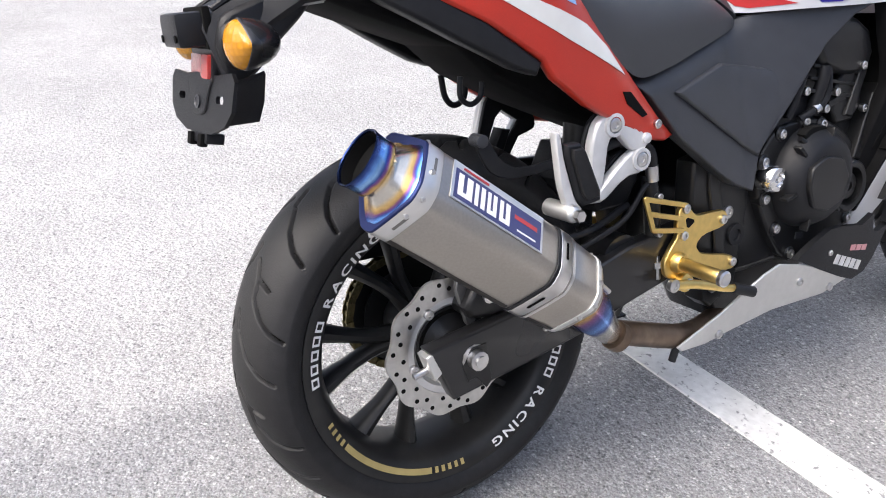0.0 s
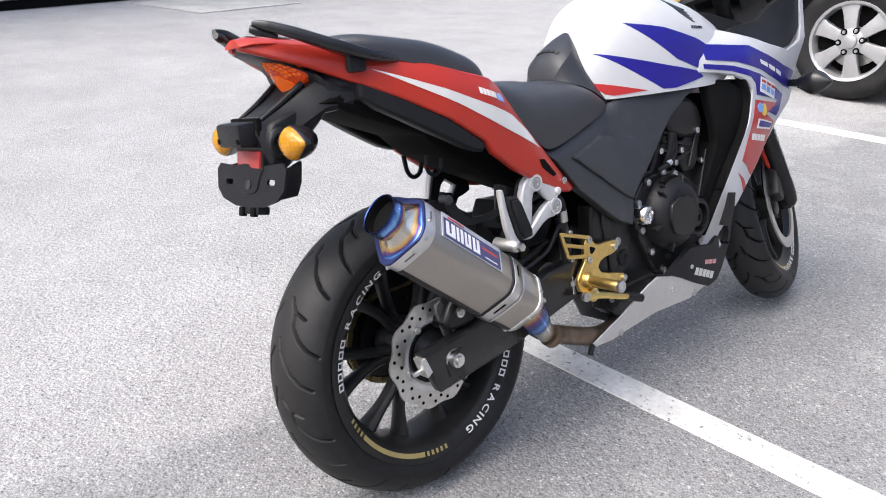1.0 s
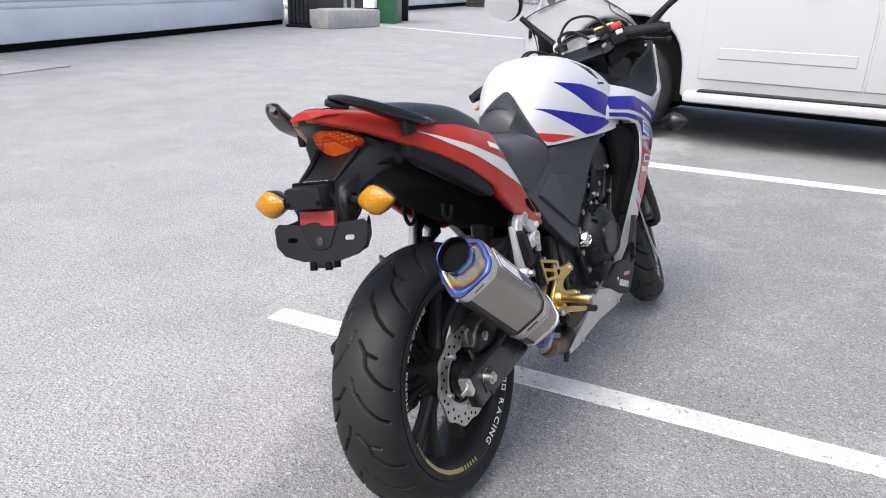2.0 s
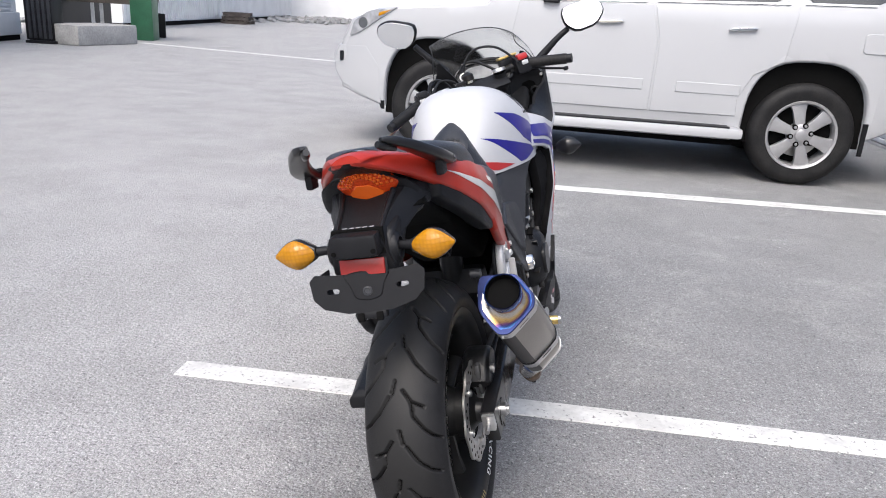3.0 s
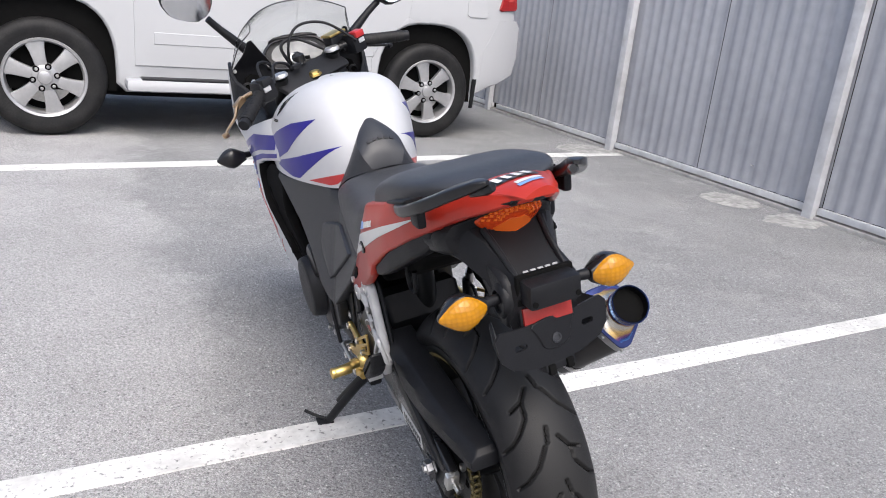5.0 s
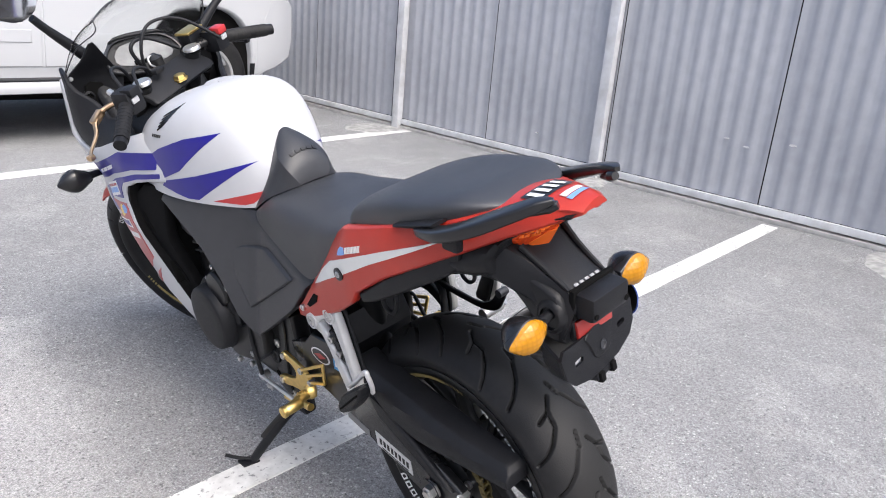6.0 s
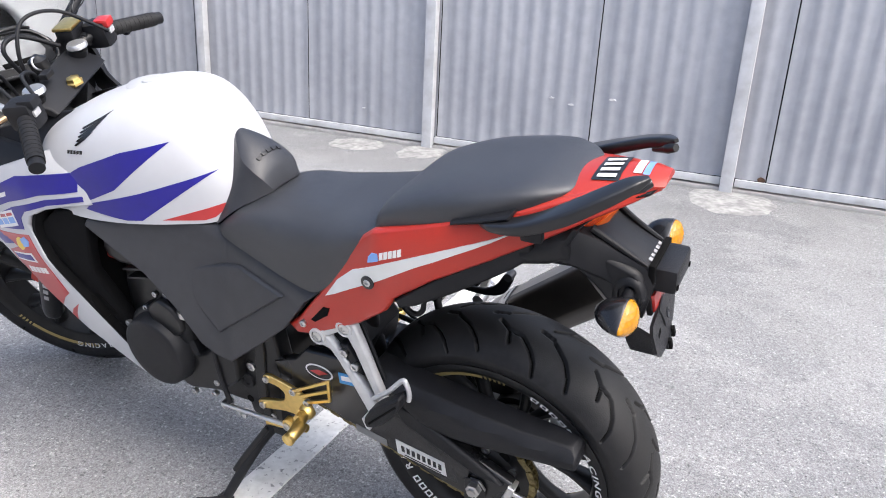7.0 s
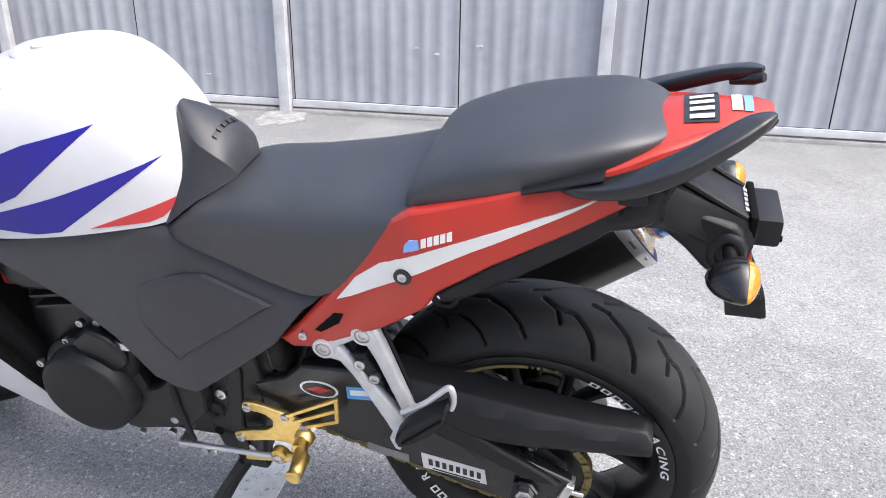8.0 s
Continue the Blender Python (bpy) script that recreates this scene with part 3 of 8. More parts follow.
def yard_clutter():
    b = thing("litter_bin", pose(-10.42, 13.0, 0, 0, 0, 10), "dark slatted litter bin beside a doorway", "litter bin")
    part("body", box(0, 0, 0.5, 0.5, 0.5, 0.9, 0.03), BLACK, b)
    part("base", box(0, 0, 0.03, 0.6, 0.6, 0.06, 0.01), BLACK, b)
    for k in range(5):
        part("slat", box(-0.2 + k * 0.1, -0.262, 0.5, 0.06, 0.02, 0.8, 0.004), DARK, b)
    part("bag", box(0.05, 0, 0.98, 0.3, 0.3, 0.12, 0.05), WALLWHITE, b, "crumpled white bag")
    s = thing("concrete_step", pose(-9.88, 13.68, 0, 0, 0, -10), "rough concrete step block on the ground", "step")
    part("block", box(0, 0, 0.2, 0.95, 1.7, 0.4, 0.04), CONCRETE, s)
    d = thing("shed_doorway", pose(-11.75, 15.6, 0, 0, 0, 14), "dark open doorway beside the warehouse", "doorway", kind="structure")
    part("wall", box(0, 0.4, 1.7, 0.3, 4.6, 3.4), BLACK, d, "dark shed front")
    part("door_leaf", box(0.17, -1.2, 1.2, 0.03, 0.35, 1.7, 0.01), WALLWHITE, d, "white hanging sheet")
    g = thing("green_cabinet", pose(-10.2, 16.0, 0, 0, 0, 18), "tall green metal cabinet by the warehouse door", "cabinet")
    part("body", box(0.2, 0, 1.1, 0.5, 0.7, 2.2, 0.02), SIDEGREEN, g)
    part("panel", box(-1.0, -0.1, 1.45, 1.9, 0.25, 1.3, 0.02), WOOD, g, "dark brown board")
    part("leg", box(-0.95, -0.1, 0.4, 0.07, 0.07, 0.8), ALLOY, g)
    part("leg", box(-0.75, -0.1, 0.4, 0.07, 0.07, 0.8), ALLOY, g)
    sh = thing("shovel", pose(-10.35, 17.2, 0, 0, 0, 10), "dark snow shovel leaning beside the green cabinet", "shovel")
    part("blade", box(0, 0, 0.3, 0.45, 0.06, 0.6, 0.02), BLACK, sh)
    part("handle", tube([(0, 0.02, 0.55), (0.05, 0.3, 1.5)], 0.02), WOOD, sh)
    a, c = Vector((-13.3, 20.5)), Vector((-17.4, 46.0))
    d = c - a
    L = d.length
    w = thing("far_hall", pose(a.x, a.y, 0, 0, 0, math.degrees(math.atan2(d.y, d.x))), "long white clad hall behind the yard", "building", kind="structure")
    part("wall", box(L / 2, 2.0, 2.5, L, 4.0, 4.7), WALLWHITE, w)
    bm = bmesh.new()
    for k in range(110):
        box((k + 0.5) * L / 110, -0.01, 2.5, L / 110 * 0.55, 0.04, 4.6, 0, bm)
    tagged(part("cladding_ribs", bm, WALLWHITE, w, "upright white cladding ribs"), kind="stuff")
    part("base", box(L / 2, -0.02, 0.08, L, 0.05, 0.14), SHADOWGAP, w, "dark base line")
    w2 = thing("rear_hall", pose(-17.4, 46.0, 0, 0, 0, 8), "pale clad hall at the end of the yard", "building", kind="structure")
    part("wall", box(30, 2, 3, 62, 4, 6), WALLWHITE, w2)
    for k in range(3):
        p = thing("pallet", pose(-13.9, 30.2, k * 0.16, 0, 0, 95 + 6 * k), "weathered wooden pallet in a low stack", "pallet", "stacked pallets")
        for i in range(6):
            part("board", box(0, -0.5 + i * 0.2, 0.13, 1.2, 0.12, 0.03, 0.004), WOOD, p)
        for i in range(3):
            part("runner", box(-0.52 + i * 0.52, 0, 0.055, 0.1, 1.1, 0.11, 0.004), WOOD, p)
    bm = bmesh.new()
    for k in range(500):
        x, y = random.gauss(-14.0, 0.9), random.gauss(41, 2.2)
        r = random.uniform(0.06, 0.2)
        box(x, y, r * 0.25, r * 2, r * 1.6, r, 0, bm, pose(0, 0, 0, random.uniform(0, 40), random.uniform(0, 40), random.uniform(0, 180)))
    tagged(part("gravel_heap", bm, GRAVEL), "low heap of grey gravel stones", "gravel", kind="stuff")


yard_clutter()
slab_bm = box(-8.2, 3.95, 0.006, 1.4, 1.55, 0.012, 0.003, m=pose(0, 0, 0, 0, 0, 10))
tagged(part("concrete_apron", slab_bm, CONCRETE), "pale concrete apron before the shutter", "concrete apron", kind="structure")


# ---- motorcycle ----
LEAN, HEADING = -12.5, -2.9
BIKE = pose(-0.015, 0, 0.08) @ pose(0, 0, 0, 0, 0, HEADING) @ pose(0, 0, 0, 0, LEAN, 0) @ pose(0, 0, -0.08)
bike = thing("motorcycle", BIKE, "white, red and blue sports motorcycle leaning on its side stand", "motorcycle")
AXLE_Z, TYRE_R = 0.292, 0.299


def tyre_mesh(R, half, rim_r, unit, rows=1100, cols=124, depth=0.0075):
    """A tyre round the x axis with its tread grooves sunk into the crown. unit: groove lines in metres along and across one pitch."""
    drop = R - rim_r
    prof = [-1 + 2 * k / cols for k in range(cols + 1)]
    # arc over the crown, then the sidewall to the rim
    line = []
    for u in prof:
        a = abs(u)
        if a < 0.72:
            t = a / 0.72 * radians(72)
            x, r = half * math.sin(t) / math.sin(radians(72)) * 0.985, R - (drop * 0.62) * (1 - math.cos(t)) / (1 - math.cos(radians(72)))
        else:
            t = (a - 0.72) / 0.28
            x = half * (0.985 + 0.02 * math.sin(t * math.pi * 0.5) - 0.16 * t * t)
            r = R - drop * 0.62 - drop * 0.38 * t
        line.append((math.copysign(x, u) if u else 0.0, r))
    pts = np.array(line)
    arc = np.concatenate([[0], np.cumsum(np.hypot(*np.diff(pts, axis=0).T))])
    arc -= arc[cols // 2]
    L = 2 * math.pi * R
    pitch = L / round(L / 0.19)
    s = np.arange(rows) * L / rows
    S, W = np.meshgrid(s, arc, indexing="ij")
    d = np.full(S.shape, 9.0)
    for side, shift in ((1, 0.0), (-1, 0.5 * pitch)):
        ss = (S + shift) % pitch
        for seg in unit:
            for (a0, b0), (a1, b1) in zip(seg, seg[1:]):
                for o in (-pitch, 0, pitch):
                    p0, p1 = np.array((a0 + o, b0 * side)), np.array((a1 + o, b1 * side))
                    v = p1 - p0
                    t = np.clip(((ss - p0[0]) * v[0] + (W - p0[1]) * v[1]) / (v @ v), 0, 1)
                    d = np.minimum(d, np.hypot(ss - p0[0] - t * v[0], W - p0[1] - t * v[1]))
    sink = depth * np.clip((0.0036 - d) / 0.0013, 0, 1)
    n = np.gradient(pts, axis=0)
    n = np.stack([-n[:, 1], n[:, 0]], 1)
    n /= np.linalg.norm(n, axis=1)[:, None]
    if n[cols // 2, 1] < 0:
        n = -n
    x = pts[None, :, 0] - sink * n[None, :, 0]
    r = pts[None, :, 1] - sink * n[None, :, 1]
    ang = (s / R)[:, None]
    co = np.stack([x, r * np.cos(ang), r * np.sin(ang)], -1).reshape(-1, 3)
    m = cols + 1
    i, j = np.meshgrid(np.arange(rows), np.arange(cols), indexing="ij")
    ii = (i + 1) % rows
    quads = np.stack([i * m + j, i * m + j + 1, ii * m + j + 1, ii * m + j], -1).reshape(-1, 4)
    me = bpy.data.meshes.new("tyre")
    me.from_pydata(co.tolist(), [], quads.tolist())
    me.polygons.foreach_set("use_smooth", np.ones(len(quads), bool))
    me.materials.append(TREAD)
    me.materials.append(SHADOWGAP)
    # groove floors turn near-black, so their shade sits in the colour
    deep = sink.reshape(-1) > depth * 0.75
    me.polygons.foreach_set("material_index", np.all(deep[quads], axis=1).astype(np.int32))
    return me


GROOVES = [
    [(0.0, 0.012), (0.022, 0.028), (0.05, 0.032), (0.074, 0.052), (0.088, 0.07), (0.096, 0.09)],
    [(0.022, 0.028), (0.031, 0.052)],
    [(0.105, 0.016), (0.135, 0.036), (0.156, 0.06), (0.166, 0.08)],
    [(0.075, 0.004), (0.1, 0.01)],
]


def wheel(name, label, R, half, rim_r, spokes, first, m, rim_half):
    w = part(name, spin([(-rim_half, rim_r + 0.012), (-rim_half - 0.004, rim_r + 0.012), (-rim_half - 0.005, rim_r + 0.002), (-rim_half + 0.002, rim_r - 0.012), (-rim_half + 0.014, rim_r - 0.022), (-0.03, rim_r - 0.03), (0.03, rim_r - 0.03), (rim_half - 0.014, rim_r - 0.022), (rim_half - 0.002, rim_r - 0.012), (rim_half + 0.005, rim_r + 0.002), (rim_half + 0.004, rim_r + 0.012), (rim_half, rim_r + 0.012), (0.02, rim_r - 0.018), (-0.02, rim_r - 0.018)], 96), WHEELBLACK, bike, label, matrix=m)
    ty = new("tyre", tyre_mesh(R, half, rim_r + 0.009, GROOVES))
    ty.parent = w
    tagged(ty, "black road tyre with curved worn grooves, their shade painted in")
    part("hub", disc_solid([(-0.06, 0.03), (-0.058, 0.045), (-0.03, 0.055), (0.03, 0.055), (0.058, 0.045), (0.06, 0.03)], 32), WHEELBLACK, w)
    for k in range(spokes):
        bm = bmesh.new()
        base = radians(first + 360 / spokes * k)
        for s in (-1, 1):
            a0, a1 = base + s * 0.09, base + s * radians(14)
            p = [(0, 0.045 * math.cos(a0), 0.045 * math.sin(a0)), (0, 0.11 * math.cos(base + s * 0.14), 0.11 * math.sin(base + s * 0.14)), (0, (rim_r - 0.022) * math.cos(a1), (rim_r - 0.022) * math.sin(a1))]
            tube(p, [0.015, 0.0105, 0.011, 0.018], bm, 10)
        for v in bm.verts:
            v.co.x *= 1.6
        part("spoke", bm, WHEELBLACK, w, "black forked spoke")
    return w


REAR = pose(-0.002, 0.003, AXLE_Z)
rear_wheel = wheel("rear_wheel", "satin black cast wheel with white rim lettering", TYRE_R, 0.081, 0.2165, 6, 179, REAR, 0.069)
# the front wheel follows the bars, which are turned to the left
RAKE, STEER = radians(26), radians(26)
HEAD = Vector((0, 1.03, 0.88))
TURNED = Matrix.Translation(HEAD) @ Matrix.Rotation(STEER, 4, Vector((0, -math.sin(RAKE), math.cos(RAKE)))) @ Matrix.Translation(-HEAD)
TURNED_LOW = Matrix.Translation((-0.01, -0.005, -0.006)) @ Matrix.Translation(HEAD) @ Matrix.Rotation(radians(-4.8), 4, "Y") @ Matrix.Rotation(radians(18), 4, Vector((0, -math.sin(RAKE), math.cos(RAKE)))) @ Matrix.Translation(-HEAD)
FRONT = TURNED_LOW @ pose(0, 1.365, 0.295)
front_wheel = wheel("front_wheel", "satin black cast front wheel with white rim lettering", 0.296, 0.06, 0.2165, 6, 20, FRONT, 0.046)


def letter_mesh(ch, height):
    """One letter of the built-in font, as flat points and faces."""
    curve = bpy.data.curves.new("letter", "FONT")
    curve.body, curve.size, curve.resolution_u, curve.offset = ch, height / 0.7, 3, 0.0004
    ob = bpy.data.objects.new("letter", curve)
    me = bpy.data.meshes.new_from_object(ob)
    out = [tuple(v.co[:2]) for v in me.vertices], [tuple(f.vertices) for f in me.polygons]
    bpy.data.objects.remove(ob)
    bpy.data.meshes.remove(me)
    bpy.data.curves.remove(curve)
    return out


LETTER = {ch: letter_mesh(ch, 0.0125) for ch in "RACING"}


def rim_marks(w, half, sides):
    """White lettering and a gold stripe on the rim's side faces. sides: (side, where the words begin, stripe's two ends) in degrees."""
    rim_r, low, high = 0.2165, -0.0105, 0.002
    dull_gold = bpy.data.materials.get("dull gold film") or material("dull gold film", (0.4, 0.32, 0.13), 0.4, metal=0.5, vary=0.1)

    def put(bm, s, ang, r):
        x = s * (half + 0.0024 + 0.0055 * (r - rim_r + 0.012) / 0.014)
        return bm.verts.new((x, s * r * math.cos(ang), r * math.sin(ang)))

    for s, starts, gold in sides:
        bm = bmesh.new()
        for start in starts:
            a = radians(start)
            for k in range(5):
                wd = 0.072
                for l0, l1, e0, e1 in ((low, low + 0.0026, 0, 1), (high - 0.0026, high, 0, 1), (low, high, 0, 0.24), (low, high, 0.76, 1)):
                    rows = []
                    for i in range(4):
                        t = a - wd * (e0 + (e1 - e0) * i / 3)
                        rows.append([put(bm, s, t, rim_r + l0), put(bm, s, t, rim_r + l1)])
                    for p, q in zip(rows, rows[1:]):
                        bm.faces.new((p[0], p[1], q[1], q[0]))
                a -= wd + 0.024
            a -= 0.07
            for ch in "RACING":
                pts, faces = LETTER[ch]
                x0, x1 = min(p[0] for p in pts), max(p[0] for p in pts)
                vs = [put(bm, s, a - (p[0] - x0) * 1.55 / rim_r, rim_r + low + p[1]) for p in pts]
                for f in faces:
                    bm.faces.new([vs[i] for i in f])
                a -= (x1 - x0) * 1.55 / rim_r + 0.026
        tagged(part("rim_lettering", bm, ASHWHITE, w, "white lettering on the rim", sharp=180), kind="stuff")
        bm = bmesh.new()
        n = 48
        rows = []
        for i in range(n + 1):
            t = radians(gold[0] + (gold[1] - gold[0]) * i / n)
            rows.append([put(bm, s, t, rim_r - 0.011 + k * 0.009) for k in (0, 1)])
        for i, (p, q) in enumerate(zip(rows, rows[1:])):
            if 9 < i < n - 10 or i % 2:
                bm.faces.new((p[0], p[1], q[1], q[0]))
        part("gold_stripe", bm, dull_gold, w, "dull gold stripe on the rim", sharp=180)


rim_marks(rear_wheel, 0.069, ((1, (180.5, 352), (196, 272)), (-1, (67.5, 239), (140, 81))))
rim_marks(front_wheel, 0.046, ((1, (320, 140), (205, 275)), (-1, (320, 140), (205, 275))))


def smooth_stations(table, n):
    """Stations between the first and last row, eased so that the skin is fair."""
    pts = smooth_line([Vector((r[0], r[1], r[2])) for r in table], n)
    qs = smooth_line([Vector((r[0], r[3], r[4])) for r in table], n)
    return [(p.x, p.y, p.z, q.y, q.z) for p, q in zip(pts, qs)]


def dome(y, w, low, top, power, n=28, flat=0.55):
    """A ring across the machine: flat below, domed above."""
    ring = []
    for k in range(n + 1):
        a = math.pi * k / n
        c, s = math.cos(a), math.sin(a)
        ring.append((math.copysign(abs(c) ** power, c) * w, y, low + (top - low) * abs(s) ** flat))
    return ring


# fuel tank: rows of y, half width, lower edge, top, squareness
TANK = [(0.515, 0.05, 0.722, 0.775, 0.8), (0.545, 0.082, 0.715, 0.832, 0.78), (0.58, 0.108, 0.71, 0.887, 0.76), (0.63, 0.132, 0.709, 0.932, 0.74), (0.69, 0.156, 0.708, 0.949, 0.72),
        (0.77, 0.176, 0.706, 0.942, 0.72), (0.86, 0.184, 0.705, 0.92, 0.74), (0.93, 0.178, 0.71, 0.892, 0.8), (0.99, 0.15, 0.73, 0.866, 0.82), (1.03, 0.105, 0.76, 0.835, 0.85)]
tank_rings = [dome(y, w, lo, hi, p, 48, 0.58) for y, w, lo, hi, p in smooth_stations(TANK, 5)]
tank_bm = loft(tank_rings)
from mathutils.bvhtree import BVHTree
bmesh.ops.recalc_face_normals(tank_bm, faces=tank_bm.faces)
tank_tree = BVHTree.FromBMesh(tank_bm)
fuel_tank = part("fuel_tank", tank_bm, WHITE, bike, "glossy white fuel tank", sharp=60)


def on_tank(lift):
    def depth(y, z):
        hit = tank_tree.ray_cast(Vector((0.6, y, z)), Vector((-1, 0, 0)))
        return (hit[0].x if hit[0] else 0.02) + lift
    return depth


def decal(name, poly, depth, mat, parent, label="", s=1, g=0.012):
    bm = slab(poly, lambda y, z: depth(y, z) + 0.0012, lambda y, z: depth(y, z) - 0.004, r=0.0, g=g)
    if s < 0:
        mirrored(bm)
    return part(name, bm, mat, parent, label)


for s in (1, -1):
    decal("stripe", [(0.626, 0.873), (0.745, 0.778), (0.83, 0.742), (0.862, 0.75), (0.872, 0.79), (0.82, 0.817), (0.72, 0.853)], on_tank(0), BLUE, fuel_tank, "blue pointed stripe", s)
    decal("stripe", [(0.553, 0.815), (0.7, 0.716), (0.735, 0.714), (0.83, 0.728), (0.81, 0.744), (0.7, 0.772)], on_tank(0), BLUE, fuel_tank, "blue pointed stripe", s)
    decal("stripe", [(0.53, 0.754), (0.565, 0.722), (0.583, 0.717), (0.66, 0.718), (0.6, 0.735)], on_tank(0), REDFILM, fuel_tank, "red wedge", s)
    for k in range(5):
        decal("emblem_bar", [(0.832 - k * 0.003, 0.856 + 0.0075 * k), (0.826 - k * 0.003, 0.855 + 0.0075 * k), (0.805 - 0.009 * k, 0.868 + 0.0095 * k), (0.786 - 0.008 * k, 0.884 + 0.009 * k), (0.808 - 0.008 * k, 0.872 + 0.009 * k)], on_tank(0), GLOSSBLACK, fuel_tank, "black emblem bar", s, g=0.01)
    for k in range(5):
        decal("emblem_bar", [(0.852 - k * 0.009, 0.845 + 0.0008 * k), (0.846 - k * 0.009, 0.8455 + 0.0008 * k), (0.846 - k * 0.009, 0.839 + 0.0008 * k), (0.852 - k * 0.009, 0.8385 + 0.0008 * k)], on_tank(0), GLOSSBLACK, fuel_tank, "black emblem bar", s, g=0)
part("filler_cap", disc_solid([(0, 0.05), (0.006, 0.05), (0.009, 0.046), (0.009, 0.02), (0.013, 0.018)], 40), material("satin filler cap", (0.5, 0.5, 0.5), 0.5, metal=0.3), fuel_tank, "flush aluminium filler cap", matrix=pose(-0.006, 0.762, 0.9325, -8, -90, 0))


def tank_pad():
    """The dark hood between the tank and the seat: a crowned top facet that steps down steeply at the rear, and flat flanks."""
    # y of the top, half width of the facet, height in the middle and at the crease; y, half width and height of the foot
    stations = [(0.556, 0.013, 0.868, 0.863, 0.566, 0.1, 0.708), (0.538, 0.034, 0.86, 0.846, 0.553, 0.1, 0.716), (0.515, 0.05, 0.847, 0.826, 0.532, 0.095, 0.732), (0.492, 0.053, 0.83, 0.81, 0.508, 0.083, 0.748),
                (0.477, 0.05, 0.811, 0.797, 0.488, 0.07, 0.757), (0.469, 0.044, 0.791, 0.784, 0.476, 0.058, 0.763), (0.465, 0.038, 0.776, 0.773, 0.469, 0.048, 0.766), (0.464, 0.033, 0.77, 0.768, 0.466, 0.042, 0.766)]
    rings = []
    for yt, wt, zt, ze, yb, wb, zb in smooth_rows(stations, 4):
        half = [(wt * k, yt, zt + (ze - zt) * k ** 2.2) for k in (0.0, 0.3, 0.55, 0.78, 0.93, 1.0)]
        for k in (0.05, 0.25, 0.5, 0.75, 0.94, 1.0):
            half.append((wt + (wb - wt) * k, yt + (yb - yt) * k, ze + (zb - ze) * k - 0.003 * math.sin(math.pi * k)))
        half.append((wb * 0.9, yb + 0.012, zb - 0.014))
        rings.append([(-x, y, z) for x, y, z in reversed(half[1:])] + half)
    ob = part("tank_pad", loft(rings), DARK, bike, "dark grey moulded pad behind the tank", sharp=22)
    embossed = material("embossed dark plastic", (0.011, 0.0115, 0.013), 0.5)
    for k in range(5):
        x = -0.028 + k * 0.014
        part("name_bar", box(x, 0.4925, 0.8325 - 0.02 * (abs(x) / 0.053) ** 2.2, 0.01, 0.008, 0.002, 0.0006, m=pose(0, 0, 0, 36, 700 * x, 0)), embossed, ob, "embossed block mark")
    return ob


def smooth_rows(rows, n):
    """Rows of numbers, eased between the given ones."""
    out = []
    for i in range(len(rows) - 1):
        p0, p1, p2, p3 = (np.array(rows[min(max(j, 0), len(rows) - 1)]) for j in (i - 1, i, i + 1, i + 2))
        for k in range(n):
            t = k / n
            out.append(tuple(float(v) for v in 0.5 * (2 * p1 + (p2 - p0) * t + (2 * p0 - 5 * p1 + 4 * p2 - p3) * t * t + (3 * p1 - p0 - 3 * p2 + p3) * t ** 3)))
    return out + [tuple(rows[-1])]


pad = tank_pad()

# seats: rows of y, half width, lower edge, top, squareness
RIDER = [(0.572, 0.092, 0.698, 0.703, 0.75), (0.556, 0.104, 0.69, 0.718, 0.72), (0.535, 0.11, 0.684, 0.736, 0.72), (0.505, 0.116, 0.677, 0.754, 0.72), (0.45, 0.124, 0.664, 0.77, 0.68), (0.38, 0.134, 0.648, 0.776, 0.64), (0.31, 0.143, 0.644, 0.785, 0.6), (0.25, 0.148, 0.69, 0.79, 0.55), (0.2, 0.144, 0.742, 0.798, 0.52), (0.165, 0.136, 0.775, 0.806, 0.52), (0.13, 0.12, 0.79, 0.812, 0.55)]
part("rider_seat", loft([dome(y, w, lo, hi, p, 36, 0.42) for y, w, lo, hi, p in smooth_stations(RIDER, 5)]), SEAT, bike, "black vinyl rider seat", sharp=60)
PILLION = [(0.178, 0.108, 0.79, 0.8, 0.55), (0.174, 0.122, 0.786, 0.82, 0.52), (0.154, 0.131, 0.79, 0.845, 0.52), (0.11, 0.136, 0.803, 0.866, 0.52), (0.05, 0.139, 0.83, 0.885, 0.52), (-0.02, 0.134, 0.852, 0.898, 0.52), (-0.08, 0.118, 0.872, 0.908, 0.54), (-0.118, 0.096, 0.884, 0.906, 0.55), (-0.14, 0.07, 0.89, 0.901, 0.6), (-0.15, 0.04, 0.893, 0.897, 0.6)]
part("pillion_seat", loft([dome(y, w, lo, hi, p * 0.85, 36, 0.42) for y, w, lo, hi, p in smooth_stations(PILLION, 5)]), SEAT, bike, "black vinyl pillion seat, raised and rounded", sharp=60)


# ---- tail ----
def tail_width(y, z):
    w = float(np.interp(y, [-0.3, -0.25, -0.2, -0.15, -0.1, -0.04, 0.05, 0.15, 0.25, 0.4], [0.015, 0.045, 0.078, 0.105, 0.126, 0.144, 0.158, 0.164, 0.158, 0.148]))
    top = float(np.interp(y, [-0.25, -0.13, 0.0, 0.16, 0.3, 0.39], [0.92, 0.893, 0.853, 0.797, 0.65, 0.55]))
    return w - 0.35 * max(0.0, z - (top - 0.035))


def tail_side(s):
    """The face of one flank; the right one closes in more towards the rear."""
    return tail_width if s < 0 else lambda y, z: tail_width(y, z) - 0.018 * min(1.0, max(0.0, (0.06 - y) / 0.2)) ** 1.3


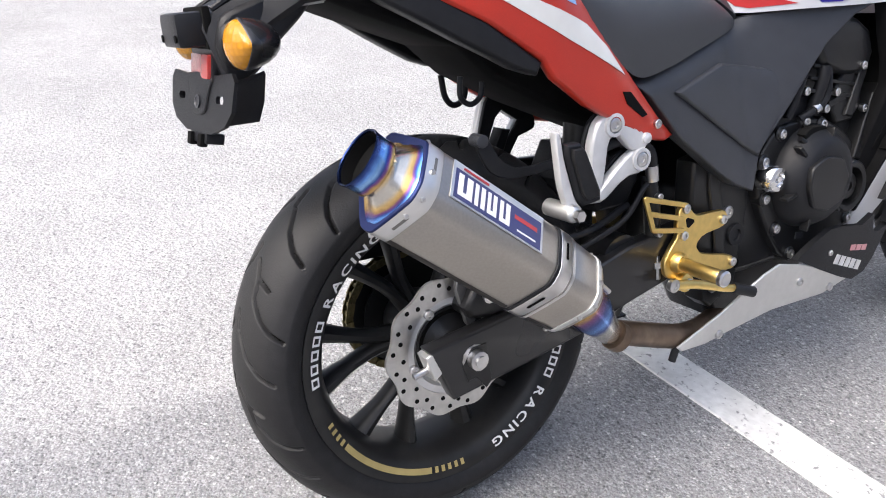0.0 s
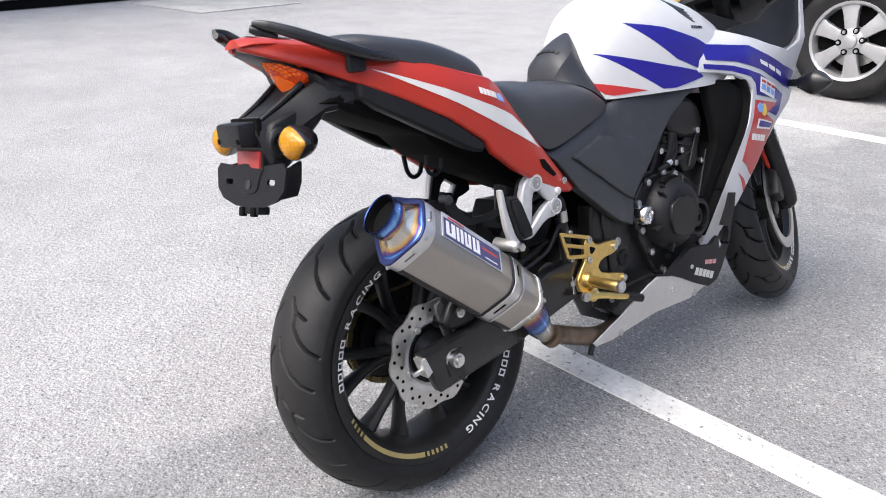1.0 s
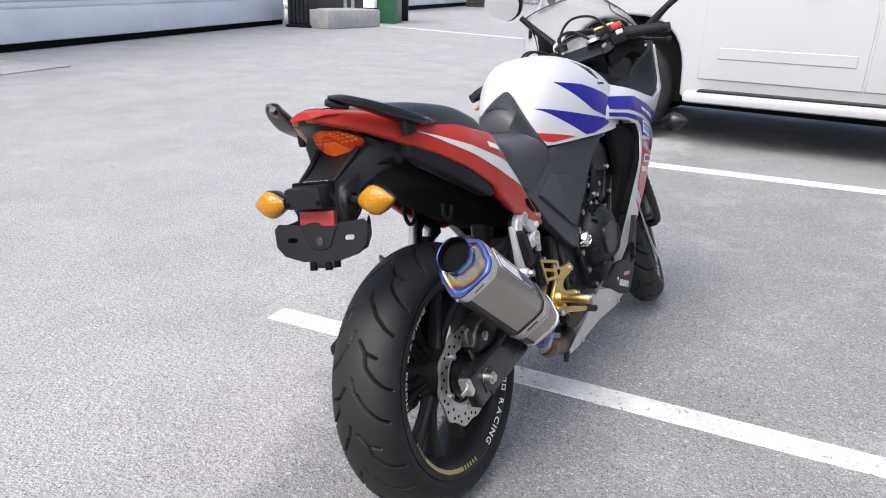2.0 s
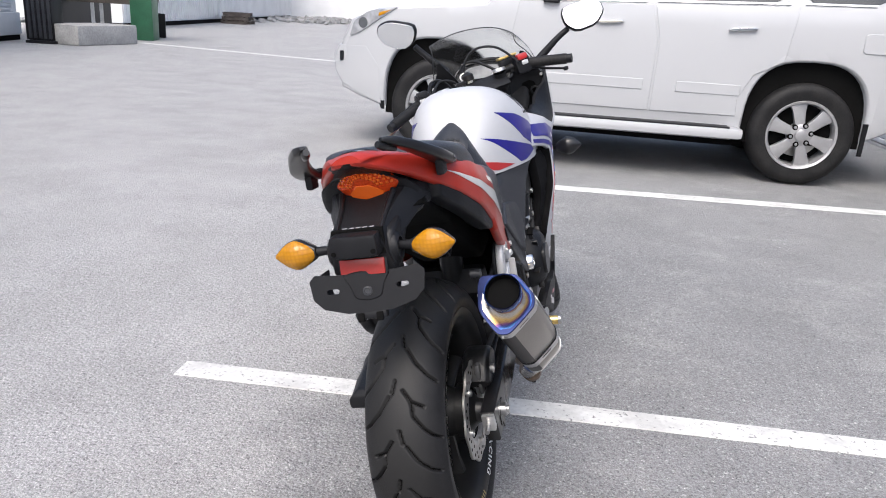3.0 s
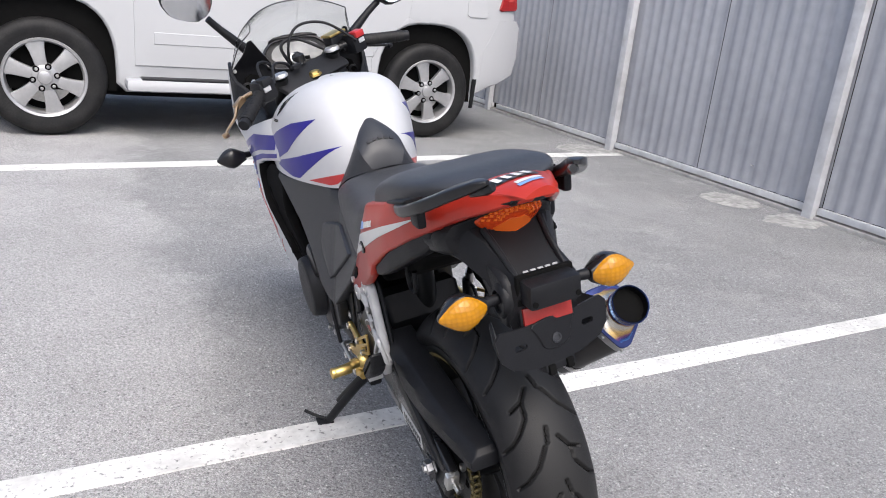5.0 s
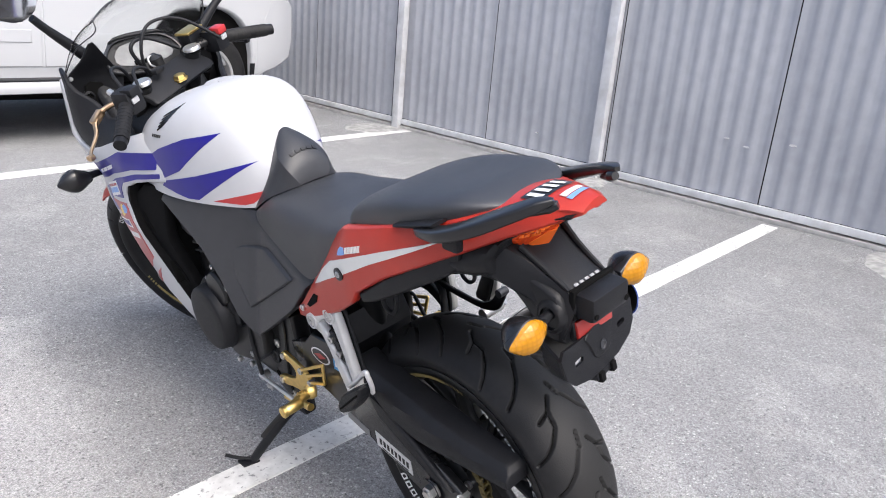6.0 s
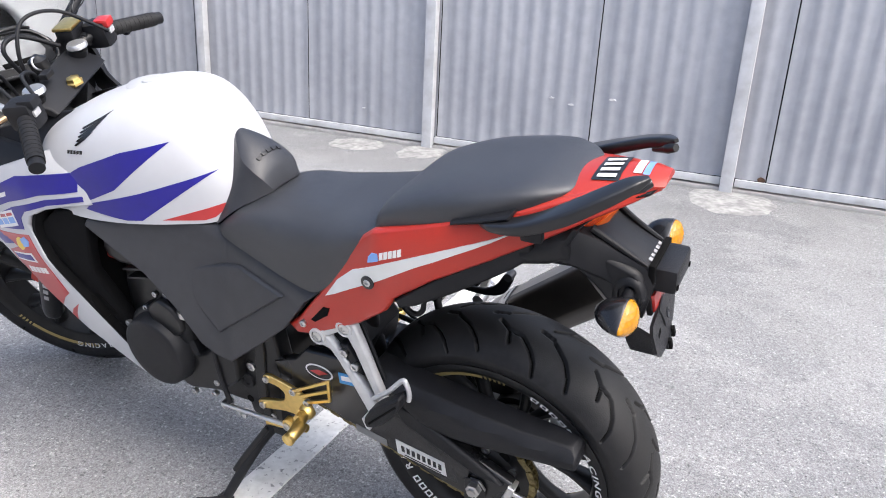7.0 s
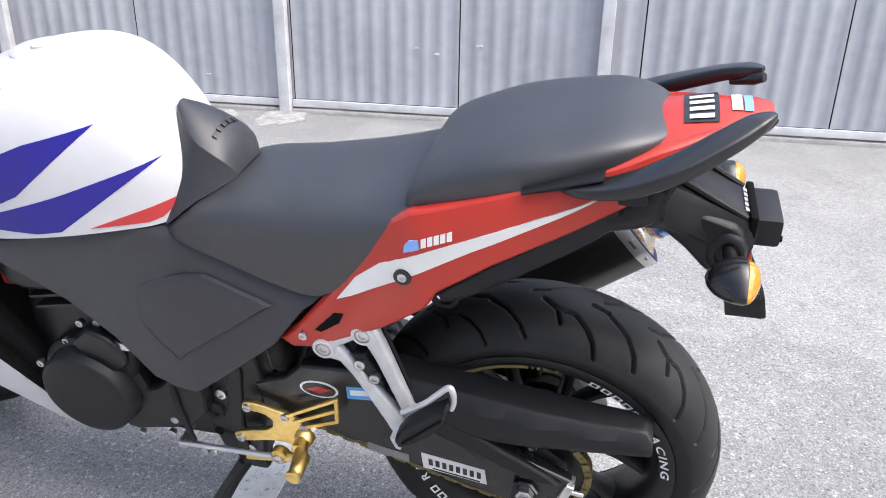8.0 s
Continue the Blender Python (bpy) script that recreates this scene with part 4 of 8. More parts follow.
RED_SIDE = [(0.393, 0.545), (0.36, 0.543), (0.323, 0.551), (0.203, 0.618), (0.145, 0.662), (0.127, 0.69), (0.052, 0.742), (-0.056, 0.801), (-0.1, 0.824), (-0.17, 0.861), (-0.256, 0.899),
            (-0.258, 0.911), (-0.2, 0.908), (-0.133, 0.893), (-0.08, 0.876), (0.0, 0.853), (0.1, 0.822), (0.165, 0.803), (0.19, 0.785), (0.235, 0.727), (0.3, 0.645), (0.36, 0.575)]
BLACK_SIDE = [(0.13, 0.687), (0.052, 0.745), (-0.056, 0.808), (-0.1, 0.833), (-0.1, 0.8), (-0.07, 0.777), (0.02, 0.722), (0.09, 0.682), (0.122, 0.67)]
tail = {}
for s, side in ((1, "right"), (-1, "left")):
    flank = tail_side(s)
    bm = slab(RED_SIDE, flank, lambda y, z: flank(y, z) - 0.022, r=0.007, g=0.013)
    t = part("tail_panel", mirrored(bm) if s < 0 else bm, RED, bike, "glossy red tail fairing panel", sharp=50)
    tail[s] = t
    decal("stripe", [(0.277, 0.652), (0.245, 0.694), (0.205, 0.727), (0.155, 0.75), (0.05, 0.795), (-0.08, 0.846), (-0.02, 0.814), (0.08, 0.763), (0.165, 0.714), (0.215, 0.687), (0.25, 0.667)], flank, PALE, t, "pale white pointed stripe", s)
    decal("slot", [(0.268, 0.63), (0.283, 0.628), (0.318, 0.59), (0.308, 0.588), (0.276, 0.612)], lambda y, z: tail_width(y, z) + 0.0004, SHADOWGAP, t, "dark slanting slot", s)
    bolt("bolt", (s * 0.152, 0.34, 0.573), t, s, 0.007)
    if s < 0:
        bolt("bolt", (-0.1625, 0.172, 0.714), t, s, 0.0125, GLOSSBLACK, "black recessed fastener")
        bolt("bolt", (-0.164, 0.172, 0.714), t, s, 0.0065)
    bm = slab(BLACK_SIDE, lambda y, z: flank(y, z) - 0.004, lambda y, z: flank(y, z) - 0.04, r=0.008, g=0.014)
    part("tail_side_panel", mirrored(bm) if s < 0 else bm, BLACK, bike, "black plastic panel under the tail")
BLUEFILM = material("pale blue film", (0.2, 0.36, 0.7), 0.35)
for s, y0, z0 in ((-1, 0.168, 0.757), (1, 0.19, 0.757)):
    decal("sticker", [(y0, z0 - 0.004), (y0 - 0.012, z0 + 0.0), (y0 - 0.022, z0 + 0.004), (y0 - 0.02, z0 + 0.016), (y0 - 0.008, z0 + 0.014), (y0 - 0.001, z0 + 0.006)], tail_width, BLUEFILM, tail[s], "small blue sticker shape", s, g=0)
    for k in range(5):
        a, c = y0 - 0.024 - k * 0.0085, z0 + 0.006 + k * 0.0032
        decal("sticker_mark", [(a, c), (a - 0.0065, c + 0.0022), (a - 0.0065, c + 0.014), (a, c + 0.0115)], tail_width, PALE, tail[s], "pale block mark", s, g=0)

# deck behind the seat
deck = []
for y, w, z in [(-0.05, 0.11, 0.866), (-0.1, 0.098, 0.884), (-0.15, 0.083, 0.898), (-0.2, 0.062, 0.907), (-0.24, 0.046, 0.911), (-0.26, 0.034, 0.9085)]:
    deck.append([(w * k / 8 - (0.014 * k / 8 if k > 0 else 0.0), y, z + 0.012 * (1 - (k / 8) ** 2) - 0.002) for k in range(-8, 9)] + [(w * k / 8 - (0.014 * k / 8 if k > 0 else 0.0), y, z - 0.004) for k in range(8, -9, -1)])
tail_deck = part("tail_deck", loft(deck), RED, bike, "glossy red tail deck with stickers", sharp=50)


def deck_sticker(name, u0, u1, y0, y1, mat, label, lift=0.0015):
    rows = []
    bm = bmesh.new()
    for i in range(7):
        y = y0 + (y1 - y0) * i / 6
        w = float(np.interp(y, [-0.26, -0.24, -0.2, -0.15, -0.1], [0.034, 0.046, 0.062, 0.083, 0.098]))
        z = float(np.interp(y, [-0.26, -0.24, -0.2, -0.15, -0.1], [0.9085, 0.911, 0.907, 0.898, 0.884]))
        row = []
        for k in range(7):
            x = u0 + (u1 - u0) * k / 6
            row.append(bm.verts.new((x, y, z + 0.012 * (1 - (x / w) ** 2) - 0.002 + lift)))
        rows.append(row)
    for a, b in zip(rows, rows[1:]):
        for k in range(6):
            bm.faces.new((a[k], a[k + 1], b[k + 1], b[k]))
    return part(name, bm, mat, tail_deck, label)


deck_sticker("sticker", -0.048, 0.03, -0.198, -0.158, GLOSSBLACK, "black square sticker")
for k in range(4):
    deck_sticker("sticker_mark", -0.042 + k * 0.017, -0.033 + k * 0.017, -0.192, -0.164, ASHWHITE, "white block mark", 0.0028)
deck_sticker("sticker", -0.028, 0.012, -0.236, -0.226, BLUEFILM, "small blue sticker")
deck_sticker("sticker", -0.026, 0.016, -0.224, -0.212, PALE, "small white sticker")

# tail unit: from the lamp down to the number-plate holder
TAIL_X = -0.011


def unit_width(y, z):
    w = float(np.interp(y, [-0.29, -0.262, -0.2, -0.12, -0.04], [0.02, 0.03, 0.075, 0.112, 0.13])) - 0.35 * max(0.0, 0.815 - z)
    # it passes inside the red flanks
    above = z - float(np.interp(y, [-0.256, -0.17, -0.1, -0.056, 0.0], [0.899, 0.861, 0.824, 0.801, 0.77]))
    return w - 0.024 * min(1.0, max(0.0, (above + 0.004) / 0.006)) * min(1.0, max(0.0, (y + 0.26) / 0.08))


def shifted(bm, dx=TAIL_X):
    for v in bm.verts:
        v.co.x += dx
    return bm


UNIT = [(-0.03, 0.782), (-0.06, 0.868), (-0.12, 0.878), (-0.19, 0.895), (-0.254, 0.904), (-0.244, 0.893), (-0.192, 0.872), (-0.162, 0.852), (-0.147, 0.822), (-0.15, 0.798), (-0.12, 0.788), (-0.07, 0.781)]
rear_unit = part("tail_unit", shifted(slab(UNIT, lambda y, z: unit_width(y, z) - 0.015 * min(1.0, max(0.0, (y + 0.26) / 0.1)), lambda y, z: -unit_width(y, z), r=0.012, g=0.014)), TAILBLACK, bike, "black plastic tail unit that carries the plate holder", sharp=55)


def neck_ring(yt, zt, yb, zb, wt, wb):
    """A chamfered section of the neck, from its top edge to its bottom edge."""
    shape = [(wt * 0.62, 0.0), (wt * 0.9, 0.06), (wt, 0.2), (wb, 0.82), (wb * 0.93, 0.95), (wb * 0.7, 1.0)]
    shape = [(-u, v) for u, v in reversed(shape)] + shape
    return [(TAIL_X + u, yt + (yb - yt) * v, zt + (zb - zt) * v) for u, v in shape]


neck = [(-0.1, 0.862, -0.1, 0.784, 0.1, 0.1), (-0.15, 0.842, -0.15, 0.781, 0.078, 0.088), (-0.178, 0.826, -0.176, 0.766, 0.064, 0.075), (-0.2, 0.812, -0.192, 0.756, 0.056, 0.066),
        (-0.228, 0.798, -0.208, 0.742, 0.051, 0.062), (-0.25, 0.788, -0.224, 0.722, 0.05, 0.061), (-0.262, 0.782, -0.24, 0.704, 0.049, 0.06), (-0.267, 0.772, -0.252, 0.698, 0.047, 0.058)]
part("neck", loft([neck_ring(*r) for r in neck]), TAILBLACK, rear_unit, "sloping neck below the lamp", sharp=28)
for s in (1, -1):
    # raised rib from the lamp corner down to the light housing, and the stalk socket
    part("neck_rib", tube([(TAIL_X + s * 0.05, -0.168, 0.836), (TAIL_X + s * 0.044, -0.205, 0.812), (TAIL_X + s * 0.041, -0.25, 0.786)], [0.006, 0.005, 0.004], n=8), TAILBLACK, rear_unit)
    part("stalk_socket", loft([[(TAIL_X + s * x, y0 + r * 0.85 * math.cos(a), 0.744 + r * math.sin(a)) for a in (2 * math.pi * k / 16 for k in range(16))] for x, y0, r in ((0.045, -0.226, 0.034), (0.06, -0.23, 0.031), (0.066, -0.232, 0.024), (0.067, -0.232, 0.019), (0.058, -0.232, 0.017))]), TAILBLACK, rear_unit, "moulded socket of the signal stalk", sharp=40)
part("light_bar", box(TAIL_X, -0.274, 0.766, 0.086, 0.042, 0.04, 0.007), TAILBLACK, rear_unit, "black number-plate light housing")
# plate added behind the housing to draw its shaded gap
part("bar_gap", box(TAIL_X, -0.2585, 0.7665, 0.096, 0.01, 0.049, 0.003), SHADOWGAP, rear_unit, "near-black plate for the shaded gap round the light housing")
for s in (1, -1):
    part("bar_screw", disc_solid([(0, 0.0045), (0.002, 0.0045)], 12), SHADOWGAP, rear_unit, matrix=pose(TAIL_X + s * 0.036, -0.2945, 0.757, 0, 0, -90))
part("reflector", box(TAIL_X, -0.262, 0.722, 0.083, 0.01, 0.029, 0.002, m=pose(0, 0, 0, -10, 0, 0)), REFLECTOR, rear_unit, "red reflector")
part("reflector_frame", box(TAIL_X, -0.258, 0.722, 0.092, 0.009, 0.038, 0.003, m=pose(0, 0, 0, -10, 0, 0)), TAILBLACK, rear_unit)
PLATE = [(-0.094, 0.716), (-0.05, 0.712), (0.05, 0.712), (0.094, 0.716), (0.104, 0.706), (0.1, 0.672), (0.082, 0.654), (0.04, 0.642), (-0.04, 0.642), (-0.082, 0.654), (-0.1, 0.672), (-0.104, 0.706)]
SLOTS = [[(x + dx, 0.684 + dz) for dx, dz in ((-0.0115, 0.001), (-0.009, 0.0045), (0.009, 0.0045), (0.0115, 0.001), (0.0115, -0.001), (0.009, -0.0045), (-0.009, -0.0045), (-0.0115, -0.001))] for x in (-0.063, 0.063)]


def upright(poly, y0, y1, r=0.003, g=0.02):
    """A plate that faces along y; poly is in (x, z)."""
    bm = slab(poly, y0, y1, r, g)
    for v in bm.verts:
        v.co = Vector((v.co.y, v.co.x, v.co.z))
    return bm


def holed_plate(outer, holes, y0, y1):
    """A plate that faces along y with real openings, bridged by triangles."""
    bm = bmesh.new()
    loops = []
    for poly in [outer] + holes:
        vs = [bm.verts.new((x, y0, z)) for x, z in poly]
        loops += [bm.edges.new((a, b)) for a, b in zip(vs, vs[1:] + vs[:1])]
    bmesh.ops.triangle_fill(bm, use_beauty=True, edges=loops)
    inside = lambda f: any(min(p[0] for p in h) < f.calc_center_median().x < max(p[0] for p in h) and min(p[1] for p in h) < f.calc_center_median().z < max(p[1] for p in h) for h in holes)
    bmesh.ops.delete(bm, geom=[f for f in bm.faces if inside(f)], context="FACES_ONLY")
    got = bmesh.ops.extrude_face_region(bm, geom=bm.faces[:])
    for v in got["geom"]:
        if isinstance(v, bmesh.types.BMVert):
            v.co.y = y1
    return bm


TILTED = pose(TAIL_X + 0.005, -0.268, 0.675, -14, 0, 7) @ pose(0, 0.25, -0.675)
plate = part("plate_holder", holed_plate(PLATE, SLOTS, -0.258, -0.253), TAILBLACK, bike, "black number-plate holder without a plate", matrix=TILTED, sharp=30)
for s in (1, -1):
    # cheeks that run forward from the holder's edges
    rings = [[(s * x, y, z) for x, z in ((0.1, 0.708), (0.104, 0.704), (0.1, 0.672), (0.083, 0.656), (0.079, 0.66), (0.092, 0.676))] if y < -0.25 else [(s * x, y, z) for x, z in ((0.078, 0.724), (0.083, 0.72), (0.085, 0.688), (0.075, 0.664), (0.071, 0.668), (0.078, 0.69))] for y in (-0.254, -0.212)]
    part("cheek", loft(rings), TAILBLACK, plate, "sloping cheek behind the holder", sharp=30)
part("raised_tab", upright(chaikin([(-0.047, 0.715), (0.047, 0.715), (0.03, 0.69), (0.024, 0.663), (-0.024, 0.663), (-0.03, 0.69)], 2), -0.2605, -0.257, 0.0025, 0.02), TAILBLACK, plate, sharp=30)
part("screw", disc_solid([(0, 0.0085), (0.002, 0.0085), (0.0025, 0.006), (0.001, 0.005), (0.001, 0.002)], 18), DARK, plate, matrix=pose(0, -0.26, 0.679, 0, 0, -90))
part("bracket", box(0, -0.246, 0.636, 0.056, 0.024, 0.014, 0.003), BLACK, plate, "small bracket under the holder")
for x in (-0.018, 0.016):
    part("bracket_clip", box(x, -0.258, 0.633, 0.012, 0.01, 0.016, 0.002), SHADOWGAP, plate)
part("neck_core", shifted(slab(chaikin([(-0.13, 0.786), (-0.185, 0.8), (-0.245, 0.78), (-0.258, 0.745), (-0.252, 0.702), (-0.228, 0.7), (-0.205, 0.715), (-0.18, 0.742), (-0.15, 0.766)], 1, 0.15), 0.062, -0.062, r=0.01, g=0.02)), TAILBLACK, rear_unit, "solid middle of the neck", sharp=40)
name_print = material("grey print", (0.34, 0.34, 0.35), 0.5)
for k in range(5):
    part("name_bar", box(TAIL_X - 0.025 + k * 0.0125, -0.2515, 0.7885, 0.0085, 0.0075, 0.002, 0.0006, m=pose(0, 0, 0, 25, 0, 0)), name_print, rear_unit, "grey block mark")

# tail lamp
LAMP = [(-0.063, 0.848), (-0.054, 0.864), (-0.033, 0.885), (-0.012, 0.894), (0.012, 0.894), (0.033, 0.885), (0.054, 0.864), (0.063, 0.848), (0.036, 0.82), (0.012, 0.811), (-0.012, 0.811), (-0.036, 0.82)]


def lamp_bend(bm):
    for v in bm.verts:
        v.co.y += -0.19 - 0.55 * (v.co.z - 0.848) + 0.95 * abs(v.co.x) ** 1.25
        v.co.x += TAIL_X
    return bm


def lamp_shape(poly, y0, y1, r):
    return lamp_bend(upright(poly, y0, y1, r, 0.012))


tail_light = part("tail_light", lamp_shape(LAMP, 0.0, 0.03, 0.006), REDLENS, bike, "orange-red tail lamp lens with a fine prism pattern")
part("lamp_gasket", lamp_shape([(x * 1.08, 0.853 + (z - 0.853) * 1.12) for x, z in LAMP], 0.007, 0.034, 0.003), SHADOWGAP, tail_light, "dark gasket round the lens")
part("lens_step", lamp_shape([(-0.034, 0.835), (-0.012, 0.853), (0.012, 0.853), (0.034, 0.835), (0.026, 0.822), (0.01, 0.8155), (-0.01, 0.8155), (-0.026, 0.822)], -0.0025, 0.004, 0.002), clear("smooth orange lens", (0.9, 0.16, 0.018), 0.1, 1.45, 0.1), tail_light, "smooth orange lower lens")
for k, count in ((0.9, 17), (0.77, 15), (0.6, 13), (0.48, 11)):
    bm = bmesh.new()
    chevron = [Vector((x * k, 0.848 + (z - 0.848) * k, 0)) for x, z in ((-0.057, 0.848), (-0.05, 0.864), (-0.032, 0.883), (0.0, 0.894), (0.032, 0.883), (0.05, 0.864), (0.057, 0.848))]
    lengths = np.cumsum([0.0] + [(q - p).length for p, q in zip(chevron, chevron[1:])])
    for i in range(count):
        d = lengths[-1] * (i + 0.5) / count
        x, z = float(np.interp(d, lengths, [p.x for p in chevron])), float(np.interp(d, lengths, [p.y for p in chevron]))
        base = [bm.verts.new((x + dx * 0.0027, 0.0005, z + dz * 0.003)) for dx, dz in ((-1, -1), (1, -1), (1, 1), (-1, 1))]
        tip = [bm.verts.new((x + dx * 0.0012, -0.0028, z + dz * 0.0014)) for dx, dz in ((-1, -1), (1, -1), (1, 1), (-1, 1))]
        bm.faces.new(tip)
        for e in range(4):
            bm.faces.new((base[e], base[(e + 1) % 4], tip[(e + 1) % 4], tip[e]))
    part("prism_row", lamp_bend(bm), STUD, tail_light, "row of bright orange prisms")


def turn_signal(m, label, size=1.0, amber=True):
    """A pointed lamp on a short stalk; x points outwards from the machine, the lens faces -y."""
    t = part("turn_signal", loft([[(x, -0.012 + ry * 2.1 * math.cos(a) * (1.0 if math.cos(a) > 0 else 0.15), rz * math.sin(a)) for a in (2 * math.pi * k / 20 for k in range(20))] for x, ry, rz in smooth_ring([(0.0, 0.012, 0.012), (0.018, 0.019, 0.022), (0.04, 0.024, 0.032), (0.062, 0.02, 0.026), (0.085, 0.007, 0.008), (0.09, 0.002, 0.002)])]), GLOSSBLACK, bike, label, matrix=m)
    part("lens", loft([[(x, -0.0125 + ry * math.cos(a) * (0.1 if math.cos(a) > 0 else 1.0), rz * math.sin(a)) for a in (2 * math.pi * k / 20 for k in range(20))] for x, ry, rz in smooth_ring([(0.002, 0.004, 0.008), (0.018, 0.014, 0.021), (0.04, 0.021, 0.031), (0.062, 0.017, 0.025), (0.085, 0.006, 0.007), (0.0895, 0.002, 0.002)])]), AMBER if amber else GLOSSBLACK, t, "amber lens" if amber else "dark lens")
    part("stalk", tube([(0.006, 0.0, 0), (-0.03, 0.004, 0.0), (-0.066, 0.006, -0.002)], [0.011, 0.009, 0.012]), BLACK, t, "black rubber stalk")
    return t


def smooth_ring(rows, n=4):
    return [(p.x, p.y, p.z) for p in smooth_line([Vector(r) for r in rows], n)]


turn_signal(pose(0.079, -0.236, 0.748) @ Matrix.Scale(0.88, 4), "rear turn signal with an amber lens")
left_signal = pose(-0.101, -0.236, 0.75) @ Matrix.Scale(0.88, 4) @ Matrix.Diagonal((-1, 1, 1, 1))
turn_signal(left_signal, "rear turn signal with an amber lens")

# grab rails: broad flat wings that rise and close in towards the rear
for s in (1, -1):
    rail = [(TAIL_X + s * x - (0.011 if s > 0 else -0.006), y - (0.0 if s > 0 else 0.02 * (y + 0.25) / 0.25), z + (0.0 if s > 0 else 0.002)) for x, y, z in ((0.126, -0.002, 0.852), (0.14, -0.035, 0.857), (0.144, -0.085, 0.868), (0.136, -0.14, 0.889), (0.113, -0.195, 0.915), (0.092, -0.23, 0.931), (0.08, -0.25, 0.938))]
    g = part("grab_rail", blade(rail, [0.006, 0.016, 0.0205, 0.0205, 0.018, 0.014, 0.004], [0.002, 0.006, 0.0095, 0.0105, 0.0095, 0.008, 0.003], power=0.42), GLOSSBLACK, bike, "black pillion grab rail", sharp=42)
    part("rail_foot", box(TAIL_X + s * 0.131, -0.108, 0.858, 0.016, 0.034, 0.03, 0.006), BLACK, g)
    part("rail_lip", tube([(TAIL_X + s * x - (0.011 if s > 0 else -0.006), y - (0.0 if s > 0 else 0.02 * (y + 0.25) / 0.25), z + (0.0 if s > 0 else 0.002)) for x, y, z in ((0.093, -0.215, 0.914), (0.08, -0.24, 0.925), (0.073, -0.252, 0.93))], [0.004, 0.009, 0.006], n=10), GLOSSBLACK, g, "turned-down end of the rail")
    part("rail_web", slab([(0.02, 0.845), (-0.03, 0.857), (-0.075, 0.872), (-0.075, 0.878), (-0.03, 0.865), (0.02, 0.85)], TAIL_X + s * 0.14, TAIL_X + s * 0.1, r=0.004, g=0.02), BLACK, g, "black web between rail and seat")

# ---- side covers and frame ----
def cover_width(y, z):
    return 0.092 + (0.3 * (y - 0.55) if y > 0.55 else 0.1 * (0.55 - y)) + 0.22 * (0.74 - z) - 0.25 * max(0, z - 0.72)


COVER_TOP = [(0.3, 0.643), (0.34, 0.643), (0.42, 0.66), (0.5, 0.684), (0.56, 0.704), (0.62, 0.709)]
COVER = {
    1: COVER_TOP + [(0.7, 0.708), (0.78, 0.713), (0.82, 0.722), (0.832, 0.71), (0.778, 0.69), (0.72, 0.649), (0.682, 0.607), (0.642, 0.56), (0.6, 0.515), (0.575, 0.49), (0.554, 0.427), (0.51, 0.447), (0.473, 0.473), (0.394, 0.54), (0.34, 0.61)],
    -1: COVER_TOP + [(0.7, 0.706), (0.8, 0.7), (0.84, 0.702), (0.846, 0.69), (0.786, 0.643), (0.726, 0.596), (0.666, 0.53), (0.612, 0.453), (0.58, 0.43), (0.549, 0.418), (0.5, 0.455), (0.444, 0.5), (0.394, 0.542), (0.34, 0.61)],
}


def cover_face(y, z):
    """The outer face, drawn in where it runs under the seat."""
    edge = float(np.interp(y, [p[0] for p in COVER_TOP], [p[1] for p in COVER_TOP]))
    return cover_width(y, z) - (0.014 * max(0.0, 1 - max(0.0, edge - z) / 0.02) if y < 0.58 else 0.0)


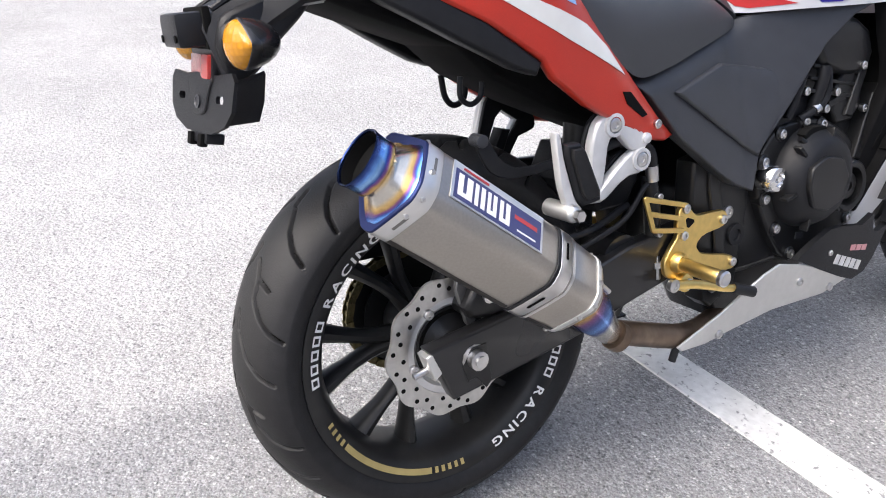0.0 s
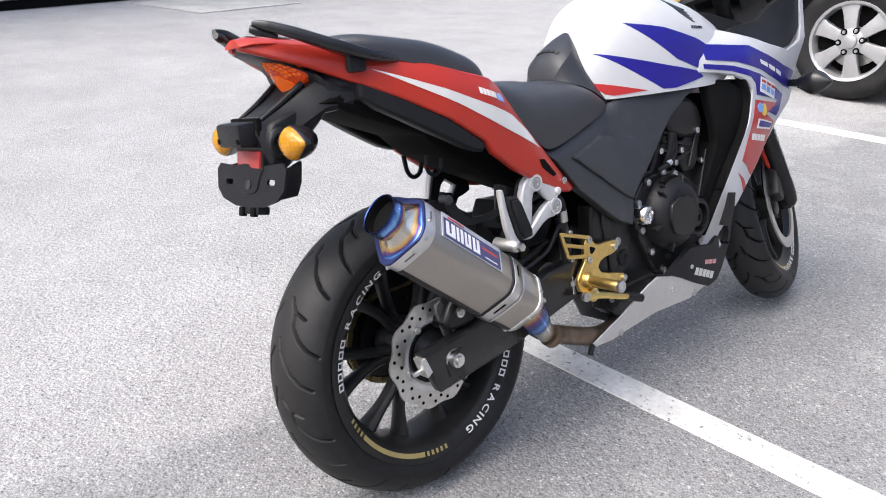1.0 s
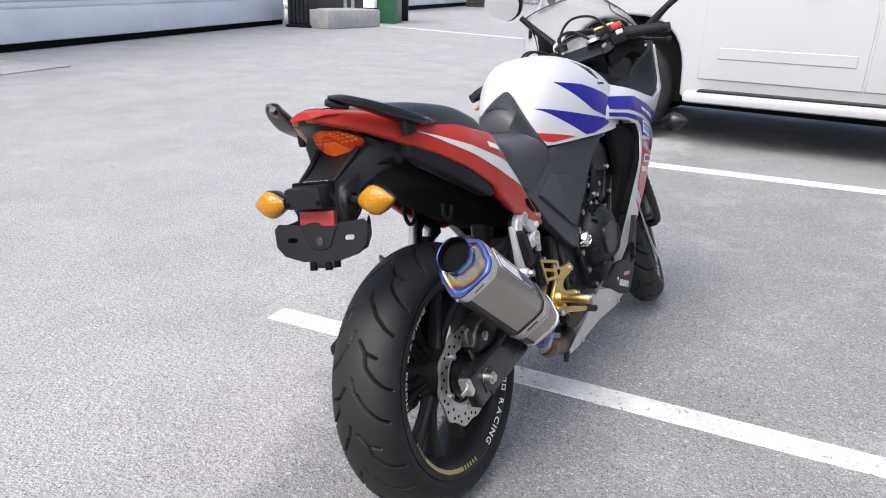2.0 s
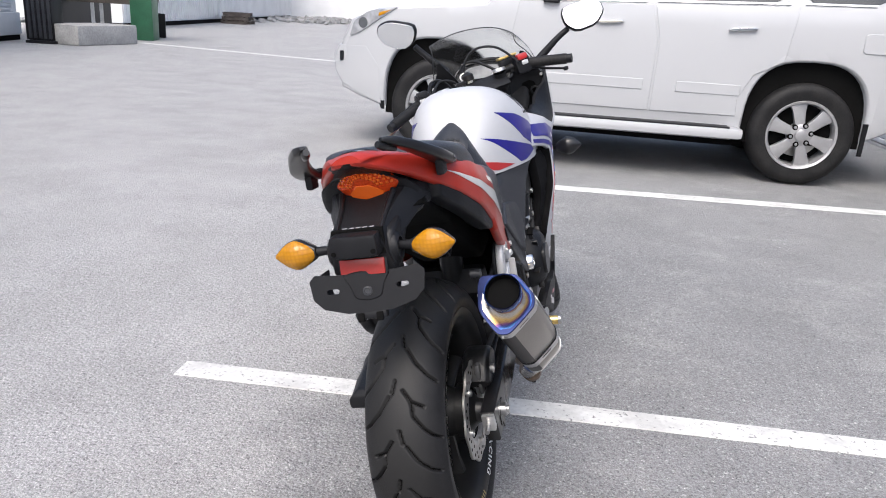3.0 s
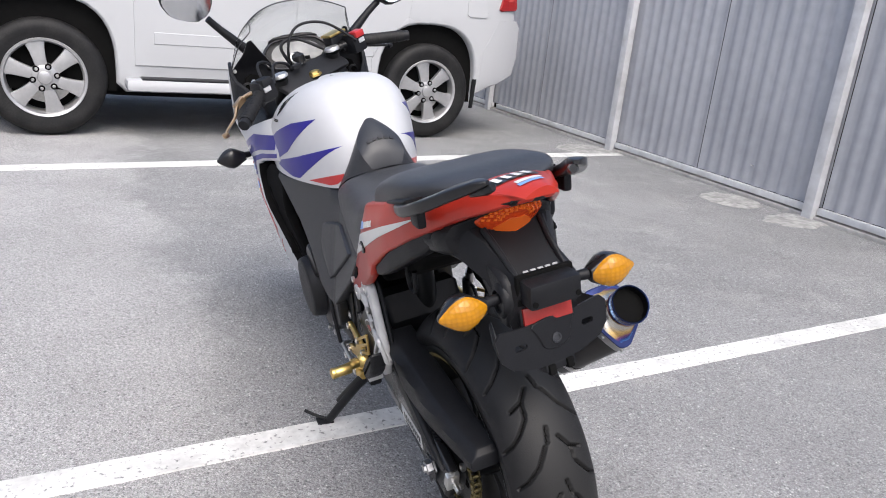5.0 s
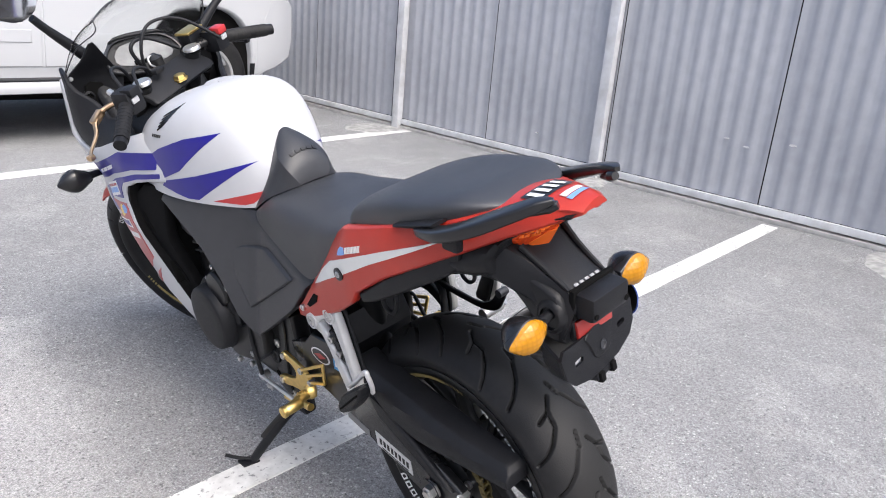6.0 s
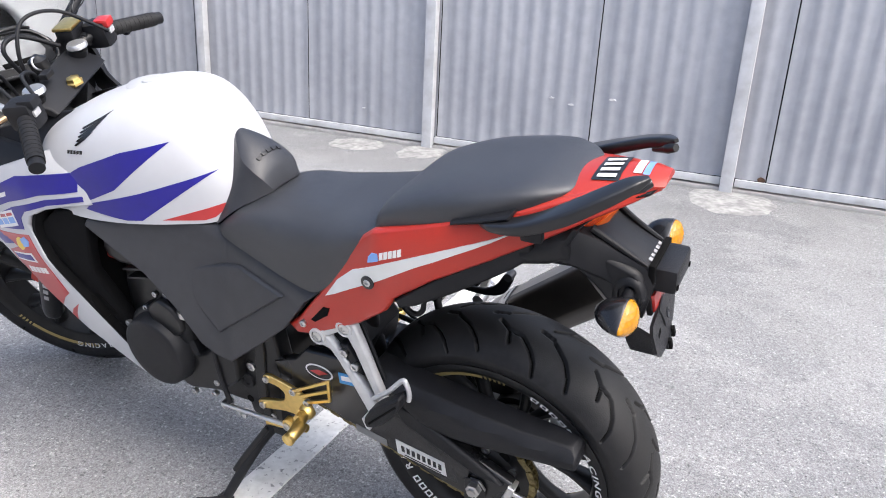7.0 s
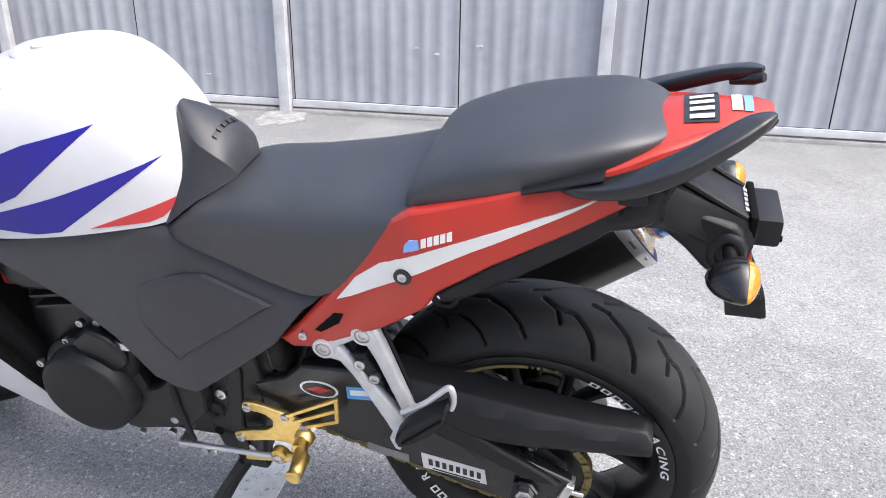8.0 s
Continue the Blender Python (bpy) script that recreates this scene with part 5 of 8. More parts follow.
for s in (1, -1):
    bm = slab(COVER[s], cover_face, lambda y, z: cover_width(y, z) - 0.03, r=0.004, g=0.012)
    c = part("side_cover", mirrored(bm) if s < 0 else bm, DARK, bike, "satin dark grey frame side cover", sharp=50)
    step_up = lambda y, z: cover_width(y, z) + 0.008 - 0.013 * min(1.0, max(0.0, (y - 0.56) / 0.1))
    bm = slab([(0.39, 0.611), (0.508, 0.64), (0.6, 0.623), (0.66, 0.606), (0.636, 0.566), (0.6, 0.52), (0.566, 0.484)], step_up, lambda y, z: cover_width(y, z) - 0.014, r=0.0065, g=0.012)
    part("raised_panel", mirrored(bm) if s < 0 else bm, DARK, c, sharp=40)
    # cast frame plate behind the foot controls
    FRAME = [(0.5, 0.5), (0.59, 0.46), (0.585, 0.38), (0.56, 0.25), (0.5, 0.22), (0.475, 0.24), (0.462, 0.33), (0.445, 0.42), (0.45, 0.49)]
    bm = slab(FRAME, 0.128, 0.085, r=0.008, g=0.02)
    fr = part("frame_plate", mirrored(bm) if s < 0 else bm, ENGINE, bike, "black cast frame plate")
    part("frame_hole", disc_solid([(s * 0.1285, 0.016), (s * 0.1295, 0.016)], 18, axis=(0, 0.55, 0.455)), SHADOWGAP, fr)
    bolt("bolt", (s * 0.13, 0.53, 0.39), fr, s, 0.011)
    part("frame_rib", slab(chaikin([(0.475, 0.47), (0.5, 0.475), (0.528, 0.33), (0.52, 0.25), (0.5, 0.25), (0.5, 0.33)], 1, 0.2), s * 0.134, s * 0.126, r=0.004, g=0.03), ENGINE, fr, "raised cast rib")
    part("pivot_washer", disc_solid([(s * 0.127, 0.02), (s * 0.1335, 0.019), (s * 0.1335, 0.011), (s * 0.1295, 0.01), (s * 0.1295, 0.004)], 24, axis=(0, 0.552, 0.345)), BLACK, fr)
    part("frame_hole", disc_solid([(s * 0.1285, 0.009), (s * 0.1295, 0.009)], 14, axis=(0, 0.557, 0.29)), SHADOWGAP, fr)
    bolt("bolt", (s * 0.128, 0.5, 0.26), fr, s, 0.01)
    part("rear_subframe", tube([(s * 0.07, 0.45, 0.6), (s * 0.075, 0.25, 0.66), (s * 0.07, 0.05, 0.75), (s * 0.06, -0.08, 0.8)], 0.016), BLACK, bike, "black steel subframe rail")
# the undertray's colour includes the deep shade below the tail
part("undertray", slab([(0.38, 0.66), (0.2, 0.72), (0.05, 0.775), (-0.1, 0.83), (-0.16, 0.8), (-0.08, 0.765), (0.05, 0.712), (0.1, 0.665), (0.2, 0.61), (0.34, 0.545), (0.45, 0.56)], 0.085, -0.085, r=0.015, g=0.03), SHADOWGAP, bike, "black plastic undertray above the tyre, darkened as in shade")


# ---- swingarm, chain, brake ----
ARM_R = [(-0.066, 0.322), (-0.032, 0.236), (0.1, 0.252), (0.2, 0.266), (0.3, 0.29), (0.45, 0.32), (0.46, 0.4), (0.3, 0.385), (0.2, 0.36), (0.075, 0.338)]
ARM_L = [(-0.066, 0.322), (-0.032, 0.236), (0.1, 0.266), (0.2, 0.3), (0.32, 0.343), (0.45, 0.368), (0.46, 0.43), (0.4, 0.455), (0.37, 0.486), (0.27, 0.494), (0.2, 0.46), (0.1, 0.412), (0.02, 0.36)]
swingarm = part("swingarm", slab(ARM_R, 0.138, 0.106, r=0.006, g=0.03), GLOSSBLACK, bike, "black box-section swingarm")
part("left_arm", mirrored(slab(ARM_L, 0.132, 0.108, r=0.007, g=0.03)), GLOSSBLACK, swingarm)
part("arm_ridge", mirrored(slab([(0.18, 0.44), (0.13, 0.428), (-0.03, 0.335), (-0.05, 0.318), (0.0, 0.322), (0.15, 0.39)], 0.142, 0.125, r=0.007, g=0.02)), BLACK, swingarm)
part("cross_tube", tube([(-0.12, 0.3, 0.36), (0.12, 0.3, 0.36)], 0.04, n=20), GLOSSBLACK, swingarm)
for s in (1, -1):
    bm = slab([(-0.072, 0.315), (-0.06, 0.319), (-0.046, 0.285), (-0.06, 0.276)], 0.137, 0.11, r=0.003, g=0)
    part("chain_adjuster", mirrored(bm) if s < 0 else bm, BRUSHED, swingarm, "small bright aluminium end block")
    part("adjuster_bolt", tube([(s * 0.122, -0.06, 0.29), (s * 0.122, -0.086, 0.286)], 0.005, smooth=False), STEEL, swingarm)
    part("axle_nut", disc_solid([(s * 0.136, 0.021), (s * 0.139, 0.021), (s * 0.139, 0.0145), (s * 0.152, 0.0145), (s * 0.153, 0.012), (s * 0.153, 0.009), (s * 0.158, 0.009), (s * 0.158, 0.005)], 6 if s < 0 else 12, axis=(0, 0.005, AXLE_Z)), STEEL, swingarm, "bright axle nut with a washer")
    part("axle_plate", slab([(0.0, 0.31), (0.025, 0.31), (0.03, 0.25), (0.02, 0.24), (0.005, 0.262), (-0.01, 0.26), (-0.016, 0.285)], s * 0.1405, s * 0.137, r=0.001, g=0), ENGINE, swingarm)
deep = lambda y, z: 0.132
decal("sticker", [(0.178, 0.333), (0.072, 0.317), (0.069, 0.283), (0.176, 0.298)], deep, material("silver film", (0.55, 0.55, 0.54), 0.4), swingarm, "silver swingarm sticker", -1)
for k in range(8):
    y0 = 0.166 - k * 0.0115
    zc = 0.316 - (0.178 - y0) * 0.15
    decal("sticker_mark", [(y0, zc + 0.008), (y0 - 0.007, zc + 0.007), (y0 - 0.007, zc - 0.008), (y0, zc - 0.007)], lambda y, z: 0.1325, GLOSSBLACK, swingarm, "dark block mark", -1, g=0)
decal("sticker_mark", [(0.16, 0.301), (0.08, 0.289), (0.08, 0.286), (0.16, 0.298)], lambda y, z: 0.1325, GLOSSBLACK, swingarm, "dark line of small print", -1, g=0)
decal("sticker", [(0.342 + 0.033 * math.cos(a), 0.442 + 0.0175 * math.sin(a)) for a in (2 * math.pi * k / 28 for k in range(28))], deep, ASHWHITE, swingarm, "oval white-rimmed sticker", -1, g=0)
decal("sticker", [(0.342 + 0.029 * math.cos(a), 0.442 + 0.0145 * math.sin(a)) for a in (2 * math.pi * k / 28 for k in range(28))], lambda y, z: 0.1324, GLOSSBLACK, swingarm, "black oval sticker", -1, g=0)
decal("sticker_mark", [(0.364, 0.44), (0.342, 0.449), (0.32, 0.445), (0.342, 0.434)], lambda y, z: 0.1328, REDFILM, swingarm, "red mark", -1, g=0)
decal("sticker", [(0.294, 0.458), (0.25, 0.463), (0.25, 0.437), (0.294, 0.432)], deep, material("blue film", (0.08, 0.3, 0.6), 0.35), swingarm, "small blue sticker", -1, g=0)
decal("sticker_mark", [(0.288, 0.452), (0.258, 0.456), (0.258, 0.445), (0.288, 0.441)], lambda y, z: 0.1324, ASHWHITE, swingarm, "white mark", -1, g=0)
decal("sticker", [(0.27, 0.335), (0.2, 0.322), (0.2, 0.305), (0.27, 0.318)], deep, material("grey print", (0.16, 0.16, 0.16), 0.5), swingarm, "dark warning sticker", -1, g=0)

guard = part("chain_guard", mirrored(slab(chaikin([(0.23, 0.492), (0.123, 0.476), (0.0, 0.46), (-0.083, 0.448), (-0.168, 0.44), (-0.178, 0.43), (-0.18, 0.402), (-0.136, 0.4), (-0.053, 0.397), (0.052, 0.391), (0.1, 0.4), (0.17, 0.45)], 1, 0.1), lambda y, z: 0.142 - 1.1 * max(0.0, z - 0.427 - 0.12 * (y + 0.14)) - 0.25 * max(0.0, 0.411 - z) + 0.08 * min(0, y), 0.072, r=0.004, g=0.01)), BLACK, bike, "black plastic chain guard", sharp=30)
part("rear_hugger", mirrored(slab([(0.36, 0.52), (0.31, 0.525), (0.28, 0.47), (0.29, 0.43), (0.35, 0.43), (0.38, 0.47)], 0.1, -0.08, r=0.012, g=0.03)), BLACK, bike, "black plastic mudguard ahead of the tyre")


def chain_run():
    """A roller chain round both sprockets: alternating plates and rollers."""
    x0, rear, front = -0.088, (0.005, AXLE_Z, 0.096), (0.455, 0.372, 0.036)
    path = []
    a_up = math.atan2(front[1] + front[2] - rear[1] - rear[2], front[0] - rear[0]) + math.pi / 2
    a_lo = math.atan2(front[1] - front[2] - rear[1] + rear[2], front[0] - rear[0]) - math.pi / 2
    for k in range(41):
        a = a_up + (2 * math.pi - (a_up - a_lo)) * k / 40
        path.append((rear[0] + rear[2] * math.cos(a), rear[1] + rear[2] * math.sin(a)))
    for k in range(21):
        a = a_lo + (a_up - a_lo) * k / 20
        path.append((front[0] + front[2] * math.cos(a), front[1] + front[2] * math.sin(a)))
    path.append(path[0])
    P = np.array(path)
    seg = np.hypot(*np.diff(P, axis=0).T)
    cum = np.concatenate([[0], np.cumsum(seg)])
    n = int(cum[-1] / 0.0159)
    s = np.linspace(0, cum[-1], n + 1)
    Y, Z = np.interp(s, cum, P[:, 0]), np.interp(s, cum, P[:, 1])
    bm = bmesh.new()
    for i in range(n):
        dy, dz = Y[i + 1] - Y[i], Z[i + 1] - Z[i]
        L = math.hypot(dy, dz)
        ang = math.degrees(math.atan2(dz, dy))
        off = 0.0085 if i % 2 else 0.006
        for side in (-1, 1):
            box(x0 + side * off, (Y[i] + Y[i + 1]) / 2, (Z[i] + Z[i + 1]) / 2, 0.002, L * 1.35, 0.0125, 0, bm, pose(0, 0, 0, ang, 0, 0))
        disc_solid([(x0 - 0.0105, 0.0042), (x0 + 0.0105, 0.0042)], 6, bm, axis=(0, Y[i], Z[i]))
    return tagged(part("chain", bm, BRASS, bike, "gold drive chain with oily dark links"), kind="stuff")


chain_run()
bm = bmesh.new()
teeth = [((0.097 if k % 2 else 0.09) * math.cos(2 * math.pi * k / 82), (0.097 if k % 2 else 0.09) * math.sin(2 * math.pi * k / 82)) for k in range(82)]
sprocket = part("sprocket", slab(teeth, -0.091, -0.085, r=0, g=0), ENGINE, bike, "dark rear sprocket with bright nuts", matrix=pose(0, 0.005, AXLE_Z))
for k in range(5):
    a = radians(72 * k + 20)
    bolt("nut", (-0.094, 0.055 * math.cos(a), 0.055 * math.sin(a)), sprocket, -1, 0.009)
    part("lightening_hole", disc_solid([(-0.0915, 0.011), (-0.0918, 0.011)], 14, axis=(0, 0.062 * math.cos(a + 0.63), 0.062 * math.sin(a + 0.63))), SHADOWGAP, sprocket)
part("sprocket_carrier", disc_solid([(-0.07, 0.075), (-0.084, 0.07), (-0.1, 0.045), (-0.104, 0.03)], 30), WHEELBLACK, sprocket)

# rear disc: waved edge, drilled
disc = []
for k in range(160):
    a = 2 * math.pi * k / 160
    disc.append((a, 0.108 + 0.0035 * math.cos(10 * a)))
bm = bmesh.new()
loops = []
for x, kind in ((0.081, 0), (0.086, 0), (0.086, 1), (0.081, 1)):
    loops.append([bm.verts.new((x, (r if kind == 0 else 0.076) * math.cos(a), (r if kind == 0 else 0.076) * math.sin(a))) for a, r in disc])
for i in range(4):
    A, B = loops[i], loops[(i + 1) % 4]
    for k in range(160):
        bm.faces.new((A[k], A[(k + 1) % 160], B[(k + 1) % 160], B[k]))
brake_disc = part("brake_disc", bm, DISC, bike, "drilled steel brake disc with a waved edge", matrix=REAR)
for k in range(40):
    a = 2 * math.pi * k / 40
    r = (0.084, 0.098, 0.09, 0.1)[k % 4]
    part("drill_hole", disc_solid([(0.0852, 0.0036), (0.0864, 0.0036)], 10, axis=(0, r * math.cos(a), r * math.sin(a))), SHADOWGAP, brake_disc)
part("carrier", spin([(0.078, 0.078), (0.084, 0.078), (0.084, 0.066), (0.078, 0.06)], 60), ALLOY, brake_disc, "grey disc carrier ring")
part("hub_face", disc_solid([(0.05, 0.062), (0.07, 0.06), (0.074, 0.05), (0.09, 0.028), (0.11, 0.024)], 32), ENGINE, brake_disc)
for k in range(5):
    a = radians(72 * k + 50)
    bolt("bolt", (0.087, 0.071 * math.cos(a), 0.071 * math.sin(a)), brake_disc, 1, 0.0075)
part("abs_ring", spin([(0.072, 0.052), (0.076, 0.052), (0.076, 0.043), (0.072, 0.043)], 48), SHADOWGAP, brake_disc)
caliper = part("brake_caliper", slab(chaikin([(0.0, 0.345), (0.03, 0.4), (0.08, 0.415), (0.12, 0.39), (0.115, 0.345), (0.06, 0.33)], 1), 0.122, 0.06, r=0.012, g=0.02), ENGINE, bike, "dark rear brake caliper on its bracket")
part("bracket", slab(chaikin([(0.0, 0.395), (0.022, 0.402), (0.03, 0.36), (0.034, 0.325), (0.018, 0.32), (0.01, 0.355)], 1), 0.104, 0.094, r=0.003, g=0), material("grey cast metal", (0.12, 0.12, 0.12), 0.5, metal=0.6), caliper, "grey cast bracket")
bolt("bolt", (0.124, 0.045, 0.372), caliper, 1, 0.011)
part("brake_hose", tube([(0.11, 0.09, 0.4), (0.12, 0.16, 0.42), (0.11, 0.25, 0.42), (0.1, 0.33, 0.44)], 0.006), BLACK, caliper)

# ---- exhaust ----
AX0, AX1 = Vector((0.2, -0.122, 0.58)), Vector((0.216, 0.125, 0.377))
ax = (AX1 - AX0).normalized()
ex_u = Vector((1, 0, 0)) - ax * ax.x
ex_u.normalize()
ex_v = ex_u.cross(ax)
if ex_v.z < 0:
    ex_v = -ex_v
CAN = chaikin(chaikin([(-0.038, 0.057), (0.028, 0.062), (0.063, 0.014), (0.063, -0.01), (0.014, -0.061), (-0.01, -0.061), (-0.043, -0.016), (-0.044, 0.036)], 1, 0.13), 1, 0.25)


def can_ring(d, k=1.0, shape=CAN, u0=0.0, v0=0.0):
    """A ring across the silencer; its rear end is cut obliquely, longer on the wheel side."""
    cut = 0.018 * float(np.interp(d, [-0.024, -0.004, 0.0, 0.12], [0.0, 1.0, 1.0, 0.0]))
    return [AX0 + ax * (d - cut * min(1.0, max(0.0, -(u0 + u * k)) / 0.044)) + ex_u * (u0 + u * k) + ex_v * (v0 + v * k) for u, v in shape]


LEN = (AX1 - AX0).length
exhaust = part("exhaust", loft([can_ring(0.012, 0.985), can_ring(0.014), can_ring(LEN * 0.69), can_ring(LEN * 0.7, 0.985)]), TITAN, bike, "angular raw titanium silencer with blued end cap")
part("front_shell", loft([can_ring(LEN * 0.745, 0.985), can_ring(LEN * 0.75), can_ring(LEN * 0.95, 0.93), can_ring(LEN * 0.985, 0.86)]), TITAN, exhaust, "titanium front shell")
part("core", loft([can_ring(0.02, 0.95), can_ring(LEN * 0.97, 0.84)]), SHADOWGAP, exhaust)
part("strap", loft([can_ring(LEN * 0.69, 1.012), can_ring(LEN * 0.693, 1.028), can_ring(LEN * 0.752, 1.026), can_ring(LEN * 0.756, 1.01)]), STEEL, exhaust, "bright mounting strap")
part("strap_rubber", loft([can_ring(LEN * 0.672, 1.012), can_ring(LEN * 0.675, 1.03), can_ring(LEN * 0.689, 1.03), can_ring(LEN * 0.691, 1.012)]), BLACK, exhaust, "black rubber strip")
for facet in (0, 1, 3, 5, 7):
    a, c = [[Vector(p) for p in can_ring(d, 1.031)] for d in (LEN * 0.713, LEN * 0.736)]
    p, q, r0, r1 = a[4 * facet], a[4 * facet + 1], c[4 * facet + 1], c[4 * facet]
    bm = bmesh.new()
    ends = [p.lerp(r1, 0.2), p.lerp(r1, 0.5) + (p - q) * 0.08, p.lerp(r1, 0.8), q.lerp(r0, 0.8), q.lerp(r0, 0.5) + (q - p) * 0.08, q.lerp(r0, 0.2)]
    bm.faces.new([bm.verts.new(v) for v in ends])
    part("strap_slot", bm, SHADOWGAP, exhaust, "dark slot in the strap")
part("strap_edge", loft([can_ring(LEN * 0.762, 0.99), can_ring(LEN * 0.763, 1.014), can_ring(LEN * 0.778, 1.01), can_ring(LEN * 0.779, 0.985)]), STEEL, exhaust, "second bright strap edge")
part("rear_band", loft([can_ring(-0.003, 0.995), can_ring(-0.001, 1.008), can_ring(0.01, 1.01), can_ring(0.02, 1.008), can_ring(0.021, 0.998)]), BRUSHED, exhaust, "riveted bright band behind the end cap")
part("cap_edge", loft([can_ring(-0.0045, 0.985), can_ring(-0.0035, 1.0), can_ring(-0.0015, 1.004), can_ring(-0.001, 0.995)]), material("blued titanium edge", (0.03, 0.04, 0.12), 0.45, metal=0.9), exhaust, "blued edge of the end cap")
# flat quads on the band; the grooves' shade is in their colour
for facet in (0, 1, 3, 4, 6, 7):
    a, c = [[Vector(p) for p in can_ring(d, 1.013)] for d in (0.0085, 0.0125)]
    p, q, r0, r1 = a[4 * facet], a[4 * facet + 1], c[4 * facet + 1], c[4 * facet]
    bm = bmesh.new()
    bm.faces.new([bm.verts.new(v) for v in (p, q, r0, r1)])
    part("band_slot", bm, material("shaded groove", (0.2, 0.19, 0.18), 0.5, metal=0.6) if facet == 0 else bpy.data.materials["shaded groove"], exhaust, "groove in the band drawn by a shaded colour")
part("front_band", loft([can_ring(LEN * 0.93, 0.955), can_ring(LEN * 0.932, 0.968), can_ring(LEN * 0.955, 0.952), can_ring(LEN * 0.957, 0.94)]), BRUSHED, exhaust, "riveted bright band")
for d, k in ((0.007, 1.022), (LEN * 0.944, 0.958)):
    for i in (1, 5, 9, 12, 17, 21, 25, 29):
        p = can_ring(d, k)[i % len(CAN)]
        part("rivet", box(p.x, p.y, p.z, 0.0065, 0.0065, 0.0065, 0.003), STEEL, exhaust)


ALONG = Matrix(((ax.x, ex_u.x, ex_v.x, AX0.x), (ax.y, ex_u.y, ex_v.y, AX0.y), (ax.z, ex_u.z, ex_v.z, AX0.z), (0, 0, 0, 1)))


def along(bm):
    """Turns a mesh into the silencer's own frame, whose x axis runs along it."""
    bmesh.ops.transform(bm, matrix=ALONG.inverted(), verts=bm.verts)
    return bm


circle = [(u / math.hypot(u, v), v / math.hypot(u, v)) for u, v in CAN]
OU, OV = 0.014, 0.004
rings = [can_ring(-0.003, 0.99)]
for t in (0.05, 0.15, 0.3, 0.5, 0.7, 0.85, 0.95, 1.0):
    k = t ** 0.8
    shape = [(u * 0.98 * (1 - k) + (OU + 0.0285 * cu) * k, v * 0.98 * (1 - k) + (OV + 0.0285 * cv) * k) for (u, v), (cu, cv) in zip(CAN, circle)]
    rings.append(can_ring(-0.003 - 0.024 * t ** 1.5, 1.0, shape))
for d, r in ((-0.03, 0.0285), (-0.033, 0.029), (-0.0345, 0.033), (-0.036, 0.0346), (-0.038, 0.0346), (-0.039, 0.0338), (-0.05, 0.0345), (-0.06, 0.0354), (-0.0615, 0.036), (-0.063, 0.0354), (-0.062, 0.0336), (-0.05, 0.033), (-0.042, 0.0328), (-0.04, 0.026), (0.0, 0.025)):
    rings.append(can_ring(d, 1.0, [(OU + r * cu, OV + r * cv) for cu, cv in circle]))
part("end_cap", along(loft(rings, caps=False)), CAP_TINT, exhaust, "heat-blued titanium end cap and outlet", sharp=50, matrix=ALONG)
# shallow bore; near-black lining and disc paint the shade of its depth
part("outlet_lining", loft([can_ring(d, 1.0, [(OU + 0.0326 * cu, OV + 0.0326 * cv) for cu, cv in circle]) for d in (-0.06, -0.043)], caps=False), SHADOWGAP, exhaust, "near-black outlet bore")
part("bore", loft([can_ring(d, 1.0, [(OU + 0.0327 * cu, OV + 0.0327 * cv) for cu, cv in circle]) for d in (-0.0445, -0.043)]), SHADOWGAP, exhaust, "black disc for the shaded depth of the outlet")
# inner side of the silencer, the dark reflection of tyre and tail painted on
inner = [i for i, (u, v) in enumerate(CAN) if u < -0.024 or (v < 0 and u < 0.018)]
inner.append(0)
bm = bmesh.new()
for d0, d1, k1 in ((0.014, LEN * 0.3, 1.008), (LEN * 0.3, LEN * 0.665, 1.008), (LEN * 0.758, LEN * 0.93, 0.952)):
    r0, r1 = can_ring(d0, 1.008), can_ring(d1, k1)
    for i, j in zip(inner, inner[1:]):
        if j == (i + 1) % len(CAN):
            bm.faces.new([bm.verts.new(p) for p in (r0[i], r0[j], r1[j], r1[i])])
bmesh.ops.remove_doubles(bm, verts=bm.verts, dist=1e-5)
part("dark_reflection", bm, material("titanium with dark reflection", (0.045, 0.041, 0.038), 0.38, metal=0.6, vary=0.1), exhaust, "inner side with a dark reflection in its colour")
# badge on the upper outer facet
fa, fb = Vector((0.028, 0.062)), Vector((0.063, 0.014))
badge_n = (ex_u * 0.81 + ex_v * 0.59).normalized()


def on_facet(d, t, lift):
    p = fa.lerp(fb, t)
    return AX0 + ax * d + ex_u * p.x + ex_v * p.y + badge_n * lift


def facet_plate(name, d0, d1, t0, t1, lift, mat, label, thick=0.0015):
    bm = bmesh.new()
    rows = [[bm.verts.new(on_facet(d, t, h)) for d, t in ((d0, t0), (d1, t0), (d1, t1), (d0, t1))] for h in (lift - thick, lift)]
    bm.faces.new(rows[1])
    bm.faces.new(rows[0])
    for i in range(4):
        bm.faces.new((rows[0][i], rows[0][(i + 1) % 4], rows[1][(i + 1) % 4], rows[1][i]))
    return part(name, bm, mat, exhaust, label)


facet_plate("badge", 0.035, 0.185, 0.08, 0.95, 0.0016, BRUSHED, "silver maker's plate")
facet_plate("badge_field", 0.039, 0.181, 0.24, 0.91, 0.0021, material("navy enamel", (0.035, 0.04, 0.13), 0.35), "navy field")
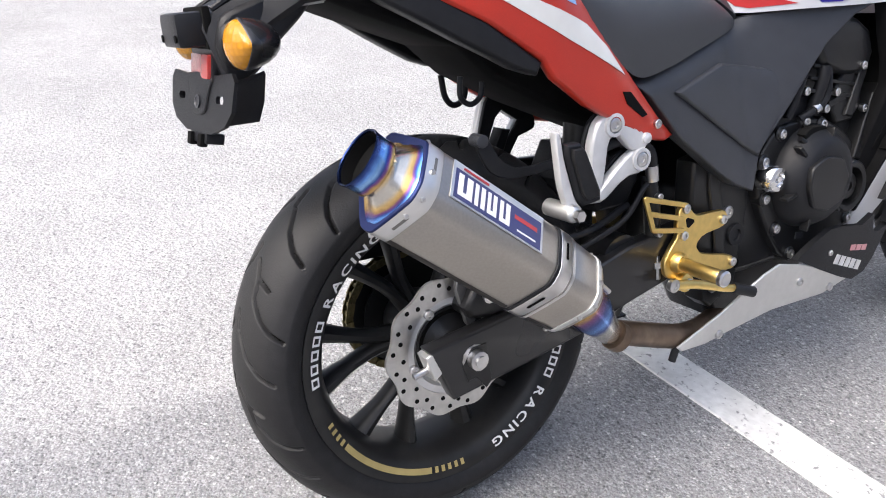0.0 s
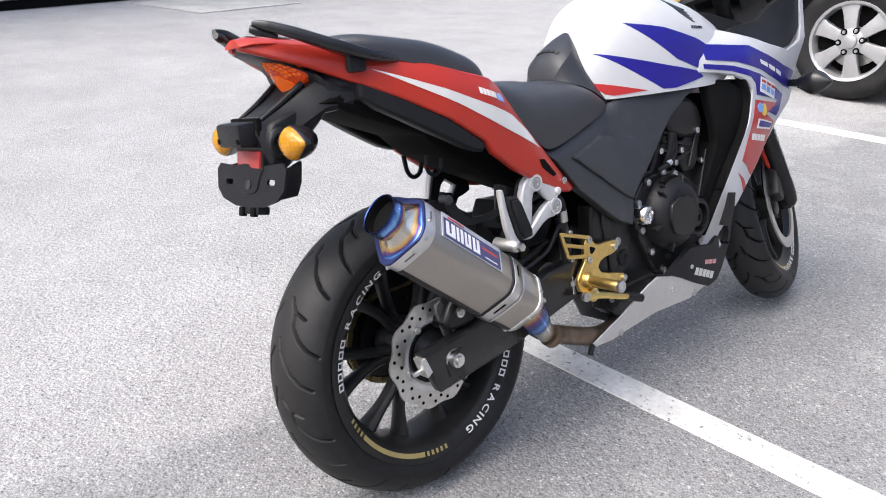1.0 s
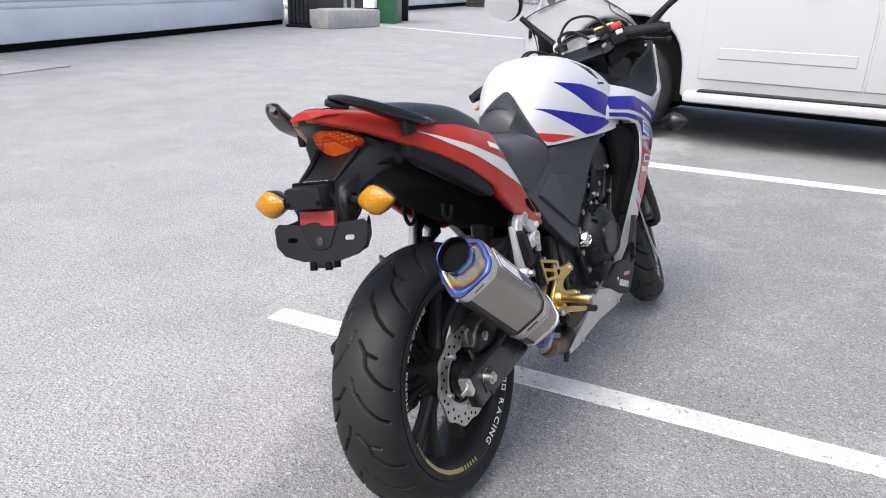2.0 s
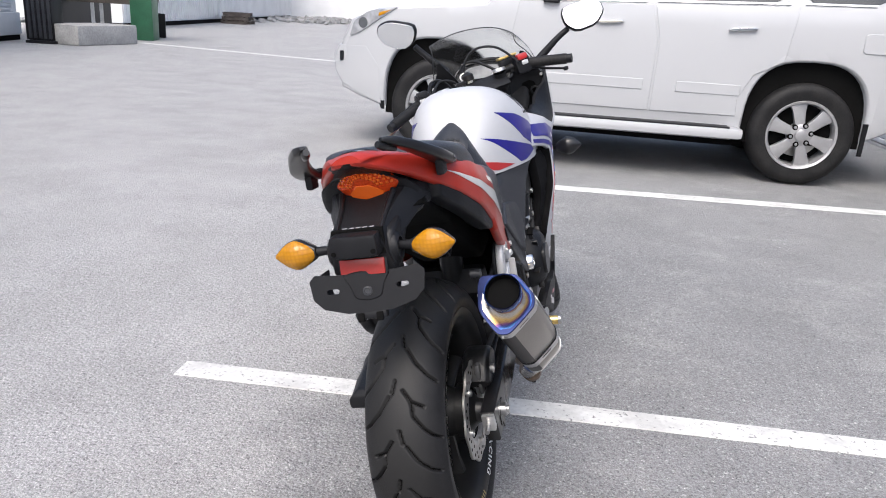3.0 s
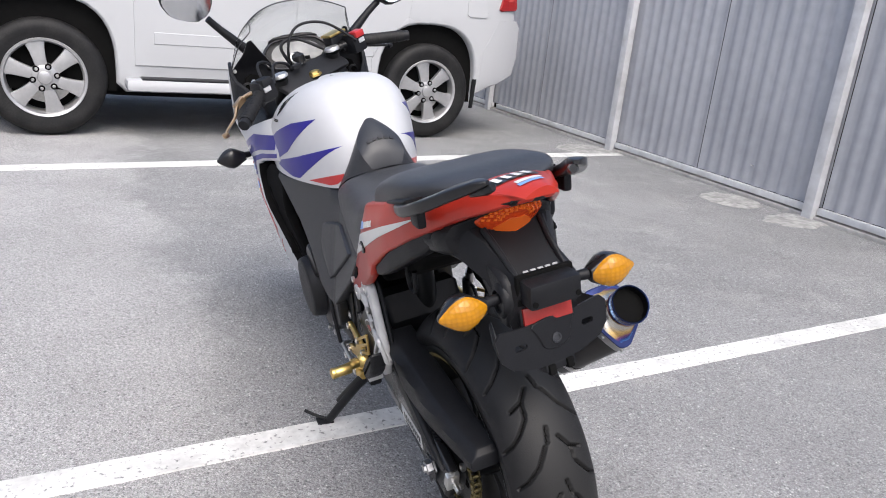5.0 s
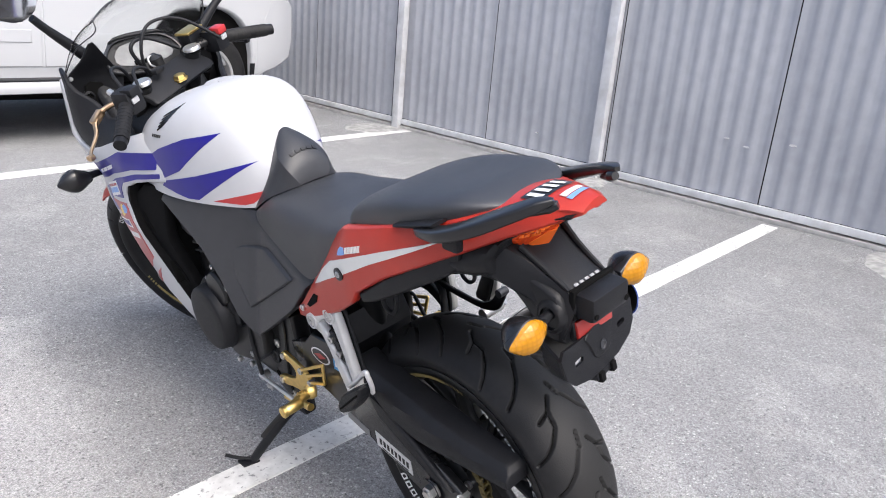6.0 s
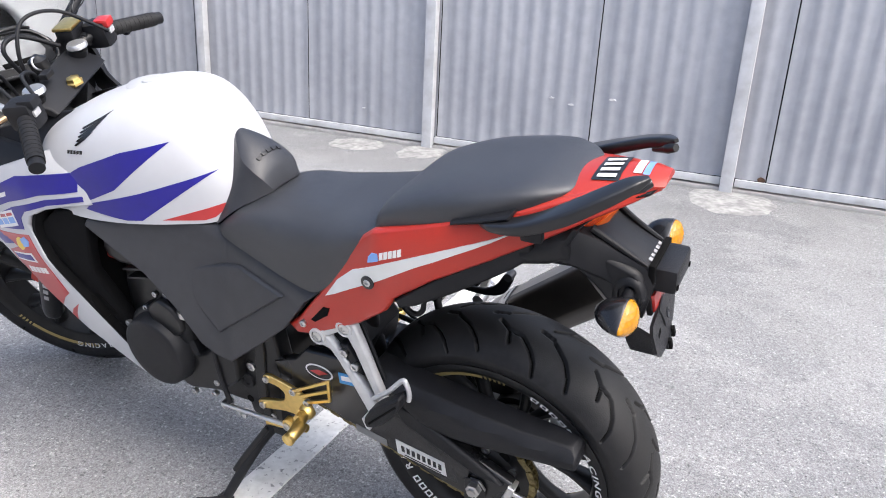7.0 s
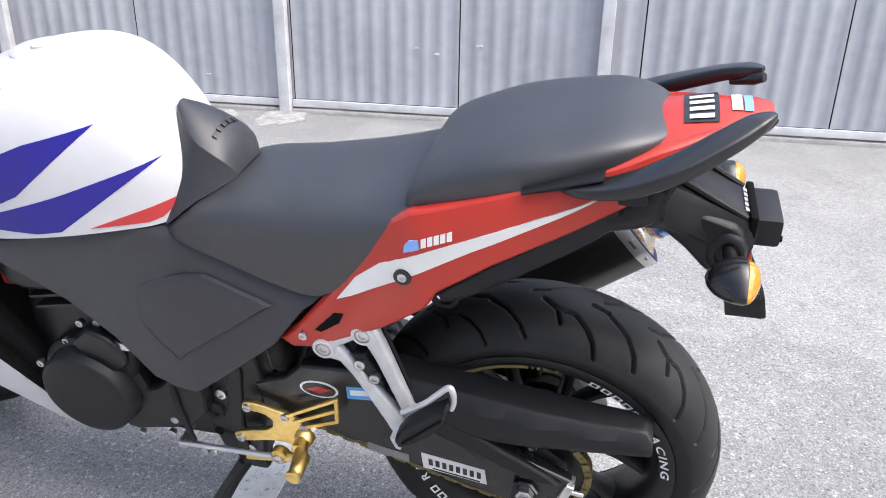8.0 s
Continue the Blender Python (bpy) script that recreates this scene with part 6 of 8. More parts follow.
for k, (d0, w) in enumerate(((0.044, 0.022), (0.07, 0.016), (0.09, 0.015), (0.11, 0.017))):
    facet_plate("badge_mark", d0, d0 + w * 0.35, 0.32, 0.82, 0.0025, ASHWHITE, "white block mark", 0.0006)
    facet_plate("badge_mark", d0 + w * 0.6, d0 + w, 0.32, 0.82, 0.0025, ASHWHITE, "white block mark", 0.0006)
    if k != 1:
        facet_plate("badge_mark", d0, d0 + w, 0.72, 0.82, 0.0026, ASHWHITE, "white block mark", 0.0006)
facet_plate("badge_mark", 0.135, 0.174, 0.44, 0.54, 0.0025, REDFILM, "red script stroke", 0.0006)
facet_plate("badge_mark", 0.14, 0.172, 0.76, 0.8, 0.0025, ASHWHITE, "thin white line of print", 0.0006)
facet_plate("badge_mark", 0.05, 0.09, 0.14, 0.19, 0.0025, REDFILM, "red line", 0.0006)
part("joint_pipe", along(loft([[p + ex_u * du + ex_v * dv for p in ring] for ring, du, dv in ((can_ring(LEN * 0.98, 0.6), 0, 0), (can_ring(LEN * 1.0, 1.0, [(0.034 * cu, 0.034 * cv) for cu, cv in circle]), 0, 0), (can_ring(LEN * 1.14, 1.0, [(0.034 * cu - 0.01, 0.034 * cv - 0.004) for cu, cv in circle]), 0, 0), (can_ring(LEN * 1.34, 1.0, [(0.022 * cu - 0.034, 0.022 * cv - 0.012) for cu, cv in circle]), 0, 0), (can_ring(LEN * 1.42, 1.0, [(0.02 * cu - 0.046, 0.02 * cv - 0.015) for cu, cv in circle]), 0, 0))])), JOINT_TINT, exhaust, "blued conical joint pipe", matrix=ALONG)
p_end = AX0 + ax * (LEN * 1.4) + ex_u * -0.043 + ex_v * -0.015
pipe = part("header_pipe", tube([tuple(p_end), (0.155, 0.32, 0.235), (0.148, 0.4, 0.205), (0.13, 0.47, 0.19), (0.08, 0.58, 0.17), (0.03, 0.7, 0.17)], [0.019, 0.0205, 0.021, 0.021, 0.021, 0.021], n=16), PIPE, bike, "heat-browned steel exhaust pipe")
hanger = part("exhaust_hanger", slab(chaikin([(0.29, 0.566), (0.211, 0.55), (0.11, 0.543), (0.078, 0.56), (0.056, 0.598), (0.042, 0.6), (0.038, 0.588), (0.056, 0.55), (0.075, 0.537), (0.11, 0.53), (0.211, 0.536), (0.29, 0.552)], 1, 0.2), 0.126, 0.119, r=0.002, g=0), BLACK, exhaust, "black bracket that carries the silencer")
part("bushing", disc_solid([(0.108, 0.009), (0.13, 0.009), (0.131, 0.007), (0.131, 0.003)], 18, axis=(0, 0.047, 0.593)), DARK, hanger, "dark rubber bushing")
part("clamp", tube([tuple(p_end + ax * 0.012), tuple(p_end + ax * 0.028)], 0.0235, n=18, smooth=False), PIPE, pipe)
part("spring", tube([tuple(AX1 + ex_v * 0.036 + ax * 0.0), tuple(AX1 + ex_v * 0.03 + ax * 0.05)], 0.004, smooth=False), STEEL, pipe)

# ---- footrests ----
# outlines in (y, z): cast pillion brackets and milled foot controls, one set for each side
BRACKET_ARMS = {
    1: ([(0.24, 0.602), (0.262, 0.602), (0.274, 0.586), (0.262, 0.57), (0.247, 0.563), (0.24, 0.52), (0.23, 0.474), (0.21, 0.476), (0.208, 0.5), (0.213, 0.56), (0.224, 0.59)],
        [(0.318, 0.538), (0.324, 0.52), (0.312, 0.505), (0.277, 0.503), (0.23, 0.472), (0.216, 0.486), (0.272, 0.53), (0.295, 0.542)],
        [(0.26, 0.6), (0.316, 0.566), (0.325, 0.548), (0.308, 0.532), (0.285, 0.545), (0.262, 0.572)]),
    -1: ([(0.326, 0.54), (0.324, 0.562), (0.306, 0.572), (0.288, 0.56), (0.214, 0.455), (0.194, 0.43), (0.2, 0.4), (0.216, 0.39), (0.226, 0.415), (0.283, 0.528), (0.31, 0.534)],
         [(0.262, 0.598), (0.246, 0.612), (0.228, 0.607), (0.219, 0.595), (0.18, 0.462), (0.17, 0.438), (0.19, 0.426), (0.202, 0.46), (0.237, 0.565), (0.258, 0.583)],
         [(0.318, 0.568), (0.252, 0.608), (0.244, 0.588), (0.3, 0.55)]),
}
BRACKET_BOLTS = {1: ((0.254, 0.585), (0.306, 0.526)), -1: ((0.309, 0.555), (0.244, 0.592))}
REARSET = {
    1: [(0.476, 0.408), (0.497, 0.406), (0.506, 0.391), (0.495, 0.377), (0.446, 0.374), (0.43, 0.36), (0.44, 0.345), (0.462, 0.337), (0.515, 0.323), (0.532, 0.31), (0.526, 0.296), (0.5, 0.297), (0.45, 0.316), (0.402, 0.322), (0.385, 0.312), (0.364, 0.32), (0.358, 0.345), (0.372, 0.366), (0.39, 0.386), (0.386, 0.402), (0.393, 0.432), (0.41, 0.437), (0.42, 0.42), (0.432, 0.41)],
    -1: [(0.462, 0.406), (0.478, 0.402), (0.481, 0.386), (0.442, 0.384), (0.427, 0.372), (0.431, 0.353), (0.446, 0.343), (0.49, 0.331), (0.509, 0.323), (0.507, 0.307), (0.482, 0.308), (0.44, 0.32), (0.41, 0.322), (0.392, 0.312), (0.37, 0.325), (0.362, 0.35), (0.373, 0.374), (0.398, 0.391), (0.43, 0.399)],
}
HEEL_BARS = {
    1: (((0.316, 0.462), (0.404, 0.434)), ((0.316, 0.462), (0.333, 0.408)), ((0.333, 0.408), (0.396, 0.394)), ((0.324, 0.437), (0.394, 0.414))),
    -1: (((0.402, 0.388), (0.304, 0.447)), ((0.304, 0.447), (0.308, 0.398)), ((0.308, 0.398), (0.37, 0.37)), ((0.306, 0.423), (0.385, 0.38))),
}
REARSET_BOLTS = {1: ((0.491, 0.391), (0.518, 0.31), (0.404, 0.428), (0.4, 0.384)), -1: ((0.469, 0.394), (0.495, 0.316), (0.402, 0.385), (0.37, 0.368))}
for s in (1, -1):
    arms = BRACKET_ARMS[s]
    fr = part("pillion_bracket", slab(chaikin(arms[0], 1, 0.2), s * 0.153, s * 0.134, r=0.006, g=0.02), ALLOY, bike, "silver cast pillion footrest bracket")
    for a in arms[1:]:
        part("arm", slab(chaikin(a, 1, 0.2), s * 0.1545, s * 0.136, r=0.006, g=0.02), ALLOY, fr)
    # thin black plates added on the inner side of the arms
    for a in arms:
        part("arm_back", slab(chaikin(a, 1, 0.2), s * 0.1335, s * 0.126, r=0.003, g=0), BLACK, fr, "thin black plate behind the bracket")
    for y, z in BRACKET_BOLTS[s]:
        part("bolt_eye", spin([(s * 0.15, 0.0175), (s * 0.1575, 0.017), (s * 0.158, 0.012), (s * 0.15, 0.0115)], 28, axis=(0, y, z)), ALLOY, fr)
        bolt("bolt", (s * 0.154, y, z), fr, s, 0.0105)
    if s > 0:
        part("bracket_nub", disc_solid([(0.145, 0.009), (0.158, 0.008), (0.16, 0.005)], 14, axis=(0, 0.316, 0.556)), ALLOY, fr)
        part("boss", disc_solid([(0.15, 0.0125), (0.203, 0.0125), (0.207, 0.0105), (0.209, 0.007), (0.213, 0.007)], 22, axis=(0, 0.136, 0.489)), BRUSHED, fr, "silver peg boss")
        part("boss_bolt", disc_solid([(0.212, 0.0085), (0.22, 0.008), (0.2205, 0.004)], 6, axis=(0, 0.136, 0.489)), STEEL, fr)
        peg = part("pillion_peg", slab(chaikin([(0.124, 0.584), (0.158, 0.582), (0.192, 0.498), (0.15, 0.494)], 1, 0.15), 0.203, 0.18, r=0.006, g=0.02), BLACK, bike, "folded pillion footrest with black rubber")
        part("peg_pad", slab(chaikin([(0.132, 0.577), (0.154, 0.576), (0.182, 0.506), (0.154, 0.503)], 1, 0.15), 0.208, 0.2, r=0.003, g=0.02), RUBBER, peg)
        part("peg_frame", slab(chaikin([(0.115, 0.6), (0.124, 0.6), (0.13, 0.56), (0.146, 0.505), (0.16, 0.488), (0.135, 0.486), (0.122, 0.53)], 1, 0.15), 0.196, 0.182, r=0.003, g=0), ALLOY, peg, "silver peg frame")
    else:
        insert = part("bracket_insert", slab([(0.268, 0.545), (0.248, 0.55), (0.225, 0.505), (0.222, 0.485), (0.242, 0.49)], -0.148, -0.12, r=0.004, g=0), BLACK, fr, "black insert between the arms")
        for y, z in ((0.255, 0.532), (0.234, 0.507)):
            bolt("bolt", (-0.152, y, z), insert, -1, 0.0085)
        peg = part("pillion_peg", slab(chaikin([(0.178, 0.462), (0.13, 0.5), (0.112, 0.512), (0.116, 0.482), (0.147, 0.44), (0.19, 0.41), (0.198, 0.43)], 1, 0.2), -0.2, -0.165, r=0.008, g=0.02), BLACK, bike, "folded pillion footrest with black rubber")
        part("pad_groove", tube([(-0.2005, 0.182, 0.43), (-0.2005, 0.15, 0.462), (-0.2, 0.12, 0.492)], 0.0022, n=6), SHADOWGAP, peg)
        part("peg_frame", tube([(-0.168, 0.19, 0.46), (-0.176, 0.15, 0.497), (-0.178, 0.115, 0.536), (-0.178, 0.107, 0.53), (-0.172, 0.108, 0.505), (-0.168, 0.113, 0.485)], 0.0048, n=10), ALLOY, peg, "silver peg frame")
        part("peg_tongue", slab([(0.205, 0.425), (0.198, 0.405), (0.19, 0.402), (0.186, 0.415), (0.196, 0.43)], -0.192, -0.16, r=0.002, g=0), ALLOY, peg)
    # gold foot controls: a milled plate, a heel guard and a round peg
    rs = part("rearset", slab(chaikin(REARSET[s], 1, 0.2), s * 0.153, s * 0.1425, r=0.0025, g=0.02), GOLD, bike, "gold anodised rearset footrest")
    for p, q in HEEL_BARS[s]:
        part("heel_guard", slab(capsule(p, q, 0.0042, 0.0042, 5) if s > 0 else capsule(p, q, 0.0034, 0.0034, 5), s * 0.1565, s * 0.151, r=0.0015, g=0), GOLD, rs, "gold heel guard bar")
    if s > 0:
        part("plate_window", slab(chaikin([(0.404, 0.414), (0.428, 0.404), (0.408, 0.392)], 1, 0.2), 0.1536, 0.15, r=0, g=0), SHADOWGAP, rs, "dark opening in the plate")
    y0, z0, y1, z1 = (0.388, 0.342, 0.382, 0.343) if s > 0 else (0.372, 0.347, 0.358, 0.345)
    reach = 0.248 if s > 0 else 0.232
    part("foot_peg", tube([(s * 0.15, y0, z0), (s * reach, y1, z1)], 0.0105, n=20, smooth=False), GOLD, rs, "gold peg")
    part("peg_collar", disc_solid([(s * 0.15, 0.0175), (s * 0.16, 0.017), (s * 0.166, 0.0135)], 24, axis=(0, y0, z0)), GOLD, rs)
    for k in range(3):
        part("peg_ring", disc_solid([(s * (0.17 + k * 0.0055), 0.0118), (s * (0.173 + k * 0.0055), 0.0118)], 20, axis=(0, y0, z0)), GOLD, rs)
    part("peg_grip", disc_solid([(s * 0.19, 0.0112), (s * 0.192, 0.012), (s * (reach - 0.006), 0.012), (s * (reach - 0.004), 0.0112)], 20, axis=(0, y1, z1)), GOLD, rs, "knurled gold sleeve")
    part("peg_end", disc_solid([(s * (reach - 0.003), 0.013), (s * (reach + 0.004), 0.013), (s * (reach + 0.006), 0.01), (s * (reach + 0.0045), 0.006)], 20, axis=(0, y1, z1)), STEEL if s > 0 else GOLD, rs)
    part("pivot_boss", disc_solid([(s * 0.15, 0.016), (s * 0.164, 0.0155), (s * 0.167, 0.011)], 22, axis=(0, 0.398 if s > 0 else 0.424, 0.306 if s > 0 else 0.294)), GOLD, rs)
    bolt("pivot_bolt", (s * 0.167, 0.398 if s > 0 else 0.424, 0.306 if s > 0 else 0.294), rs, s, 0.0095)
    for y, z in REARSET_BOLTS[s]:
        bolt("bolt", (s * 0.1535, y, z), rs, s, 0.0078)
pedal = part("brake_pedal", tube([(0.165, 0.37, 0.31), (0.172, 0.41, 0.303), (0.182, 0.465, 0.285), (0.185, 0.488, 0.279)], [0.009, 0.008, 0.007, 0.007]), GOLD, bike, "gold brake pedal with a black tip")
part("tip", tube([(0.185, 0.485, 0.28), (0.196, 0.522, 0.266)], 0.0095, smooth=False), BLACK, pedal, "black rubber tip")
bolt("bolt", (0.17, 0.362, 0.313), pedal, 1, 0.011)
part("master_cylinder", tube([(0.125, 0.36, 0.31), (0.125, 0.358, 0.44), (0.122, 0.352, 0.49)], [0.01, 0.014, 0.011]), ENGINE, pedal)
part("fluid_hose", tube([(0.13, 0.352, 0.49), (0.135, 0.345, 0.525), (0.134, 0.315, 0.55), (0.13, 0.27, 0.552), (0.12, 0.225, 0.53), (0.1, 0.2, 0.48)], 0.0085), BLACK, pedal, "black rubber fluid hose")
part("hose_fitting", tube([(0.13, 0.354, 0.48), (0.131, 0.351, 0.505)], 0.0105, n=12, smooth=False), STEEL, pedal, "bright hose fitting")
part("push_rod", tube([(0.135, 0.362, 0.315), (0.133, 0.36, 0.355)], 0.006, n=8, smooth=False), STEEL, pedal, "bright push rod")
part("rod_nut", tube([(0.134, 0.361, 0.335), (0.1335, 0.3607, 0.345)], 0.011, n=6, smooth=False), STEEL, pedal)
for z in (0.395, 0.455):
    bolt("bolt", (0.142, 0.357, z), pedal, 1, 0.006)
part("brake_line", tube([(0.125, 0.356, 0.475), (0.13, 0.335, 0.47), (0.128, 0.3, 0.43), (0.12, 0.24, 0.405), (0.115, 0.12, 0.375), (0.115, 0.05, 0.365)], 0.0045), BLACK, pedal, "thin black brake line")
shift = part("shift_lever", tube([(-0.158, 0.38, 0.3), (-0.158, 0.43, 0.288), (-0.156, 0.49, 0.272)], [0.009, 0.008, 0.006]), GOLD, bike, "gold gear lever and steel rod")
part("rod", tube([(-0.162, 0.43, 0.292), (-0.14, 0.637, 0.253)], 0.0055, smooth=False), BRUSHED, shift, "bright linkage rod")
part("joint", disc_solid([(-0.118, 0.011), (-0.14, 0.011)], 14, axis=(0, 0.635, 0.248)), STEEL, shift)

# ---- engine ----
engine = part("engine", slab(chaikin([(0.5, 0.27), (0.51, 0.4), (0.58, 0.46), (0.66, 0.5), (0.68, 0.64), (0.82, 0.67), (0.88, 0.55), (0.9, 0.4), (0.86, 0.28), (0.75, 0.255), (0.55, 0.255)], 1), 0.125, -0.125, r=0.03, g=0.035), ENGINE, bike, "black parallel-twin engine")
clutch = part("clutch_cover", slab(chaikin([(0.632, 0.522), (0.583, 0.47), (0.592, 0.395), (0.627, 0.328), (0.676, 0.264), (0.78, 0.27), (0.858, 0.3), (0.89, 0.41), (0.83, 0.48), (0.75, 0.522)], 2, 0.2), 0.143, 0.1, r=0.006, g=0.02), ENGINE, engine, "round black clutch cover")
part("bowl", disc_solid([(0.13, 0.094), (0.148, 0.092), (0.164, 0.087), (0.178, 0.078), (0.187, 0.069), (0.19, 0.064), (0.192, 0.05)], 56, axis=(0, 0.715, 0.42)), BLACK, clutch, "domed black bowl")
part("face", slab(chaikin([(0.655, 0.452), (0.69, 0.467), (0.738, 0.457), (0.758, 0.42), (0.742, 0.38), (0.703, 0.368), (0.665, 0.38), (0.65, 0.418)], 1, 0.12), 0.2, 0.185, r=0.004, g=0), ENGINE, clutch, "angular raised face")
# no hollow here: a near-black plate paints the recess's shade
part("scoop", slab(chaikin([(0.668, 0.508), (0.7, 0.516), (0.738, 0.506), (0.748, 0.486), (0.71, 0.476), (0.678, 0.488)], 1), 0.168, 0.15, r=0.004, g=0), SHADOWGAP, clutch, "scooped recess drawn by near-black shade")
part("scoop_lip", tube([(0.163, 0.664, 0.497), (0.172, 0.69, 0.478), (0.174, 0.725, 0.476), (0.165, 0.752, 0.49)], 0.005), ENGINE, clutch)
for k in range(6):
    a = radians(60 * k + 12)
    part("rib", box(0.174, 0.705 + 0.078 * math.cos(a), 0.42 + 0.078 * math.sin(a), 0.016, 0.028, 0.006, 0.002, m=pose(0, 0, 0, math.degrees(a), 0, 0)), ENGINE, clutch)
plug = part("round_plug", spin([(0.14, 0.05), (0.168, 0.049), (0.172, 0.044), (0.17, 0.036), (0.158, 0.034), (0.14, 0.034)], 36, axis=(0, 0.812, 0.385)), ENGINE, clutch, "ringed crank plug")
part("plug_centre", disc_solid([(0.14, 0.026), (0.164, 0.025), (0.167, 0.02), (0.167, 0.009), (0.162, 0.008)], 24, axis=(0, 0.812, 0.385)), ENGINE, clutch)
part("oil_cap", disc_solid([(0.14, 0.024), (0.166, 0.023), (0.17, 0.02), (0.171, 0.013), (0.167, 0.012), (0.167, 0.006), (0.171, 0.005)], 24, axis=(0, 0.606, 0.438)), CHROME, clutch, "bright oil filler bolt")
for y, z in ((0.639, 0.507), (0.598, 0.466), (0.606, 0.399), (0.639, 0.338), (0.684, 0.28), (0.87, 0.405), (0.848, 0.312), (0.749, 0.507), (0.701, 0.518)):
    bolt("bolt", (0.146, y, z), clutch, 1, 0.0085)
    part("bolt_boss", disc_solid([(0.12, 0.014), (0.144, 0.013), (0.146, 0.011)], 16, axis=(0, y, z)), ENGINE, clutch)
part("upper_case", slab(chaikin([(0.62, 0.52), (0.65, 0.575), (0.74, 0.57), (0.76, 0.52), (0.66, 0.49)], 1), 0.135, 0.1, r=0.012, g=0.02), ENGINE, clutch)
part("cast_mark", slab([(0.7, 0.317), (0.722, 0.312), (0.72, 0.3), (0.698, 0.305)], 0.1445, 0.14, r=0.0005, g=0), DARK, clutch, "cast block mark")
for k in range(5):
    part("fin", box(0.0, 0.76 + k * 0.006, 0.56 + k * 0.02, 0.3, 0.13, 0.006, 0.002, m=pose(0, 0, 0, -12, 0, 0)), ENGINE, engine)
part("cylinder_head", slab(chaikin([(0.7, 0.62), (0.72, 0.69), (0.84, 0.68), (0.87, 0.6), (0.8, 0.58)], 1), 0.16, -0.16, r=0.015, g=0.03), ENGINE, engine)
part("cable_bundle", tube([(0.14, 0.66, 0.53), (0.15, 0.68, 0.6), (0.145, 0.7, 0.66), (0.13, 0.76, 0.7)], 0.007), BLACK, engine)
for y0, z0, y1, z1 in ((0.805, 0.515, 0.842, 0.6), (0.842, 0.43, 0.884, 0.545), (0.868, 0.47, 0.9, 0.56)):
    part("cylinder_rail", slab([(y0, z0), (y0 + 0.022, z0 - 0.006), (y1 + 0.02, z1 - 0.006), (y1, z1)], 0.152, 0.1, r=0.004, g=0), ENGINE, engine, "upright cast rib")
part("breather_hose", tube([(0.142, 0.742, 0.63), (0.15, 0.748, 0.59), (0.15, 0.744, 0.553), (0.148, 0.715, 0.535), (0.14, 0.69, 0.524)], 0.0075), BLACK, engine, "black breather hose")
part("hose_clip", tube([(0.149, 0.727, 0.541), (0.148, 0.717, 0.536)], 0.0095, n=12, smooth=False), STEEL, engine, "bright hose clip")
part("cross_rib", box(0.14, 0.782, 0.545, 0.02, 0.05, 0.012, 0.003, m=pose(0, 0, 0, 12, 0, 0)), ENGINE, engine)
part("cam_housing", slab(chaikin([(0.77, 0.5), (0.79, 0.6), (0.86, 0.6), (0.86, 0.5)], 1), 0.145, 0.1, r=0.008, g=0.02), ENGINE, engine)
part("thermostat_hose", tube([(0.12, 0.66, 0.6), (0.135, 0.7, 0.64), (0.13, 0.78, 0.655), (0.12, 0.86, 0.62)], 0.014), BLACK, engine)
for p in ((0.148, 0.693, 0.572), (0.152, 0.745, 0.535), (0.15, 0.775, 0.56), (0.16, 0.83, 0.6), (0.15, 0.86, 0.52)):
    bolt("bolt", p, engine, 1, 0.0075)
part("coolant_hose", tube([(-0.11, 0.66, 0.5), (-0.108, 0.63, 0.54), (-0.1, 0.6, 0.6)], 0.018), BLACK, engine)
part("second_hose", tube([(-0.115, 0.56, 0.43), (-0.115, 0.59, 0.47), (-0.108, 0.6, 0.53)], 0.016), BLACK, engine)
part("clutch_cable", tube([(-0.12, 0.7, 0.55), (-0.13, 0.76, 0.6), (-0.13, 0.86, 0.66)], 0.006), BLACK, engine)
for p in ((-0.15, 0.745, 0.526), (-0.15, 0.711, 0.532), (-0.15, 0.693, 0.496), (-0.15, 0.789, 0.479), (-0.15, 0.779, 0.615), (-0.15, 0.725, 0.596), (-0.15, 0.664, 0.564), (-0.152, 0.56, 0.26), (-0.15, 0.58, 0.255)):
    bolt("bolt", p, engine, -1, 0.007)
part("sensor", tube([(0.14, 0.72, 0.53), (0.15, 0.73, 0.58), (0.15, 0.735, 0.61)], 0.011), BLACK, engine)
stator = part("generator_cover", disc_solid([(-0.1, 0.1), (-0.15, 0.1), (-0.153, 0.097), (-0.156, 0.088), (-0.185, 0.083), (-0.188, 0.08), (-0.19, 0.074), (-0.191, 0.05), (-0.191, 0.01)], 44, axis=(0, 0.757, 0.39)), BLACK, engine, "round black generator cover")
part("side_case", mirrored(slab(chaikin([(0.745, 0.41), (0.697, 0.423), (0.656, 0.396), (0.624, 0.412), (0.575, 0.474), (0.56, 0.445), (0.544, 0.412), (0.551, 0.358), (0.609, 0.312), (0.718, 0.284), (0.75, 0.331)], 1, 0.14), 0.156, 0.1, r=0.008, g=0.02)), ENGINE, stator)
part("raised_rib", mirrored(slab(chaikin([(0.76, 0.5), (0.721, 0.531), (0.685, 0.519), (0.66, 0.49), (0.663, 0.461), (0.723, 0.424), (0.762, 0.397), (0.773, 0.41), (0.741, 0.456)], 1, 0.16), 0.172, 0.12, r=0.008, g=0.02)), ENGINE, stator)
for y, z in ((0.685, 0.436), (0.618, 0.333), (0.634, 0.296), (0.6, 0.45), (0.86, 0.42), (0.7, 0.28), (0.84, 0.3)):
    bolt("bolt", (-0.155, y, z), stator, -1, 0.0075)
